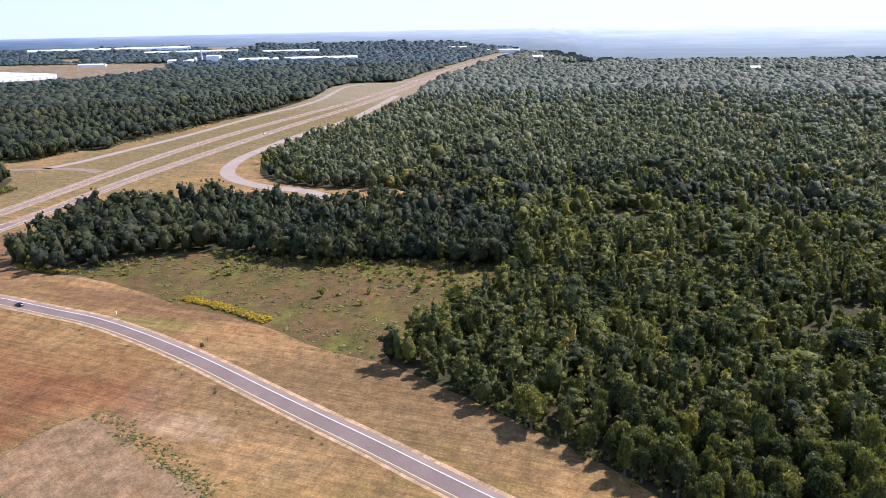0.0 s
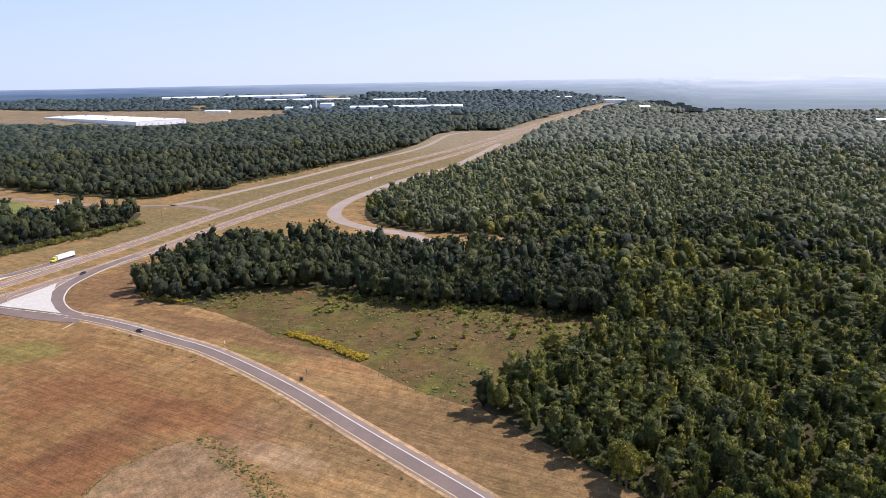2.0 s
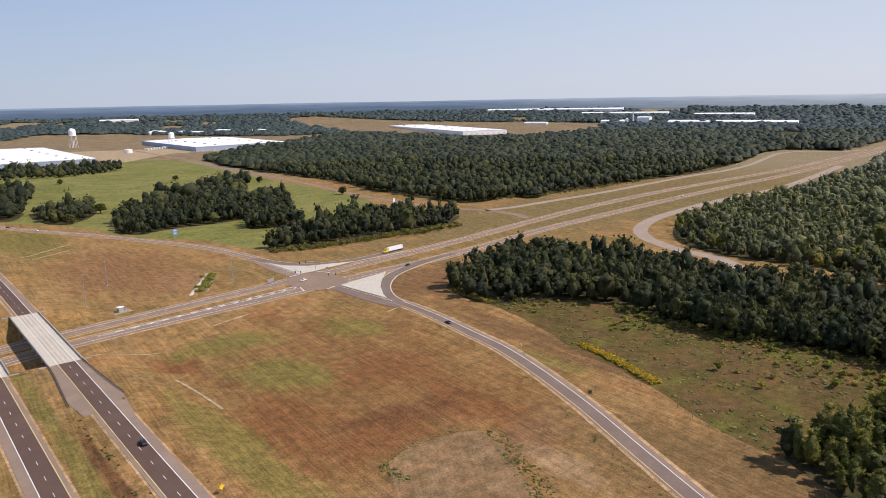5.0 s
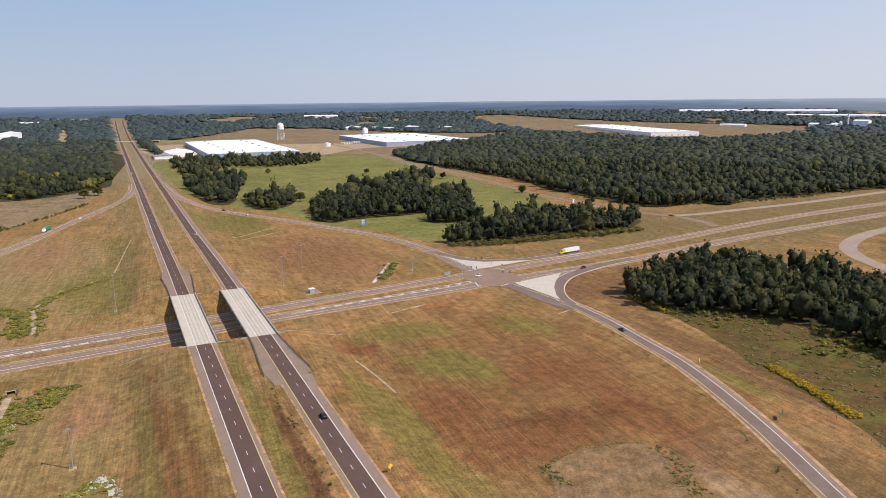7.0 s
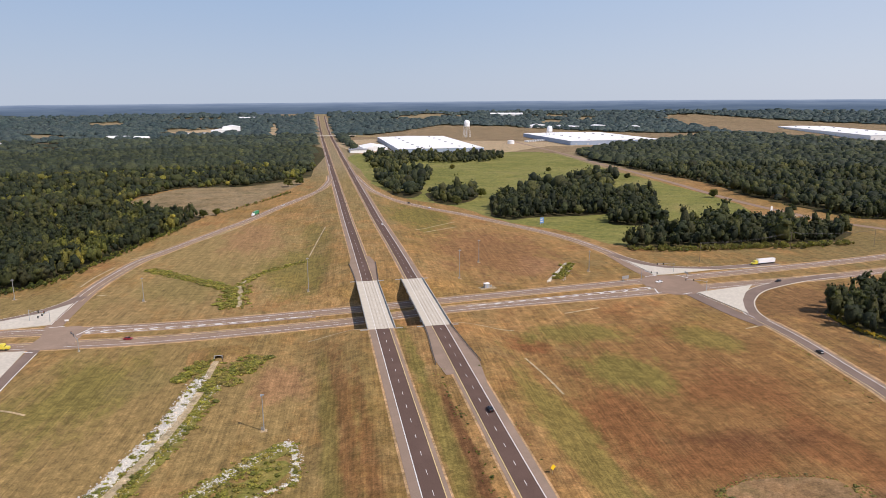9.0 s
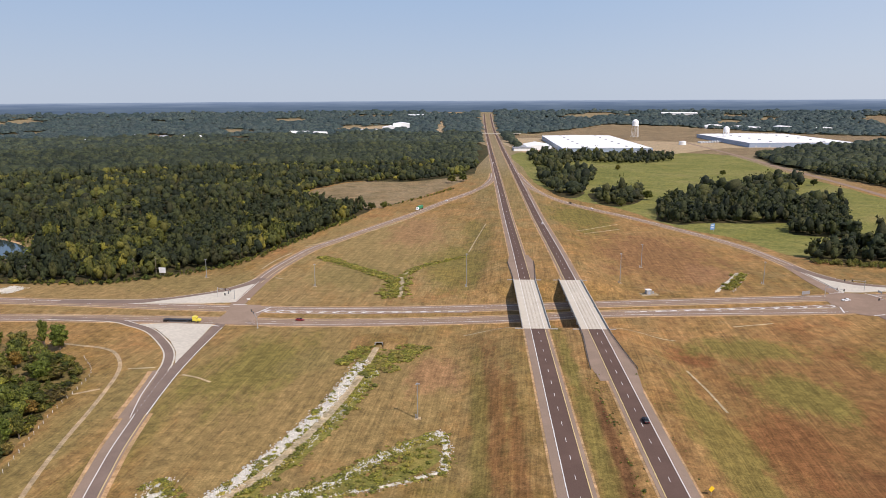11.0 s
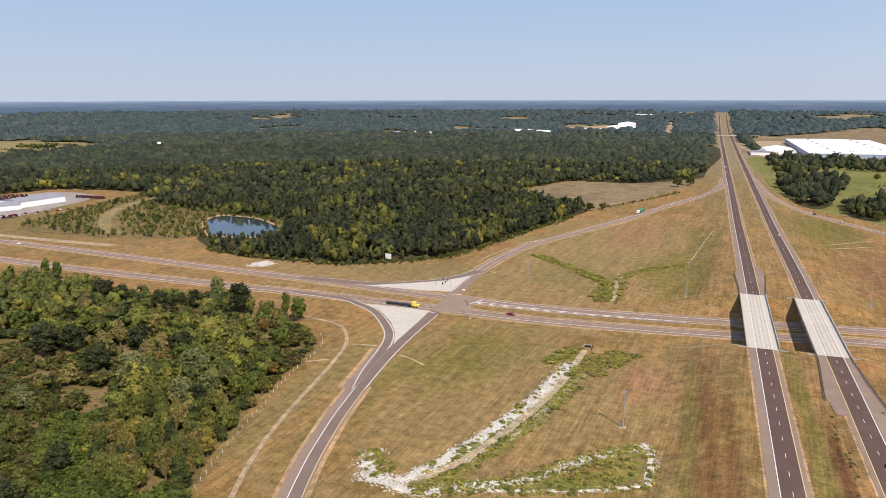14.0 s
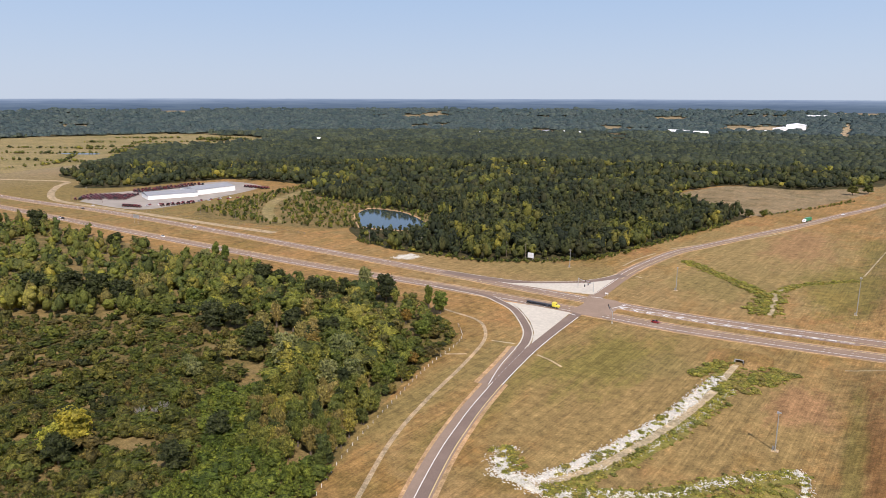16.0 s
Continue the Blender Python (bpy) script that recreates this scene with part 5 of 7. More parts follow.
hedge = [along(l, 4, 60, 3.5, 7.5) for l in ([(-1790, 439), (-1600, 520), (-1392, 586)], [(-1640, 560), (-1480, 640), (-1330, 690)], [(-1287, 195), (-1306, 300), (-1450, 420)], [(-1800, 640), (-1650, 760), (-1480, 880)], [(-1900, 800), (-1750, 900)], [(-1622, 358), (-1463, 447), (-1395, 560)], [(-1786, 857), (-1543, 606), (-1418, 780)], [(-1700, 1000), (-1500, 930), (-1420, 820)], [(-1560, 250), (-1395, 307), (-1240, 345)])]
hedge += [along(l, 9, 46, 6, 11) for l in ([(-1560, 640), (-1500, 690)], [(-1440, 500), (-1380, 540)], [(-1650, 880), (-1560, 900)], [(-1300, 400), (-1270, 450)])]
shrubs("hedgerow", np.concatenate(hedge), 9.0, "dark hedgerow trees between tan fields", M_WOODS, far_kinds, "hedgerow")
SCRUB_W = [(-465, 106), (-398, 128), (-395, 205), (-520, 226), (-640, 255), (-715, 318), (-705, 240), (-665, 90), (-560, 72), (-480, 90)]
patch("scrub_ground", SCRUB_W, 0.06, M_SCRUBLAND, "rough olive grass between shrubs", "scrub ground")
q = scatter(SCRUB_W, [(0, 1200, 6.5)], 0.85, (POND,))
q = q[~near_line(q[:, 0], q[:, 1], [(-555, 97), (-612, 145), (-660, 218), (-691, 313)], 9)]
shrubs("scrub", np.column_stack([q, rng.uniform(1.5, 5.5, len(q))]), 6.0, "scattered shrubs and saplings round the pond", M_MIXED)
q = np.concatenate([along([(-419, 62), (-330, 52), (-289, 56), (-236, 95), (-215, 140), (-196, 220), (-170, 320)], 4, 420, 0.8, 3.2), along([(-150, 395), (-110, 470), (-75, 560)], 3, 90, 0.8, 2.6)])
shrubs("edge_scrub", q, 6.0, "bushes along the foot of the woods", M_MIXED)
q = np.concatenate([along([(207, 132), (224, 123), (259, 118), (347, 110), (395, 112)], 6, 420, 1.2, 4.0), along([(168, -330), (150, -362), (128, -398)], 3, 120, 0.6, 2.4), along([(484, 220), (560, 204), (640, 190), (800, 190)], 5, 160, 0.8, 3.0)])
shrubs("edge_scrub", q, 6.0, "bushes and tall weeds along the foot of the trees")
q = np.concatenate([along([(x, -560), (x, -300), (x, -110)], 0.7, 70, 0.15, 0.4) for x in (25.4, 8.8)] + [along([(4, -110), (6, -150), (5, -260)], 1.5, 90, 0.2, 0.4), along([(188, -94), (183.5, -128), (169.5, -187), (152.5, -231), (136, -268), (127, -296)], 0.8, 110, 0.12, 0.35)])
shrubs("verge_weeds", q, 11.0, "dark dry weeds along the pavement edge", M_MIXED, tuft_kinds, "weeds")


patch("mound", [(76, -216), (79, -211), (87, -207), (101, -207), (115, -209.5), (120, -214), (118, -225), (111, -241), (103, -259), (93, -280), (60, -300), (64, -250)], 0.06, M_MOUND, "pale mauve-brown grass on a low mound", "mound", 0.8)
q = np.concatenate([along([(122, -216), (120, -226), (113, -242), (106, -257), (97, -278)], 4.0, 420, 0.08, 0.22), along([(79, -209), (77, -214), (80, -222)], 2.0, 70, 0.10, 0.28), along([(79, -210), (90, -205.5), (104, -206), (119, -211)], 1.0, 110, 0.06, 0.14)])
shrubs("bank_weeds", q, 24.0, "green weeds on a low bank in the mown field", M_SHRUB, tiny_kinds, "weeds")


def stones(name, rows, label, mat):
    """Loose riprap, one mesh."""
    v0 = np.array([(1, 0, 0), (-1, 0, 0), (0, 1, 0), (0, -1, 0), (0.3, 0.2, 1), (0, 0, -1)], float)
    f0 = np.array([(0, 2, 4), (2, 1, 4), (1, 3, 4), (3, 0, 4), (2, 0, 5), (1, 2, 5), (3, 1, 5), (0, 3, 5)])
    k = len(rows)
    v = v0[None] * (1 + rng.uniform(-0.3, 0.3, (k, len(v0), 1)))
    s = rows[:, 3][:, None] * rng.uniform(0.6, 1.4, (k, 3))
    s[:, 2] *= 0.65
    q = v * s[:, None, :]
    a = rng.uniform(0, 6.283, k)
    x = q[..., 0] * np.cos(a)[:, None] - q[..., 1] * np.sin(a)[:, None]
    y = q[..., 0] * np.sin(a)[:, None] + q[..., 1] * np.cos(a)[:, None]
    z = q[..., 2] + (land(rows[:, 0], rows[:, 1]) + rows[:, 3] * 0.25)[:, None]
    vv = np.stack([x + rows[:, [0]], y + rows[:, [1]], z], -1).reshape(-1, 3)
    ff = (f0[None] + (np.arange(k) * len(v0))[:, None, None]).reshape(-1, 3)
    me = tri_mesh(name, vv, ff, mat, np.repeat(rng.uniform(0, 1, k), len(v0)))
    return tagged(new(name, me), label, "stones", kind="stuff")


M_ROCK = plain("white_limestone", (0.54, 0.52, 0.46), 0.9, 0.2, vary=0.3, scale=1.5)
offs = [(-128, -203), (-120, -184), (-111, -157), (-103, -125), (-99, -97), (-97, -80)]
rows = [along(offs, 2.4, 3400, 0.18, 0.52), along([(-146, -189), (-143, -199), (-139, -206)], 4.2, 700, 0.18, 0.41), along([(-140, -203), (-130, -206), (-115, -206)], 4.5, 714, 0.18, 0.41),
        along([(-116, -193), (-104, -163), (-96, -132), (-91, -104), (-88, -82)], 1.2, 561, 0.14, 0.34), along([(-119, -206), (-107, -199), (-91, -189), (-75, -169), (-64, -159), (-56, -152)], 1.7, 1530, 0.16, 0.41),
        along([(-57, -152), (-54, -160), (-54, -178)], 1.1, 408, 0.14, 0.37), along([(-54, -179), (-69, -187.5), (-86, -194), (-108, -202)], 0.55, 714, 0.13, 0.27), along([(109, 46), (125, 72), (139, 95)], 1.0, 374, 0.14, 0.34),
        along([(120, 48), (134, 74), (145, 95)], 0.6, 204, 0.14, 0.27), along([(-354, 28), (-350, 46)], 4.0, 500, 0.22, 0.5), along([(-346, 30), (-343, 42)], 3.0, 300, 0.22, 0.5), along([(-84, -77), (-80, -70)], 1.2, 85, 0.14, 0.34)]
stones("riprap", np.concatenate(rows), "white limestone riprap lining the channels", M_ROCK)
M_RUBBLE = grass("crushed_limestone", [(0.38, 0.36, 0.30), (0.54, 0.52, 0.46), (0.62, 0.59, 0.53), (0.44, 0.41, 0.35)], 0.35)
M_MAT = grass("rank_grass", [(0.135, 0.138, 0.036), (0.180, 0.172, 0.046), (0.215, 0.190, 0.058), (0.20, 0.160, 0.060)], 0.12)


MATS = itertools.count()


def weed_mat(pts, w, label, mat=None, lift=0.05, kind="grass"):
    """Rank grass along a ditch, with a wandering edge."""
    line = spline(pts, 2.5)
    n = sideways(line)
    lift += 0.005 * next(MATS)
    rim = [line[k] + n[k] * side * w * (0.75 + 0.7 * noise.noise((line[k][0] * 0.12, line[k][1] * 0.12, side * 5.0))) for side in (-1, 1) for k in (range(len(line)) if side < 0 else range(len(line) - 1, -1, -1))]
    bm = bmesh.new()
    m = len(line)
    vs = [bm.verts.new((q[0], q[1], float(land(*q)) + lift)) for q in rim]
    for k in range(m - 1):
        bm.faces.new((vs[k], vs[k + 1], vs[2 * m - 2 - k], vs[2 * m - 1 - k]))
    bmesh.ops.recalc_face_normals(bm, faces=bm.faces)
    me = bpy.data.meshes.new("rank_grass")
    bm.to_mesh(me)
    bm.free()
    me.materials.append(mat or M_MAT)
    tagged(new("rubble" if mat is M_RUBBLE else "rank_grass", me), label, kind, kind="structure")


weed_mat(CH1[:-1] + [(-93.5, -72)], 8.0, "rank yellow-green grass along the stony channel")
for pts, w in (([(-128, -203), (-120, -184), (-111, -157), (-103, -125), (-99.5, -97)], 2.6), ([(-145, -190), (-143, -199), (-139, -206)], 2.6), ([(-139, -206), (-130, -206), (-118, -206)], 3.4), ([(-116, -205), (-107, -199), (-91, -189), (-75, -169), (-64, -159), (-56, -152)], 2.3),
               ([(-57, -152), (-54, -162), (-54, -179)], 1.7), ([(-54, -179), (-69, -187.5), (-86, -194), (-108, -202)], 1.0), ([(109, 46), (125, 72), (139, 95)], 1.5), ([(-352, 32), (-348, 42)], 4.0)):
    weed_mat(pts, w, "crushed white limestone between larger stones", M_RUBBLE, 0.05, "rubble")
weed_mat(CH2, 4.5, "rank yellow-green grass along the stony channel")
weed_mat([(-60, -164), (-62, -174), (-74, -184), (-90, -192)], 6.0, "rank grass between two channels")
weed_mat(DITCH_A, 6.0, "rank yellow-green grass in a shallow ditch")
weed_mat(DITCH_B, 4.4, "rank yellow-green grass in a shallow ditch")
weed_mat([(118, 52), (132, 76), (142, 94)], 4.0, "rank green grass in a stone-lined ditch")
M_BED = grass("channel_bed", [(0.30, 0.25, 0.17), (0.36, 0.30, 0.20), (0.40, 0.34, 0.24), (0.28, 0.22, 0.14)], 0.2)
for pts, w in (([(-128, -206), (-116, -188), (-107, -161), (-99.5, -128), (-95, -98)], 1.7), ([(-94.5, -84), (-93.2, -62)], 1.5), ([(-96, 78), (-93, 58), (-91.5, 28)], 1.6), ([(-96, 80), (-90, 98)], 0.8)):
    ribbon("channel_bed", spline(pts, 3), -w, w, 0.16, M_BED, "dry sandy channel bed", "channel")
for pts in ([(51.5, -89), (54.2, -110), (55.4, -131)], [(-50, -43.6), (-37, -43.2), (-20, -50)], [(24.4, -46.5), (40, -44.6), (58, -47)], [(-187, 175), (-169, 208), (-148, 238), (-127, 281), (-108, 334)], [(-200, 98), (-198, 124), (-192, 153)], [(-183, 74), (-177, 71)], [(-35, 274), (-50, 157)], [(48, 251), (93, 289)], [(54, 240), (90, 262)],
            [(-176, -100), (-168, -103), (-160, -108)], [(118.5, -17), (95, -23.5)], [(180, -69), (193, -65)], [(-192, -92), (-204, -94)]):
    ribbon("paved_flume", spline(pts, 3), -0.55, 0.55, 0.14, M_BED, "narrow pale concrete drainage flume", "flume")
PATHWAY = [(-148, -300), (-170, -243), (-183.5, -207), (-192, -172), (-199, -132), (-207, -97), (-218, -77), (-229, -68), (-244, -64), (-262, -60)]
ribbon("gravel_path", spline(PATHWAY, 3), -0.9, 0.9, 0.10, M_GRAVEL, "narrow pale gravel path", "path")
ribbon("gravel_path", spline([(-205, -117), (-214, -123)], 2), -0.7, 0.7, 0.10, M_GRAVEL, "short gravel spur to the fence", "path")
ribbon("dirt_track", spline([(-540, 88), (-575, 112), (-612, 145), (-655, 205), (-691, 313)], 4), -6, 6, 0.13, M_HAY, "grassy dirt track through scrub", "track")
ribbon("dirt_track", spline([(-505, 50), (-573, 49), (-660, 50), (-757, 51), (-857, 52), (-922, 78), (-990, 125), (-1030, 160), (-1095, 142), (-1200, 100)], 5), -4.2, 4.2, 0.12, M_GRAVEL, "pale gravel service road", "road")

# pond
patch("pond_shore", [(x * 1.0 + (x + 455) * 0.10, y + (y - 160) * 0.12) for x, y in POND], 0.12, M_SOIL, "bare tan mud round the pond", "shore", 1.0)
mw, nt, b = material("pond_water", 0.06, 0.5)
b.inputs["Base Color"].default_value = (0.030, 0.045, 0.05, 1)
bump(nt, b, noise_fac(nt, 0.8, 4), 0.08, 0.05)
patch("water", POND, 0.18, mw, "still blue-grey pond water", "pond", 1.0)

for poly in ([(-1530, 425), (-1500, 452), (-1452, 470), (-1430, 455), (-1480, 428)], [(-1400, 820), (-1385, 905), (-1350, 900), (-1362, 822)]):
    patch("water", poly, 0.2, mw, "small farm pond in a tan field", "pond", 1.0)

# ---- road markings, rails ----
def chevrons(pts, n, flip, w):
    s = spline(pts, 1.0)
    nn = sideways(s)
    v, f = [], []
    for k in range(n):
        i = int((k + 0.5) / n * (len(s) - 6))
        span = w * (1 - 0.75 * k / n)
        for side in (-1, 1):
            a = s[i] + nn[i] * side * span
            j = min(max(i + (4 if flip else -4), 0), len(s) - 1)
            d = s[j]
            t = (d - a) / max(np.hypot(*(d - a)), 1e-6)
            m = np.array([-t[1], t[0]]) * 0.45
            z = 0.20
            base = len(v)
            for q in (a - m, a + m, d + m, d - m):
                v.append((q[0], q[1], float(land(*q)) + z))
            f.append((base, base + 1, base + 2, base + 3))
    tagged(new("chevron_markings", mesh_of("chevron_markings", v, f, M_LINE)), "white chevron markings in the painted median", "road marking", kind="stuff")
    for side in (-1, 1):
        line = np.array([s[i] + nn[i] * side * w * (1.12 - 0.85 * i / len(s)) for i in range(0, len(s), 4)])
        ribbon("median_line", line, -0.14, 0.14, 0.20, M_LINE, "white line along the painted median", "line", 0.01)


MED_L = [(-168, -3.5), (-148, -4.6), (-115, -4.6), (-82, -2.5), (-46, 0.5)]
MED_R = [(169, 17.5), (140, 13.2), (104, 9.0), (70, 4.6), (41, 1.0)]
for pts in (MED_L, MED_R):
    ribbon("painted_median", spline(pts, 3), -2.6, 2.6, 0.15, M_OLD, "asphalt painted median", "road")
chevrons(MED_L, 14, False, 2.2)
chevrons(MED_R, 14, False, 2.2)


def bar(name, x0, y0, x1, y1, w, label):
    ribbon(name, np.array([(x0, y0), ((x0 + x1) / 2, (y0 + y1) / 2), (x1, y1)]), -w / 2, w / 2, 0.235, M_LINE, label, "line", 0.01)


for q in ((-190, 8.5, -182, 9.5), (-194, -29, -184, -32), (-171, -8, -166, 4), (-206, -26, -202, -18), (188, 1, 181, -1), (178, 45, 188, 47), (170, 15, 167, 4), (205, 36, 200, 46)):
    bar("stop_line", *q, 0.7, "white stop line")
for a, b2 in (((-189.2, -31), (-185.0, -87)), ((-190.5, 14), (-191, 62)), ((190.5, -1), (196, -53)), ((186.5, 46), (184.5, 100))):
    bar("edge_line", *a, *b2, 0.35, "white line along the island")


def rail(pts, label):
    """A guardrail: a W-section beam on posts."""
    s = spline(pts, 1.9)
    root = tagged(new("guardrail"), label, "guardrail", "guardrails at the bridges")
    z = land(s[:, 0], s[:, 1])
    z = np.maximum(z, 6.6)
    v, f = [], []
    n = sideways(s)
    # beam and posts are oversized so that they show from the camera
    prof = [(0, 0.34), (0.09, 0.46), (0.0, 0.58), (0.09, 0.70), (0, 0.82)]
    for i in range(len(s)):
        for o, h in prof:
            q = s[i] + n[i] * o
            v.append((q[0], q[1], z[i] + 0.2 + h))
    for i in range(len(s) - 1):
        for j in range(4):
            f.append((i * 5 + j, i * 5 + j + 1, i * 5 + j + 6, i * 5 + j + 5))
    me = mesh_of("beam", v, f, M_RAIL)
    ob = new("beam", me)
    ob.parent = root
    post = bpy.data.meshes.new("post")
    bm = box(bmesh.new(), -0.14, -0.14, -0.6, 0.14, 0.14, 0.95)
    bm.to_mesh(post)
    bm.free()
    post.materials.append(M_RAIL)
    for i in range(0, len(s)):
        o = new("post", post)
        o.parent = root
        o.location = (s[i][0], s[i][1], z[i])
    return root


# steel colour darkened to stand for the rail's shadow and weeds along it
M_RAIL = plain("shadow_dark_steel", (0.10, 0.10, 0.10), 0.55, 0.5, 0.5, 0.2, 3.0)
rail([(8.9, -51.2), (8.7, -63), (7.2, -84), (5.8, -104)], "steel guardrail, darkened for its shadow, curving off the bridge end")
rail([(23.0, -51.2), (23.5, -66), (24.6, -84), (26.2, -103)], "steel guardrail, darkened for its shadow, flaring out from the bridge")
rail([(-20.1, 46.4), (-20.4, 64), (-21.1, 80), (-21.9, 96)], "steel guardrail, darkened for its shadow, flaring out from the bridge")
rail([(-5.8, 46.4), (-4.9, 62), (-3.7, 80), (-2.9, 98)], "steel guardrail, darkened for its shadow, curving off the bridge end")
for pts in ([(11.4, -51.2), (10.8, -68), (9.0, -95), (10.8, -116)], [(20.7, -51.2), (21.2, -68), (23.2, -96), (21.8, -116), (20.2, -130)],
            [(-17.8, 46.4), (-18.2, 66), (-19.0, 90), (-16.8, 116)], [(-7.9, 46.4), (-6.9, 70), (-5.7, 96), (-8.2, 120)]):
    ribbon("paved_apron", spline(pts, 5), -2.7, 2.7, 0.13, M_SHOULDER, "pale asphalt apron beside the guardrail", "road", 0.4, None, on_bank)


# ---- poles, wires, signals, signs ----
def light_pole(x, y, h):
    root = tagged(new("light_pole"), "tall galvanised steel light pole on a concrete pad", "light pole", "light poles")
    root.location = (x, y, float(land(x, y)))
    part("pole", tube(bmesh.new(), (0, 0, 0), (0, 0, h), 0.26, 0.13, 10), M_STEEL, root)
    part("base", box(bmesh.new(), -1.2, -1.2, -0.3, 1.2, 1.2, 0.16, 0.05), M_GRAVEL, root)
    part("cabinet", box(bmesh.new(), -1.1, 0.5, 0.16, -0.5, 1.0, 1.3, 0.04), M_STEEL, root)
    bm = bmesh.new()
    tube(bm, (0, 0, h - 0.1), (0, 0, h + 0.15), 0.45, 0.45, 10)
    for k in range(3):
        a = k * 2.09
        box(bm, math.cos(a) * 0.6 - 0.3, math.sin(a) * 0.6 - 0.3, h - 0.25, math.cos(a) * 0.6 + 0.3, math.sin(a) * 0.6 + 0.3, h, 0.03)
    part("lamp_head", bm, M_STEEL, root)


for x, y, h in ((-66, -140, 14.5), (-150, 52, 15), (-50, 53, 22), (51.5, 64, 20), (76, 111, 17), (146, 67, 15), (-231, 73, 13)):
    light_pole(x, y, h)

M_WOODPOLE = plain("weathered_pole_wood", (0.20, 0.165, 0.125), 0.9, 0.1, vary=0.25, scale=3)
UPOLES = [(-402, 57, 12), (-350, 58, 12), (-296, 61, 12), (-285, 78, 12), (-268, 76, 13), (238, 78, 15), (330, 100, 15), (404, 97, 15)]


def utility_pole(x, y, h):
    root = tagged(new("utility_pole"), "weathered wooden utility pole with a crossarm", "utility pole", "utility poles")
    root.location = (x, y, 0)
    part("pole", tube(bmesh.new(), (0, 0, -0.5), (0, 0, h), 0.19, 0.12, 8), M_WOODPOLE, root)
    part("crossarm", box(bmesh.new(), -0.08, -1.3, h - 0.9, 0.08, 1.3, h - 0.72), M_WOODPOLE, root)
    for yy in (-1.2, 0, 1.2):
        part("insulator", tube(bmesh.new(), (0, yy, h - 0.72 if yy else h), (0, yy, h - 0.45 if yy else h + 0.25), 0.07, 0.05, 6), M_STEEL, root)


for q in UPOLES:
    utility_pole(*q)
M_WIRE = plain("dark_wire", (0.10, 0.10, 0.10), 0.6, 0.3)
for (x0, y0, h0), (x1, y1, h1) in zip(UPOLES[5:], UPOLES[6:]):
    for o in (-1.2, 0, 1.2):
        bm = bmesh.new()
        prev = None
        for k in range(9):
            t = k / 8
            p = Vector((x0 + (x1 - x0) * t, y0 + (y1 - y0) * t + o, (h0 + (h1 - h0) * t) - 0.4 - 2.2 * 4 * t * (1 - t)))
            if prev:
                tube(bm, prev, p, 0.03, n=4)
            prev = p
        part("overhead_wire", bm, M_WIRE, None)
        ob = scene.collection.objects[-1]
        tagged(ob, "sagging overhead power wire between poles", "wire", "overhead wires")

M_BLACK = plain("black_enamel", (0.03, 0.03, 0.032), 0.5, 0.4)


def signal_mast(x, y, turn, arm):
    root = tagged(new("traffic_signal"), "steel mast-arm traffic signal with dark heads", "traffic signal", "traffic signals")
    root.matrix_world = pose(x, y, float(land(x, y)), 0, 0, turn)
    part("pole", tube(bmesh.new(), (0, 0, 0), (0, 0, 6.8), 0.2, 0.14, 10), M_STEEL, root)
    part("arm", tube(bmesh.new(), (0, 0, 6.2), (arm, 0, 6.7), 0.13, 0.07, 8), M_STEEL, root)
    part("foundation", tube(bmesh.new(), (0, 0, -0.2), (0, 0, 0.25), 0.6, n=12), M_CONCRETE, root)
    for k in (0.62, 0.98):
        head = part("signal_head", box(bmesh.new(), arm * k - 0.3, -0.3, 5.7, arm * k + 0.3, 0.15, 7.1, 0.05), M_BLACK, root)
        for i, cc in enumerate((M_REDLENS, M_AMBER, M_GREENLENS)):
            part("lens", tube(bmesh.new(), (arm * k, -0.3, 6.85 - 0.45 * i), (arm * k, -0.42, 6.85 - 0.45 * i), 0.14, n=10), cc, head)


M_REDLENS, M_AMBER, M_GREENLENS = plain("red_lens", (0.35, 0.02, 0.02), 0.3), plain("amber_lens", (0.4, 0.2, 0.02), 0.3), plain("green_lens", (0.02, 0.25, 0.12), 0.3)
for q in ((-162, -34, 120, 13), (-205, 24, -30, 12), (-193, 20, -100, 11), (200, 4, 150, 13), (203, 52, 170, 12), (172, 38, -50, 11)):
    signal_mast(*q)

M_SIGNGREEN, M_SIGNYELLOW, M_SIGNBLUE = plain("green_sign_face", (0.02, 0.24, 0.15), 0.5), plain("yellow_sign_face", (0.75, 0.5, 0.02), 0.5), plain("blue_sign_face", (0.12, 0.25, 0.5), 0.5)


def road_sign(x, y, turn, w, h, up, face, label, bars=0, diamond=False):
    root = tagged(new("road_sign"), label, "road sign")
    root.matrix_world = pose(x, y, float(land(x, y)), 0, 0, turn)
    for s in ((-w * 0.3, w * 0.3) if w > 1.5 else (0,)):
        part("post", tube(bmesh.new(), (s, 0.06, -0.3), (s, 0.06, up + h * 0.6), 0.06, n=8), M_STEEL, root)
    bm = box(bmesh.new(), -w / 2, -0.03, -h / 2, w / 2, 0.0, h / 2, 0.01)
    bmesh.ops.transform(bm, matrix=Matrix.Translation((0, 0, up + h / 2)) @ (Matrix.Rotation(radians(45), 4, "Y") if diamond else Matrix()), verts=bm.verts)
    part("panel", bm, face, root)
    for k in range(bars):
        z = up + h * (0.72 - 0.4 * k)
        part("text_bar", box(bmesh.new(), -w * 0.36, -0.045, z - h * 0.07, w * 0.3, -0.034, z + h * 0.07), M_LINE, root)
    return root


road_sign(179.5, -220, 40, 4.2, 1.7, 1.9, M_SIGNGREEN, "green guide sign on two posts beside the ramp", 2)
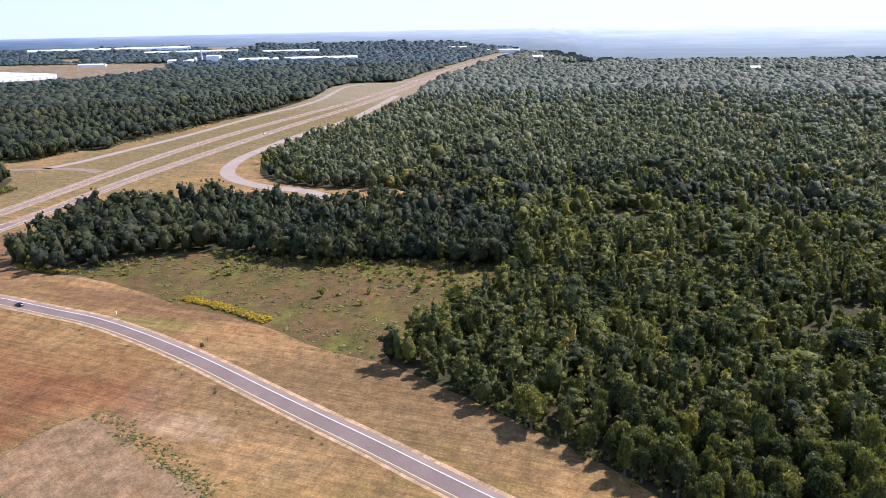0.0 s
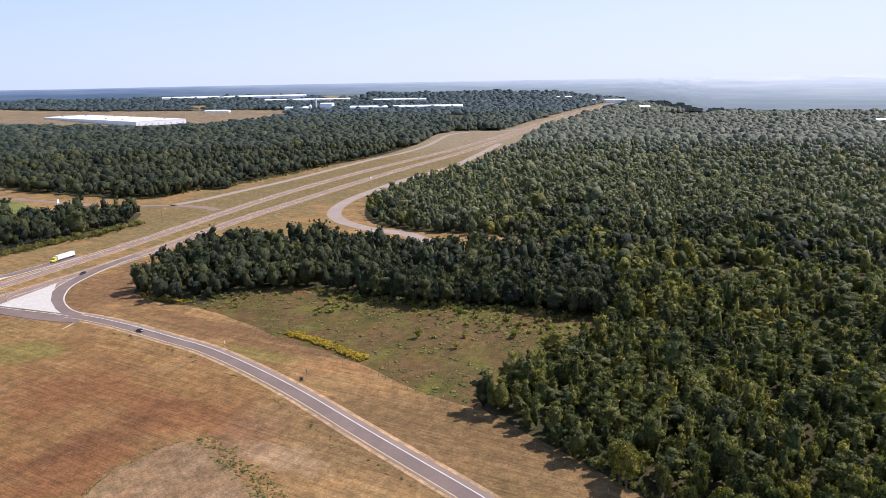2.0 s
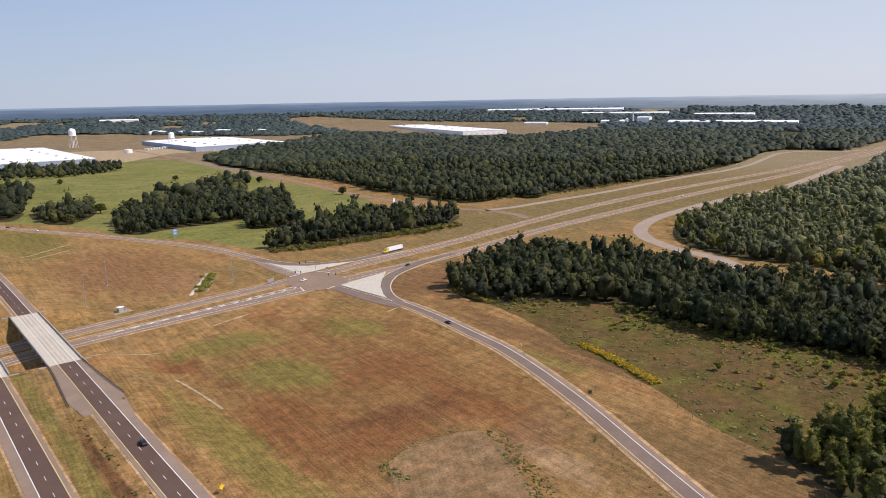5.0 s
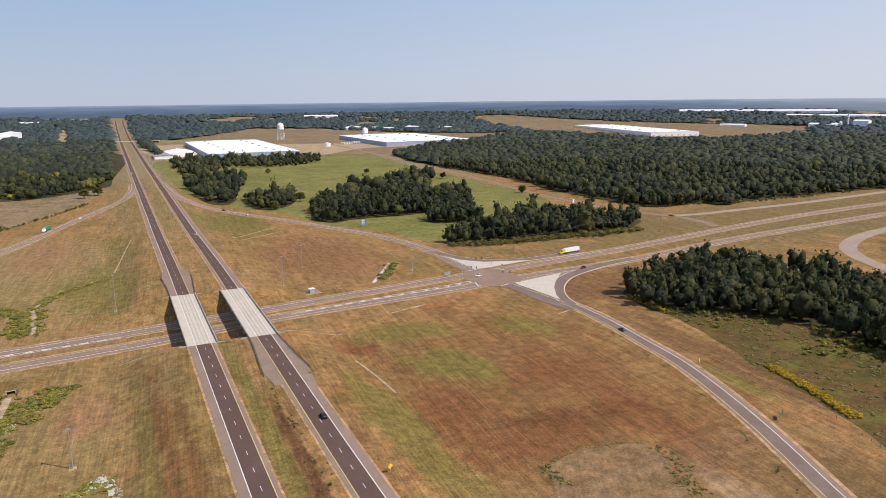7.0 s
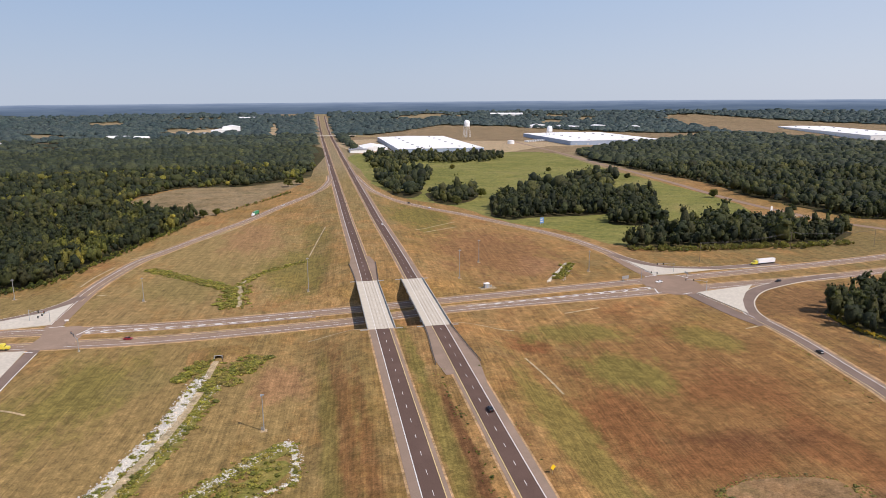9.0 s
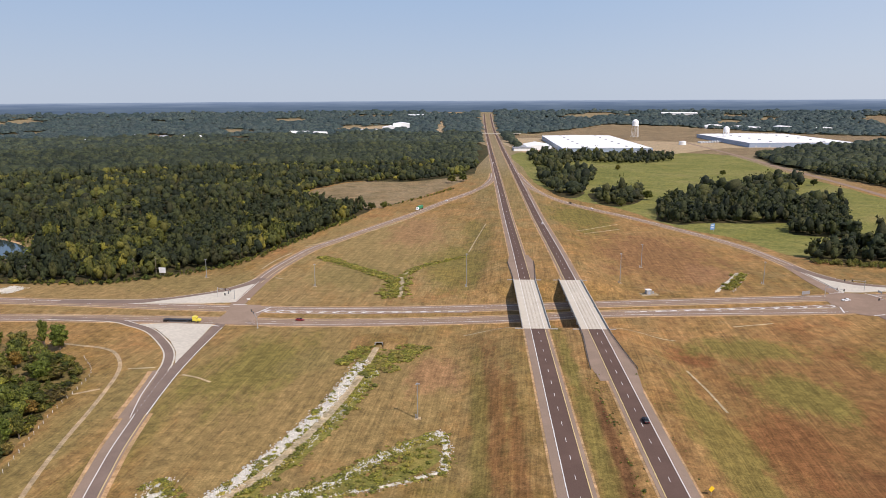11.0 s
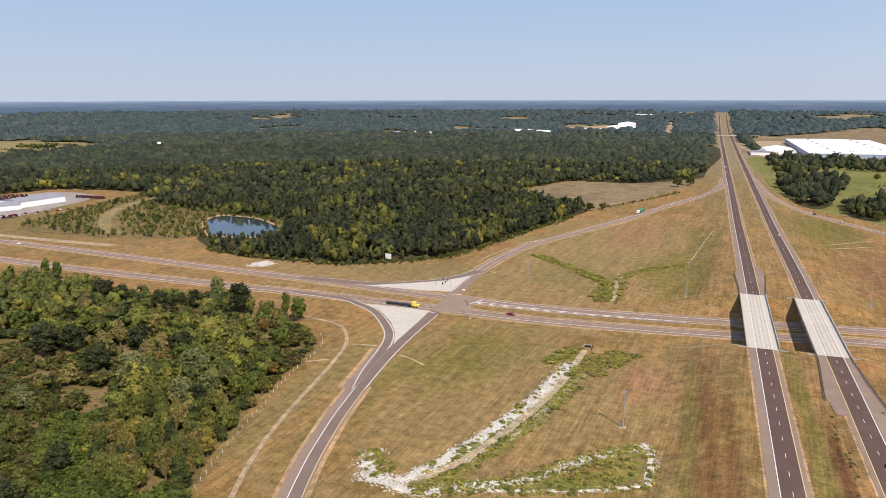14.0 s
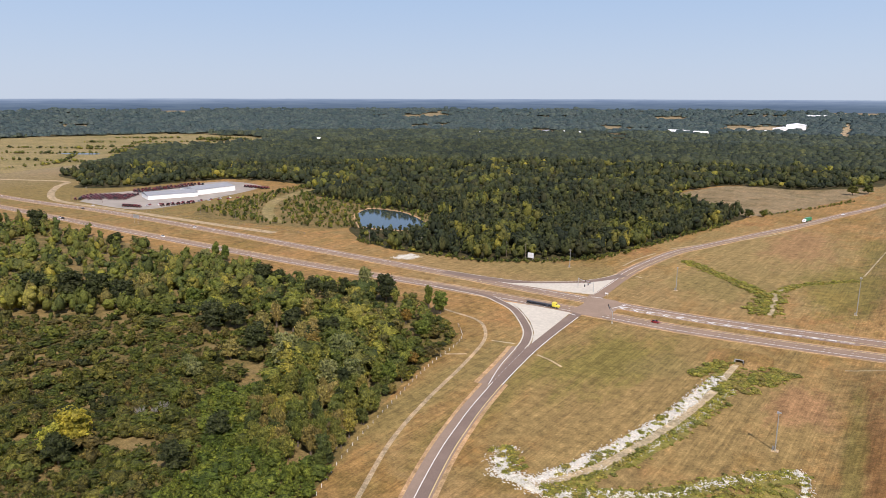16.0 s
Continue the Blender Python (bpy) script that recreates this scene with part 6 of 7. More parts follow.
road_sign(193, -164, 35, 1.3, 1.6, 1.7, M_WHITE, "small white and blue sign beside the ramp", 1)
road_sign(26.5, -200, 20, 1.5, 1.5, 1.4, M_SIGNYELLOW, "yellow diamond warning sign beside the highway", 0, True)
road_sign(181, -262, 40, 0.9, 0.9, 1.6, M_SIGNYELLOW, "small yellow diamond warning sign", 0, True)
road_sign(-265, 79, -10, 5.4, 4.0, 1.6, M_WHITE, "plain white billboard at the edge of the woods")
road_sign(-652, 12, 180, 9.0, 3.6, 5.0, M_STEEL, "large highway guide sign seen from its grey back")
road_sign(172, 252, 20, 4.6, 5.6, 2.0, M_SIGNBLUE, "blue roadside information sign", 2)
road_sign(206, 40, 90, 5.0, 1.4, 2.0, M_STEEL, "wide sign seen edge-on at the junction")
road_sign(160, 37, 200, 6.0, 2.2, 1.6, M_STEEL, "large sign with pale back at the junction")
road_sign(-183, 16, 0, 2.2, 0.9, 1.2, M_WHITE, "low red and white wrong-way sign", 1)


def hut(x, y):
    root = tagged(new("equipment_hut"), "small white equipment hut on a concrete pad", "hut")
    root.matrix_world = pose(x, y, float(land(x, y)), 0, 0, 10)
    part("pad", box(bmesh.new(), -5, -3.5, -0.3, 6, 3, 0.15, 0.04), M_GRAVEL, root)
    part("wall", box(bmesh.new(), -1.6, -1.4, 0.15, 1.6, 1.4, 2.9, 0.03), M_GREYCON, root)
    part("roof", box(bmesh.new(), -1.9, -1.7, 2.9, 1.9, 1.7, 3.15, 0.05), M_WHITE, root)
    d = part("door", box(bmesh.new(), -0.5, -1.46, 0.2, 0.5, -1.41, 2.25), M_BLUEGREY, root)
    part("door_handle", box(bmesh.new(), 0.32, -1.52, 1.1, 0.42, -1.47, 1.25), M_STEEL, d)
    part("cabinet", box(bmesh.new(), 2.4, -0.6, 0.15, 3.6, 0.4, 1.7, 0.04), M_STEEL, root)


hut(64.5, 40)


def culvert(x, y, turn):
    root = tagged(new("box_culvert"), "concrete box culvert, its mouth blacked out by an added plate", "culvert")
    root.matrix_world = pose(x, y, 0, 0, 0, turn)
    bm = bmesh.new()
    box(bm, -2.0, -0.3, -0.2, -1.6, 5, 1.3)
    box(bm, 1.6, -0.3, -0.2, 2.0, 5, 1.3)
    box(bm, -2.0, -0.3, 1.3, 2.0, 5, 1.55)
    part("barrel", bm, M_GREYCON, root)
    # added black plate closes the barrel and stands for the shade inside
    part("end_wall", box(bmesh.new(), -1.6, 4.7, -0.2, 1.6, 5, 1.3), M_BLACK, root)
    for s in (-1, 1):
        bm = box(bmesh.new(), -0.15, -3.0, -0.2, 0.15, 0, 0.7)
        bmesh.ops.transform(bm, matrix=Matrix.Translation((s * 1.9, -0.3, 0)) @ Matrix.Rotation(radians(s * 28), 4, "Z"), verts=bm.verts)
        part("wing_wall", bm, M_GREYCON, root)
    xs = np.array([-15, -12, -9, -7, -5, -3.5, -2.5, -2.05, 2.05, 2.5, 3.5, 5, 7, 9, 12, 15.0])
    ys = np.array([-8, -6, -4.5, -3, -2, -1, -0.2, 0.0, 2, 5, 7, 9, 12, 15, 18.0])
    X, Y = np.meshgrid(xs, ys)
    H = 1.68 * (1 - ease(3.0, 14, np.abs(X))) * (1 - ease(6, 17, Y)) * np.where(Y < -0.1, np.where(np.abs(X) < 2.2, 0, ease(-8, 0, Y)), 1) - 0.02
    k = np.arange(X.size).reshape(X.shape)
    f = np.stack([k[:-1, :-1], k[:-1, 1:], k[1:, 1:], k[1:, :-1]], -1).reshape(-1, 4)
    f = [q for q in f if not (abs(X.ravel()[q].mean()) < 2 and Y.ravel()[q].mean() < 0)]
    ob = new("earth_cover", mesh_of("earth_cover", np.stack([X, Y, H], -1).reshape(-1, 3), f, M_DRY, True))
    ob.parent = root


culvert(-92.5, -58, 4)

# ---- fences ----
M_POST = plain("white_fence_post", (0.72, 0.72, 0.70), 0.7)
M_DARKPOST = plain("weathered_fence_post", (0.26, 0.22, 0.18), 0.9, vary=0.25)


def fence(pts, gap, mat, label, group, r=0.07):
    s = spline(pts, gap)
    root = tagged(new("fence"), label, "fence", group)
    me = bpy.data.meshes.new("post")
    bm = tube(bmesh.new(), (0, 0, -0.3), (0, 0, 1.35), r, n=6)
    bm.to_mesh(me)
    bm.free()
    me.materials.append(mat)
    z = land(s[:, 0], s[:, 1])
    for q, h in zip(s, z):
        o = new("post", me)
        o.parent = root
        o.location = (q[0], q[1], float(h))
    for up in (0.45, 0.8, 1.15):
        bm = bmesh.new()
        for a, b2, za, zb in zip(s, s[1:], z, z[1:]):
            tube(bm, (a[0], a[1], za + up), (b2[0], b2[1], zb + up), 0.012, n=3)
        part("wire", bm, M_WIRE, root)


fence([(-150, -320), (-181, -250), (-191.5, -222), (-203, -178), (-212, -138), (-217.5, -102), (-232, -81)], 4.6, M_POST, "wire fence on white posts along the young woods", "fences", 0.08)
fence([(236, -52), (229, -86), (226, -118), (209, -186), (196, -237), (181, -277), (176, -300), (154, -340), (130, -378), (96, -430)], 4.6, M_DARKPOST, "sagging wire fence on weathered posts", "fences", 0.09)
fence([(-480, 62), (-560, 62), (-650, 60), (-740, 60)], 7.0, M_DARKPOST, "wire fence beside the service road", "fences", 0.1)

# ---- vehicles ----
M_TYRE, M_GLASS = plain("tyre_rubber", (0.02, 0.02, 0.02), 0.8), plain("dark_window_glass", (0.02, 0.025, 0.03), 0.08, 0.6)
M_CHROME = plain("bright_metal", (0.6, 0.6, 0.6), 0.25, 0.5, 0.9)


def paint(name, c):
    return plain(name, c, 0.3, 0.5, vary=0.04, scale=0.5)


P_WHITE, P_BLACK, P_RED, P_YELLOW, P_GREEN, P_SILVER, P_BLUE = (paint("white_paint", (0.78, 0.78, 0.77)), paint("black_paint", (0.015, 0.015, 0.017)), paint("dark_red_paint", (0.20, 0.012, 0.016)),
                                                               paint("yellow_paint", (0.65, 0.55, 0.06)), paint("green_paint", (0.02, 0.22, 0.09)), paint("silver_paint", (0.45, 0.46, 0.47)), paint("blue_paint", (0.05, 0.09, 0.2)))


def wheels(root, spots, r=0.34, w=0.24):
    for x, y in spots:
        t = part("wheel", tube(bmesh.new(), (x - w / 2, y, r), (x + w / 2, y, r), r, n=14), M_TYRE, root)
        part("rim", tube(bmesh.new(), (x - w / 2 - 0.01, y, r), (x + w / 2 + 0.01, y, r), r * 0.55, n=10), M_CHROME, t)


def loft(rows):
    """A closed body through cross sections: (y, half width, bottom, top)."""
    bm = bmesh.new()
    rings = []
    for y, w, z0, z1 in rows:
        c = min(0.12, (z1 - z0) * 0.25)
        rings.append([bm.verts.new(p) for p in ((-w, y, z0), (w, y, z0), (w, y, z1 - c), (w - c, y, z1), (-w + c, y, z1), (-w, y, z1 - c))])
    for a, b2 in zip(rings, rings[1:]):
        for k in range(6):
            bm.faces.new((a[k], a[(k + 1) % 6], b2[(k + 1) % 6], b2[k]))
    bm.faces.new(rings[0][::-1])
    bm.faces.new(rings[-1])
    bmesh.ops.recalc_face_normals(bm, faces=bm.faces)
    return bm


def car(x, y, turn, body, label, tall=1.0, lift=0.2):
    """Its nose points along its own +y."""
    root = tagged(new("car"), label, "car")
    z = float(max(land(x, y), road_height(y) if abs(x) < 22 else 0)) + lift
    root.matrix_world = pose(x, y, z, 0, 0, turn)
    part("body", loft([(-2.35, 0.78, 0.45, 0.85 * tall), (-2.2, 0.9, 0.3, 1.0 * tall), (-1.0, 0.92, 0.28, 1.0 * tall), (0.9, 0.92, 0.28, 0.98 * tall), (1.9, 0.88, 0.3, 0.84), (2.35, 0.72, 0.42, 0.7)]), body, root)
    part("cabin", loft([(-2.0, 0.72, 0.98 * tall, 1.05 * tall), (-1.5, 0.74, 0.98 * tall, 1.46 * tall), (0.2, 0.74, 0.98 * tall, 1.48 * tall), (1.05, 0.72, 0.96 * tall, 1.02 * tall)]), M_GLASS, root, "dark tinted windows")
    part("roof", box(bmesh.new(), -0.66, -1.45, 1.44 * tall, 0.66, 0.2, 1.5 * tall, 0.03), body, root)
    for s in (-0.6, 0.6):
        part("headlight", box(bmesh.new(), s - 0.18, 2.22, 0.58, s + 0.18, 2.33, 0.72), M_CHROME, root)
        part("tail_light", box(bmesh.new(), s - 0.18, -2.4, 0.7, s + 0.18, -2.34, 0.84), M_REDLENS, root)
    wheels(root, [(sx * 0.82, sy) for sx in (-1, 1) for sy in (-1.45, 1.42)])
    return root


def semi(x, y, turn, cab, trailer, label, flat=False, length=15.5):
    root = tagged(new("semi_truck"), label, "truck")
    root.matrix_world = pose(x, y, float(land(x, y)) + 0.2, 0, 0, turn)
    part("cab", loft([(-1.6, 1.2, 0.9, 3.3), (-0.2, 1.22, 0.8, 3.4), (0.6, 1.22, 0.7, 3.2), (0.95, 1.15, 0.7, 2.0), (2.5, 1.05, 0.7, 1.85), (2.8, 0.95, 0.7, 1.6)]), cab, root)
    part("windscreen", loft([(0.62, 1.05, 2.1, 3.0), (0.94, 1.02, 2.02, 2.1)]), M_GLASS, root, "dark windscreen")
    part("chassis", box(bmesh.new(), -0.5, -length - 1.2, 0.75, 0.5, 1.8, 1.0), M_BLACK, root)
    if flat:
        part("trailer_deck", box(bmesh.new(), -1.25, -length - 1.6, 1.15, 1.25, -2.0, 1.4, 0.03), M_BLACK, root, "empty dark flatbed deck")
    else:
        part("trailer", box(bmesh.new(), -1.28, -length - 1.8, 1.15, 1.28, -2.0, 4.05, 0.05), trailer, root)
        part("rear_door", box(bmesh.new(), -1.2, -length - 1.86, 1.25, 1.2, -length - 1.81, 3.95), M_SILVERM, root)
    for s in (-1, 1):
        part("exhaust", tube(bmesh.new(), (s * 1.1, -1.75, 1.0), (s * 1.1, -1.75, 3.9), 0.07, n=8), M_CHROME, root)
    wheels(root, [(sx * 1.02, sy) for sx in (-1, 1) for sy in (1.6, -2.6, -3.8, -length + 0.2, -length - 1.0)], 0.5, 0.4)
    return root


M_SILVERM = plain("silver_door", (0.55, 0.55, 0.55), 0.4, 0.5, 0.3)


def heading(line, x, y):
    """The turn of a vehicle that drives along a line, near a place."""
    s = spline(line, 4)
    i = int(np.argmin(np.hypot(s[:, 0] - x, s[:, 1] - y)))
    i = min(max(i, 1), len(s) - 2)
    d = s[i + 1] - s[i - 1]
    return math.degrees(math.atan2(-d[0], d[1]))


semi(272, 60.5, heading(A_LINE, 280, 50) + 180, P_YELLOW, P_WHITE, "tractor with yellow cab pulling a long white trailer")
semi(-199.5, -25, heading(B_LINE, -205, -21), P_YELLOW, P_WHITE, "yellow-cab truck with an empty flatbed trailer, waiting at the junction", True, 17)
semi(-109, 371, heading(NW_LINE, -109, 371) + 180, P_WHITE, P_GREEN, "white cab truck with a green trailer on the ramp", False, 12)
car(193, -109, heading(SE_LINE, 193, -109) + 180, P_BLACK, "black car driving on the ramp")
car(18.2, -152.7, 0, P_BLACK, "black pickup on the highway", 1.15, 0.25)
car(180, 28.5, heading(A_LINE, 180, 34) + 180, P_WHITE, "white car waiting at the junction")
car(-142, -20.8, heading(B_LINE, -165, -21), P_RED, "dark red car crossing the junction")
car(258, 14, heading(SE_TURN, 258, 11), P_BLACK, "dark car in the turning lane")
car(709, 66, heading(B_LINE, 709, 66), P_WHITE, "white van on the crossing road", 1.3)
car(-735, -13, heading(B_LINE, -735, -13), P_BLACK, "dark pickup on the crossing road", 1.15)
car(-742, -12, heading(B_LINE, -735, -13), P_SILVER, "silver car on the crossing road")
car(-572, -17, heading(B_LINE, -572, -17), P_WHITE, "white pickup on the crossing road", 1.15)
car(-585, 26, heading(A_LINE, -585, 26) + 180, P_WHITE, "white car on the crossing road")
car(-778, 33, heading(A_LINE, -778, 33) + 180, P_BLACK, "dark car on the crossing road")
car(-788, 51, 90, P_WHITE, "white car on the gravel service road")
car(-80, 440, heading(NW_LINE, -80, 440) + 180, P_WHITE, "white car on the ramp")
car(65, 423, heading(NE_LINE, 65, 423), P_BLACK, "dark car on the ramp")
car(83, 382, heading(NE_LINE, 83, 382), P_WHITE, "white car on the ramp")
car(18.2, 265, 0, P_WHITE, "white car on the highway")
car(-14.2, 920, 180, P_WHITE, "white van on the highway", 1.4)
car(-10.6, 1150, 180, P_BLUE, "blue truck on the highway", 1.6)

# ---- industry and buildings ----
M_LOT = plain("worn_concrete", (0.31, 0.275, 0.235), 0.9, 0.2, vary=0.2, scale=0.05)
M_ROOFGREY, M_TANK, M_DOOR = plain("grey_metal_roof", (0.26, 0.27, 0.285), 0.8, 0.2, 0.0, 0.08, 0.2), plain("white_tank_paint", (0.80, 0.80, 0.78), 0.4, 0.4, vary=0.05), plain("dock_door", (0.45, 0.46, 0.48), 0.6)


def warehouse(x0, y0, x1, y1, h, label, wall=None, turn=0.0, doors=8, skylights=6, roof=None, base=None):
    root = tagged(new("warehouse"), label, "warehouse")
    cx, cy = (x0 + x1) / 2, (y0 + y1) / 2
    w, l = abs(x1 - x0) / 2, abs(y1 - y0) / 2
    root.matrix_world = pose(cx, cy, float(land(cx, cy)) if base is None else base, 0, 0, turn)
    part("wall", box(bmesh.new(), -w, -l, -2, w, l, h), wall or M_WHITE, root)
    bm = bmesh.new()
    vs = [bm.verts.new(p) for p in ((-w - 0.4, -l - 0.4, h), (w + 0.4, -l - 0.4, h), (w + 0.4, l + 0.4, h), (-w - 0.4, l + 0.4, h), (0, -l - 0.4, h + 1.6), (0, l + 0.4, h + 1.6))]
    for q in ((0, 1, 4), (1, 2, 5, 4), (2, 3, 5), (3, 0, 4, 5), (3, 2, 1, 0)):
        bm.faces.new([vs[i] for i in q])
    part("roof", bm, roof or M_WHITE, root, "pale metal roof")
    for k in range(doors):
        y = -l + (k + 0.5) * 2 * l / doors
        part("dock_door", box(bmesh.new(), -w - 0.15, y - 2.2, 0.2, -w + 0.1, y + 2.2, 4.6), M_DOOR, root)
        x = -w + (k + 0.5) * 2 * w / doors
        part("dock_door", box(bmesh.new(), x - 2.2, -l - 0.15, 0.2, x + 2.2, -l + 0.1, 4.6), M_DOOR, root)
    for k in range(skylights):
        y = -l + (k + 0.5) * 2 * l / skylights
        for s in (-0.5, 0.5):
            part("roof_vent", box(bmesh.new(), s * w - 2.5, y - 3, h + 0.3, s * w + 2.5, y + 3, h + 2.2, 0.1), M_ROOFGREY, root)
    return root


def water_tower(x, y, h, r):
    root = tagged(new("water_tower"), "white elevated water tower on steel legs", "water tower", "water towers")
    root.location = (x, y, float(land(x, y)))
    bm = bmesh.new()
    bmesh.ops.create_uvsphere(bm, u_segments=20, v_segments=12, radius=r, matrix=Matrix.Translation((0, 0, h - r)) @ Matrix.Diagonal((1, 1, 0.95, 1)))
    tube(bm, (0, 0, h - 2.1 * r), (0, 0, h - r), r, r, 20)
    part("tank", bm, M_TANK, root)
    for k in range(6):
        a = k * 1.047
        part("leg", tube(bmesh.new(), (math.cos(a) * r * 1.25, math.sin(a) * r * 1.25, -1), (math.cos(a) * r * 0.95, math.sin(a) * r * 0.95, h - 2 * r), 0.5, 0.4, 8), M_TANK, root)
    part("riser", tube(bmesh.new(), (0, 0, -1), (0, 0, h - 2 * r), 0.9, n=10), M_TANK, root)
    part("catwalk", tube(bmesh.new(), (0, 0, h - 2.15 * r), (0, 0, h - 2.05 * r), r * 1.12, n=20), M_TANK, root)


def shed(x, y, w, l, h, turn, label, wall, roof, category="shed"):
    root = tagged(new("industrial_shed"), label, category)
    root.matrix_world = pose(x, y, float(land(x, y)), 0, 0, turn)
    part("wall", box(bmesh.new(), -w / 2, -l / 2, -2, w / 2, l / 2, h), wall, root)
    bm = bmesh.new()
    vs = [bm.verts.new(p) for p in ((-w / 2 - 0.4, -l / 2 - 0.4, h), (w / 2 + 0.4, -l / 2 - 0.4, h), (w / 2 + 0.4, l / 2 + 0.4, h), (-w / 2 - 0.4, l / 2 + 0.4, h), (0, -l / 2 - 0.4, h + w * 0.085), (0, l / 2 + 0.4, h + w * 0.085))]
    for q in ((0, 1, 4), (1, 2, 5, 4), (2, 3, 5), (3, 0, 4, 5), (3, 2, 1, 0)):
        bm.faces.new([vs[i] for i in q])
    part("roof", bm, roof, root)
    return root


warehouse(143, 1165, 337, 1680, 11, "huge white flat-roofed warehouse behind a belt of trees", M_BLUEGREY)
warehouse(606, 1335, 858, 1750, 11, "huge white flat-roofed warehouse beside the side road", M_BLUEGREY)
warehouse(1518, 1263, 1678, 1887, 12, "long white warehouse beyond the woods", M_WHITE, -14)
patch("yard", [(60, 1140), (140, 1120), (350, 1130), (520, 1300), (600, 1320), (880, 1320), (900, 1780), (600, 1800), (60, 1720)], 0.10, M_GRAVEL, "pale gravel yard round the warehouses", "yard")
shed(100, 1330, 60, 120, 7, 0, "white low shed beside the warehouse", M_WHITE, M_WHITE)
shed(60, 1270, 40, 80, 6, 0, "grey low shed beside the warehouse", M_WHITE, M_ROOFGREY)
water_tower(432, 1783, 54, 9.5)
water_tower(640, 1600, 40, 8)
root = tagged(new("storage_tank"), "squat white storage tank in the yard", "tank")
root.location = (475, 1430, 0)
part("shell", tube(bmesh.new(), (0, 0, -0.5), (0, 0, 9), 9, n=24), M_TANK, root)
part("lid", tube(bmesh.new(), (0, 0, 9), (0, 0, 10.4), 9.1, 1.0, 24), M_TANK, root)
for k in range(9):
    shed(540 + 9 * k, 1500 + 6 * k, 3, 15, 4, 20, "white parked semi trailer in the yard", M_WHITE, M_WHITE, "trailer")
for x, y, w, l, h in ((900, 2150, 60, 120, 8), (1010, 2120, 40, 50, 12), (1120, 2060, 50, 40, 9), (820, 2260, 90, 40, 6)):
    shed(x, y, w, l, h, 15, "white industrial building in the distance", M_WHITE, M_WHITE, "industrial building")

# the plant with its stack
shed(2262, 1185, 40, 46, 26, 20, "tall white process building of a plant", M_WHITE, M_WHITE, "industrial building")
shed(2215, 1290, 50, 90, 12, 22, "white hall of a plant", M_WHITE, M_WHITE, "industrial building")
shed(2372, 900, 60, 430, 13, 20, "very long white factory hall", M_WHITE, M_WHITE, "industrial building")
root = tagged(new("plant_stack"), "slender white stack of a plant", "stack")
root.location = (2242, 1222, 0)
part("shaft", tube(bmesh.new(), (0, 0, -1), (0, 0, 54), 3.2, 2.4, 14), M_TANK, root)
part("cap", tube(bmesh.new(), (0, 0, 54), (0, 0, 56), 3.0, n=14), M_STEEL, root)
for k in range(3):
    root = tagged(new("silo"), "white storage silo beside the plant", "silo", "silos of the plant")
    root.location = (2236 - 6 * k, 1245 + 14 * k, 0)
    part("shell", tube(bmesh.new(), (0, 0, -1), (0, 0, 26 - 5 * k), 5.5, n=16), M_TANK, root)
    part("cone", tube(bmesh.new(), (0, 0, 26 - 5 * k), (0, 0, 30 - 5 * k), 5.6, 1, 16), M_TANK, root)
for x, y, w, l, h, t in ((2500, 1860, 60, 660, 13, 33.6), (2560, 1490, 50, 370, 12, 26), (2700, 1107, 50, 230, 12, 21), (3020, 270, 40, 140, 12, 0), (3060, 515, 40, 140, 8, 12), (2035, 1525, 30, 90, 8, 27), (850, 2830, 50, 150, 10, 70), (-330, 2900, 30, 90, 8, 80)):
    shed(x, y, w, l, h, t, "long white distribution warehouse far off", M_WHITE, M_WHITE, "warehouse")
# plant to the north-west
patch("yard", [(-540, 2100), (-300, 2180), (-300, 2450), (-460, 2440), (-560, 2280)], 0.12, M_GRAVEL, "bare tan yard round the plant", "yard")
for x, y, w, l, h in ((-360, 2200, 60, 60, 14), (-325, 2235, 60, 70, 24), (-450, 2110, 60, 30, 7), (-400, 2100, 50, 30, 8)):
    shed(x, y, w, l, h, 5, "white block of a plant in a clearing", M_WHITE, M_WHITE, "industrial building")
patch("bare_field", [(-640, 1780), (-560, 1850), (-200, 1900), (-160, 1800), (-350, 1740)], 0.12, M_FIELD, "tan field in the woods", "field")
ribbon("dirt_track", spline([(-168, 1900), (-176, 2100), (-192, 2350), (-196, 2650)], 20), -14, 14, 0.14, M_GRAVEL, "bare cut through the woods", "track")

# far overpass
root = tagged(new("far_overpass"), "pale concrete overpass across the far highway", "bridge")
part("deck", box(bmesh.new(), -95, 1900, 5.2, 95, 1911, 6.4), M_CONCRETE, root)
for x in (-60, -30, 0, 30, 60):
    part("pier", box(bmesh.new(), x - 0.8, 1902, -0.5, x + 0.8, 1909, 5.2), M_GREYCON, root)
for s in (-1, 1):
    bm = bmesh.new()
    vs = [bm.verts.new(p) for p in ((s * 90, 1896, 0), (s * 90, 1915, 0), (s * 90, 1911, 5.8), (s * 90, 1900, 5.8), (s * 230, 1896, -0.2), (s * 230, 1915, -0.2))]
    for q in ((0, 1, 2, 3), (3, 2, 5, 4), (0, 3, 4), (1, 5, 2)):
        bm.faces.new([vs[i] for i in q])
    part("bank", bm, M_DRY, root)

# dealership
patch("yard", LOT, 0.14, M_LOT, "pale concrete dealership yard", "yard", 0.5)
shed(-781, 146, 34, 58, 5.0, -23.6, "long white dealership building with grey metal roof", M_WHITE, M_ROOFGREY, "showroom")
shed(-778, 201, 36, 56, 6.5, -4, "taller white workshop with grey metal roof", M_WHITE, M_ROOFGREY, "workshop")
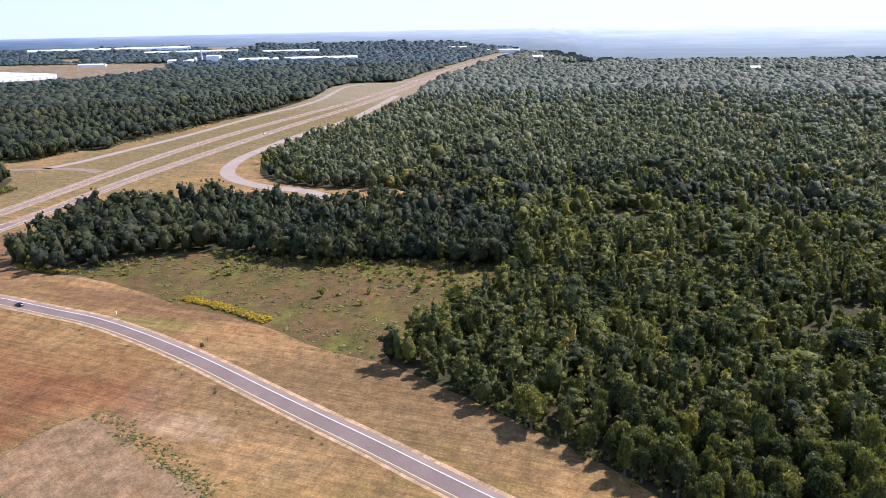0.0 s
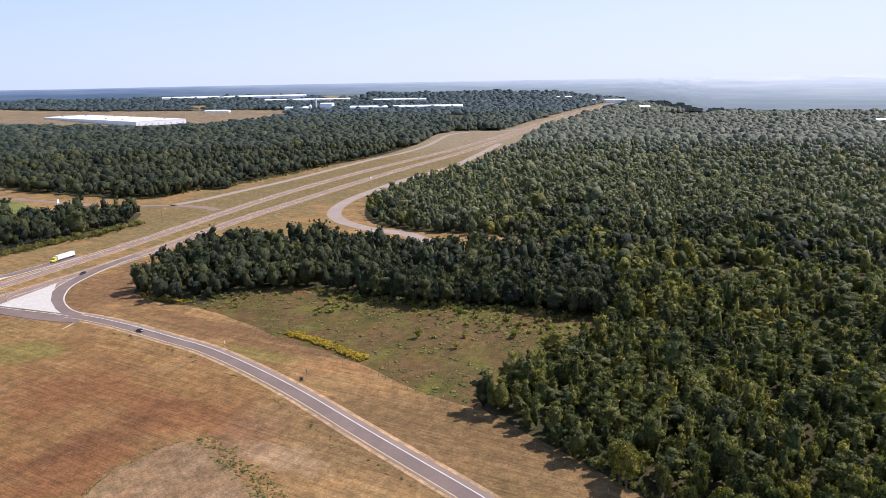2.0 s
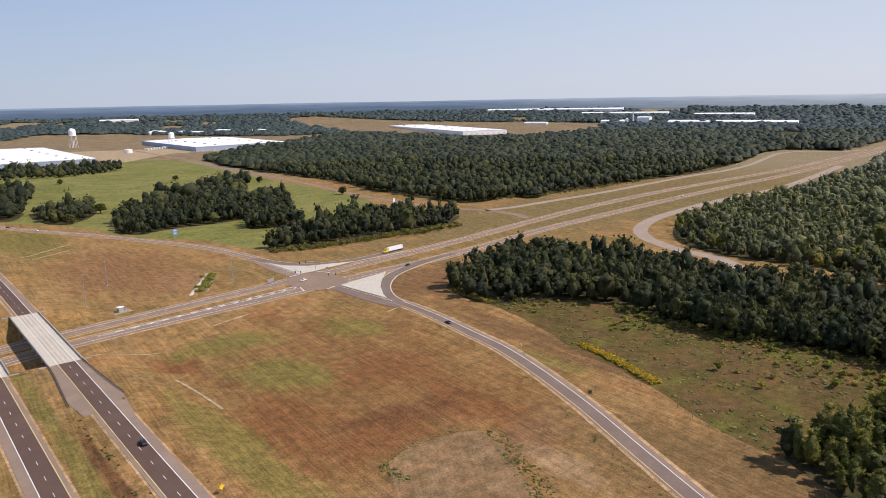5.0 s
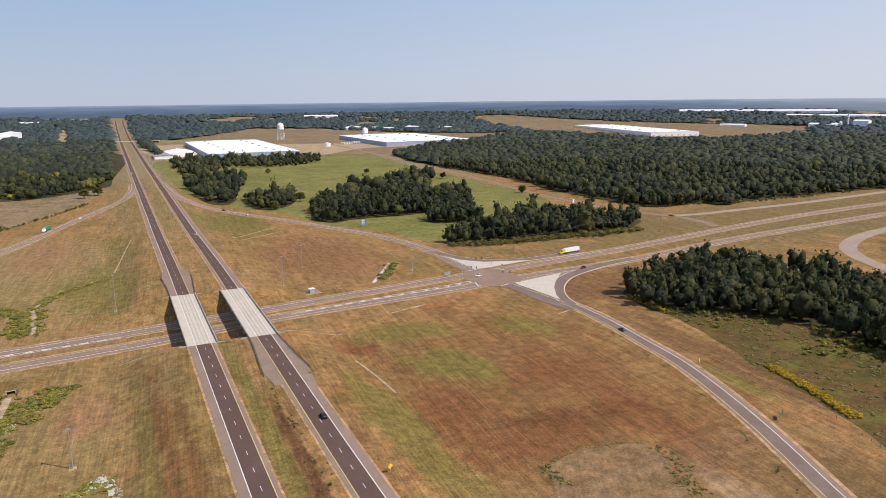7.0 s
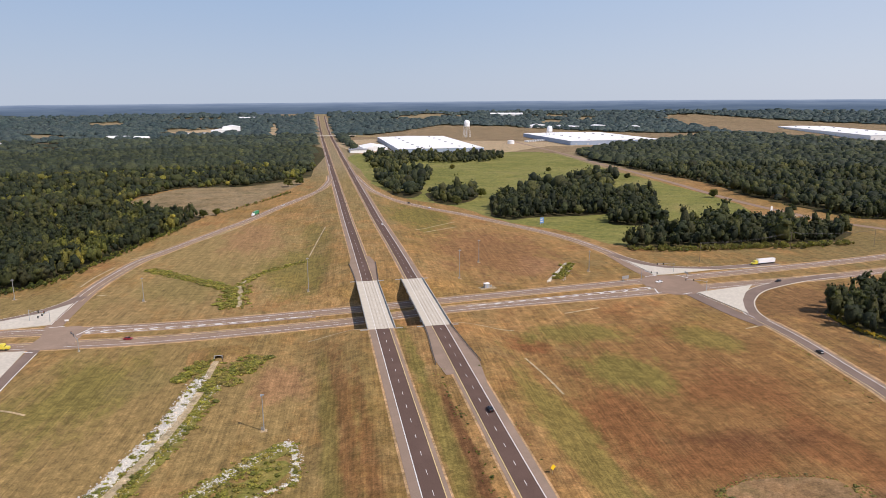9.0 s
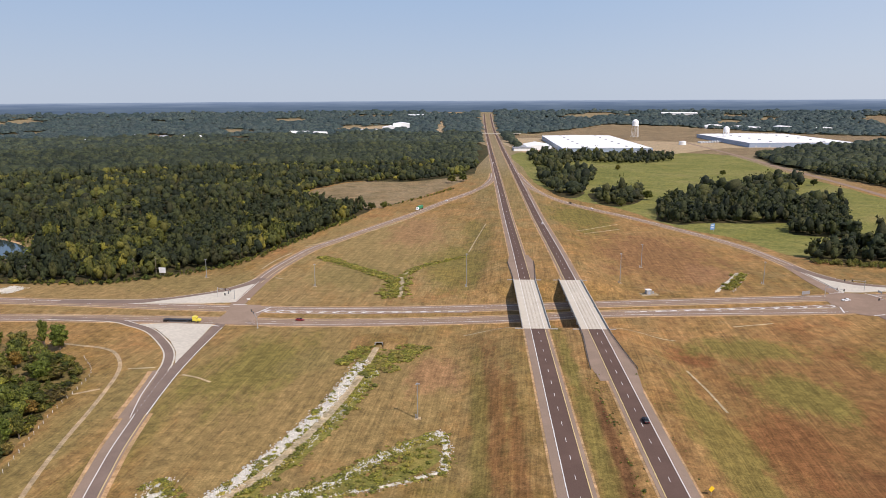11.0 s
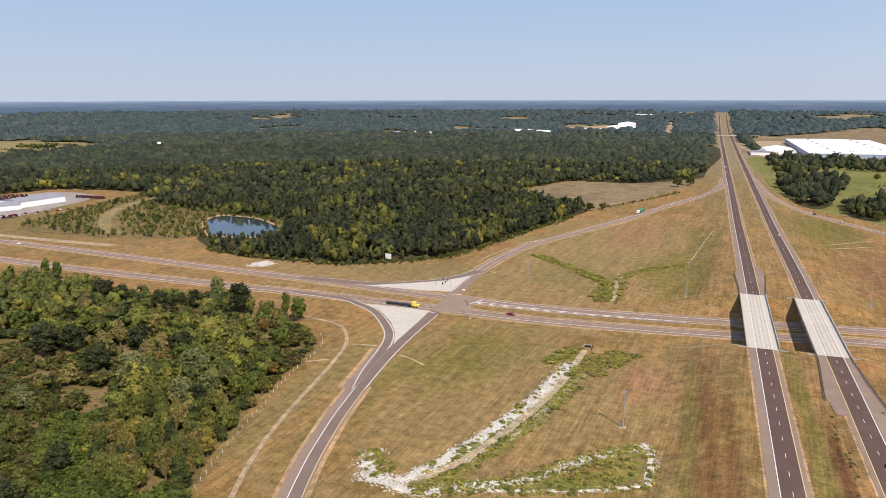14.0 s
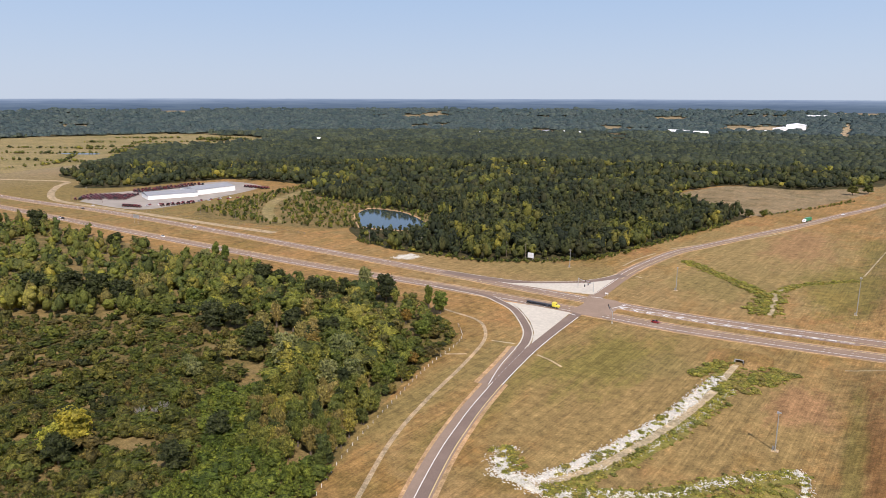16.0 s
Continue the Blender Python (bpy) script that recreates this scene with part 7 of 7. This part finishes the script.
def tractor(x, y, turn, body):
    """A farm tractor with a cab; its nose points along its own +y."""
    root = tagged(new("farm_tractor"), "dark red farm tractor parked in rows on the yard", "tractor", "tractors of the dealership")
    root.matrix_world = pose(x, y, 0.16, 0, 0, turn)
    part("hood", loft([(-1.0, 0.8, 0.9, 1.7), (0.6, 0.75, 0.9, 1.9), (2.9, 0.6, 0.8, 1.7), (3.1, 0.5, 0.8, 1.5)]), body, root)
    part("cab", loft([(-1.8, 0.9, 1.4, 3.0), (-1.2, 1.0, 1.4, 3.2), (0.3, 1.0, 1.4, 3.2), (0.6, 0.85, 1.5, 2.4)]), M_GLASS, root, "dark cab windows")
    part("roof", box(bmesh.new(), -1.15, -1.8, 3.2, 1.15, 0.4, 3.45, 0.05), body, root)
    for s in (-1, 1):
        part("fender", loft([(-2.1, 0.3, 1.5, 1.9), (-1.0, 0.3, 1.9, 2.3), (0.1, 0.3, 1.5, 1.9)]), body, root).location.x = s * 1.25
    wheels(root, [(-1.35, -1.1), (1.35, -1.1)], 0.95, 0.6)
    wheels(root, [(-1.1, 2.0), (1.1, 2.0)], 0.6, 0.45)
    return root


def park(ob, x, y, turn):
    copy_thing(ob, pose(x, y, 0.16, 0, 0, turn))


first = tractor(-866, 96, 65, P_RED)
dark = tractor(-848, 74, 65, P_BLACK)
dark["label"] = "black farm machine parked among red tractors"
for i in range(6):
    for k in range(11):
        if (i, k) != (0, 0) and rng.uniform() < 0.86:
            park(first if (i * 5 + k * 3) % 7 else dark, -866 + 4.4 * k + 4.0 * i + rng.normal(0, 0.4), 96 + 3.4 * k - 6.2 * i + rng.normal(0, 0.4), 65 + rng.normal(0, 4))
for i in range(3):
    for k in range(19):
        if rng.uniform() < 0.85:
            park(first if (i * 2 + k) % 6 else dark, -842 - 8.5 * i + 0.3 * k + rng.normal(0, 0.5), 146 + 5.2 * k, 80 + rng.normal(0, 6))
for k in range(12):
    park(first, -772 + 3.5 * k, 258 + 1.5 * (k % 3), 10 + rng.normal(0, 8))
for k in range(20):
    car(-744 + 2.0 * k + 5 * (k % 2), 78 + 5.4 * k, 80, (P_RED, P_SILVER, P_RED, P_WHITE, P_RED)[k % 5], "parked car in front of the showroom", 1.2, 0.25)
for k in range(6):
    park(first, -756 + 4.2 * k, 68 + 0.9 * k, 20)
for k in range(7):
    park(first, -722 + 1.6 * k, 92 + 5.6 * k, 75 + rng.normal(0, 8))
for x, y in ((-880, 100), (-845, 60), (-800, 70), (-690, 70), (-640, 78), (-590, 80)):
    utility_pole(x, y, 10)

# filling station by the side road
patch("yard", [(400, 238), (440, 240), (446, 257), (424, 262), (405, 250)], 0.12, M_GRAVEL, "pale gravel forecourt", "yard", 0.5)
car(418, 250, 60, P_WHITE, "white pickup parked on the forecourt", 1.2, 0.2)
root = tagged(new("pylon_sign"), "white pylon sign beside the side road", "pylon sign")
root.location = (432, 270, 0)
part("panel", box(bmesh.new(), -1.1, -0.25, 2, 1.1, 0.25, 7, 0.05), M_WHITE, root)
part("plinth", box(bmesh.new(), -1.2, -0.4, -0.3, 1.2, 0.4, 2), M_GREYCON, root)

# small far-off houses and sheds among the woods
def house(x, y, turn, w, l, h, wall, roof):
    root = tagged(new("house"), "small far-off house with a pitched roof among trees", "house", "far houses")
    root.matrix_world = pose(x, y, float(land(x, y)), 0, 0, turn)
    part("wall", box(bmesh.new(), -w / 2, -l / 2, -1, w / 2, l / 2, h), wall, root)
    bm = bmesh.new()
    vs = [bm.verts.new(p) for p in ((-w / 2 - 0.5, -l / 2 - 0.4, h), (w / 2 + 0.5, -l / 2 - 0.4, h), (w / 2 + 0.5, l / 2 + 0.4, h), (-w / 2 - 0.5, l / 2 + 0.4, h), (0, -l / 2 - 0.4, h + w * 0.3), (0, l / 2 + 0.4, h + w * 0.3))]
    for q in ((0, 1, 4), (1, 2, 5, 4), (2, 3, 5), (3, 0, 4, 5), (3, 2, 1, 0)):
        bm.faces.new([vs[i] for i in q])
    part("roof", bm, roof, root)
    part("door", box(bmesh.new(), -0.6, -l / 2 - 0.06, 0, 0.6, -l / 2 - 0.01, 2.1), M_DOOR, root)


for x, y, turn, w, l, h in ((-1098, 1745, 20, 14, 22, 9), (-985, 1700, -30, 16, 26, 9), (-884, 1725, 5, 12, 18, 9), (-940, 1735, 60, 12, 22, 8), (-632, 1938, 80, 18, 70, 9), (-560, 1925, 75, 16, 46, 8),
                            (-1350, 960, 30, 12, 20, 8), (-1330, 1010, 100, 14, 26, 8), (-1124, 1520, 40, 12, 16, 9), (-1500, 1180, 10, 12, 18, 9), (2690, -408, 30, 20, 30, 11), (2195, -915, 60, 18, 30, 11), (1828, -598, 10, 14, 22, 11), (2520, 40, 40, 18, 40, 10)):
    house(x, y, turn, w, l, h, M_WHITE, M_ROOFGREY if int(x) % 2 else M_WHITE)
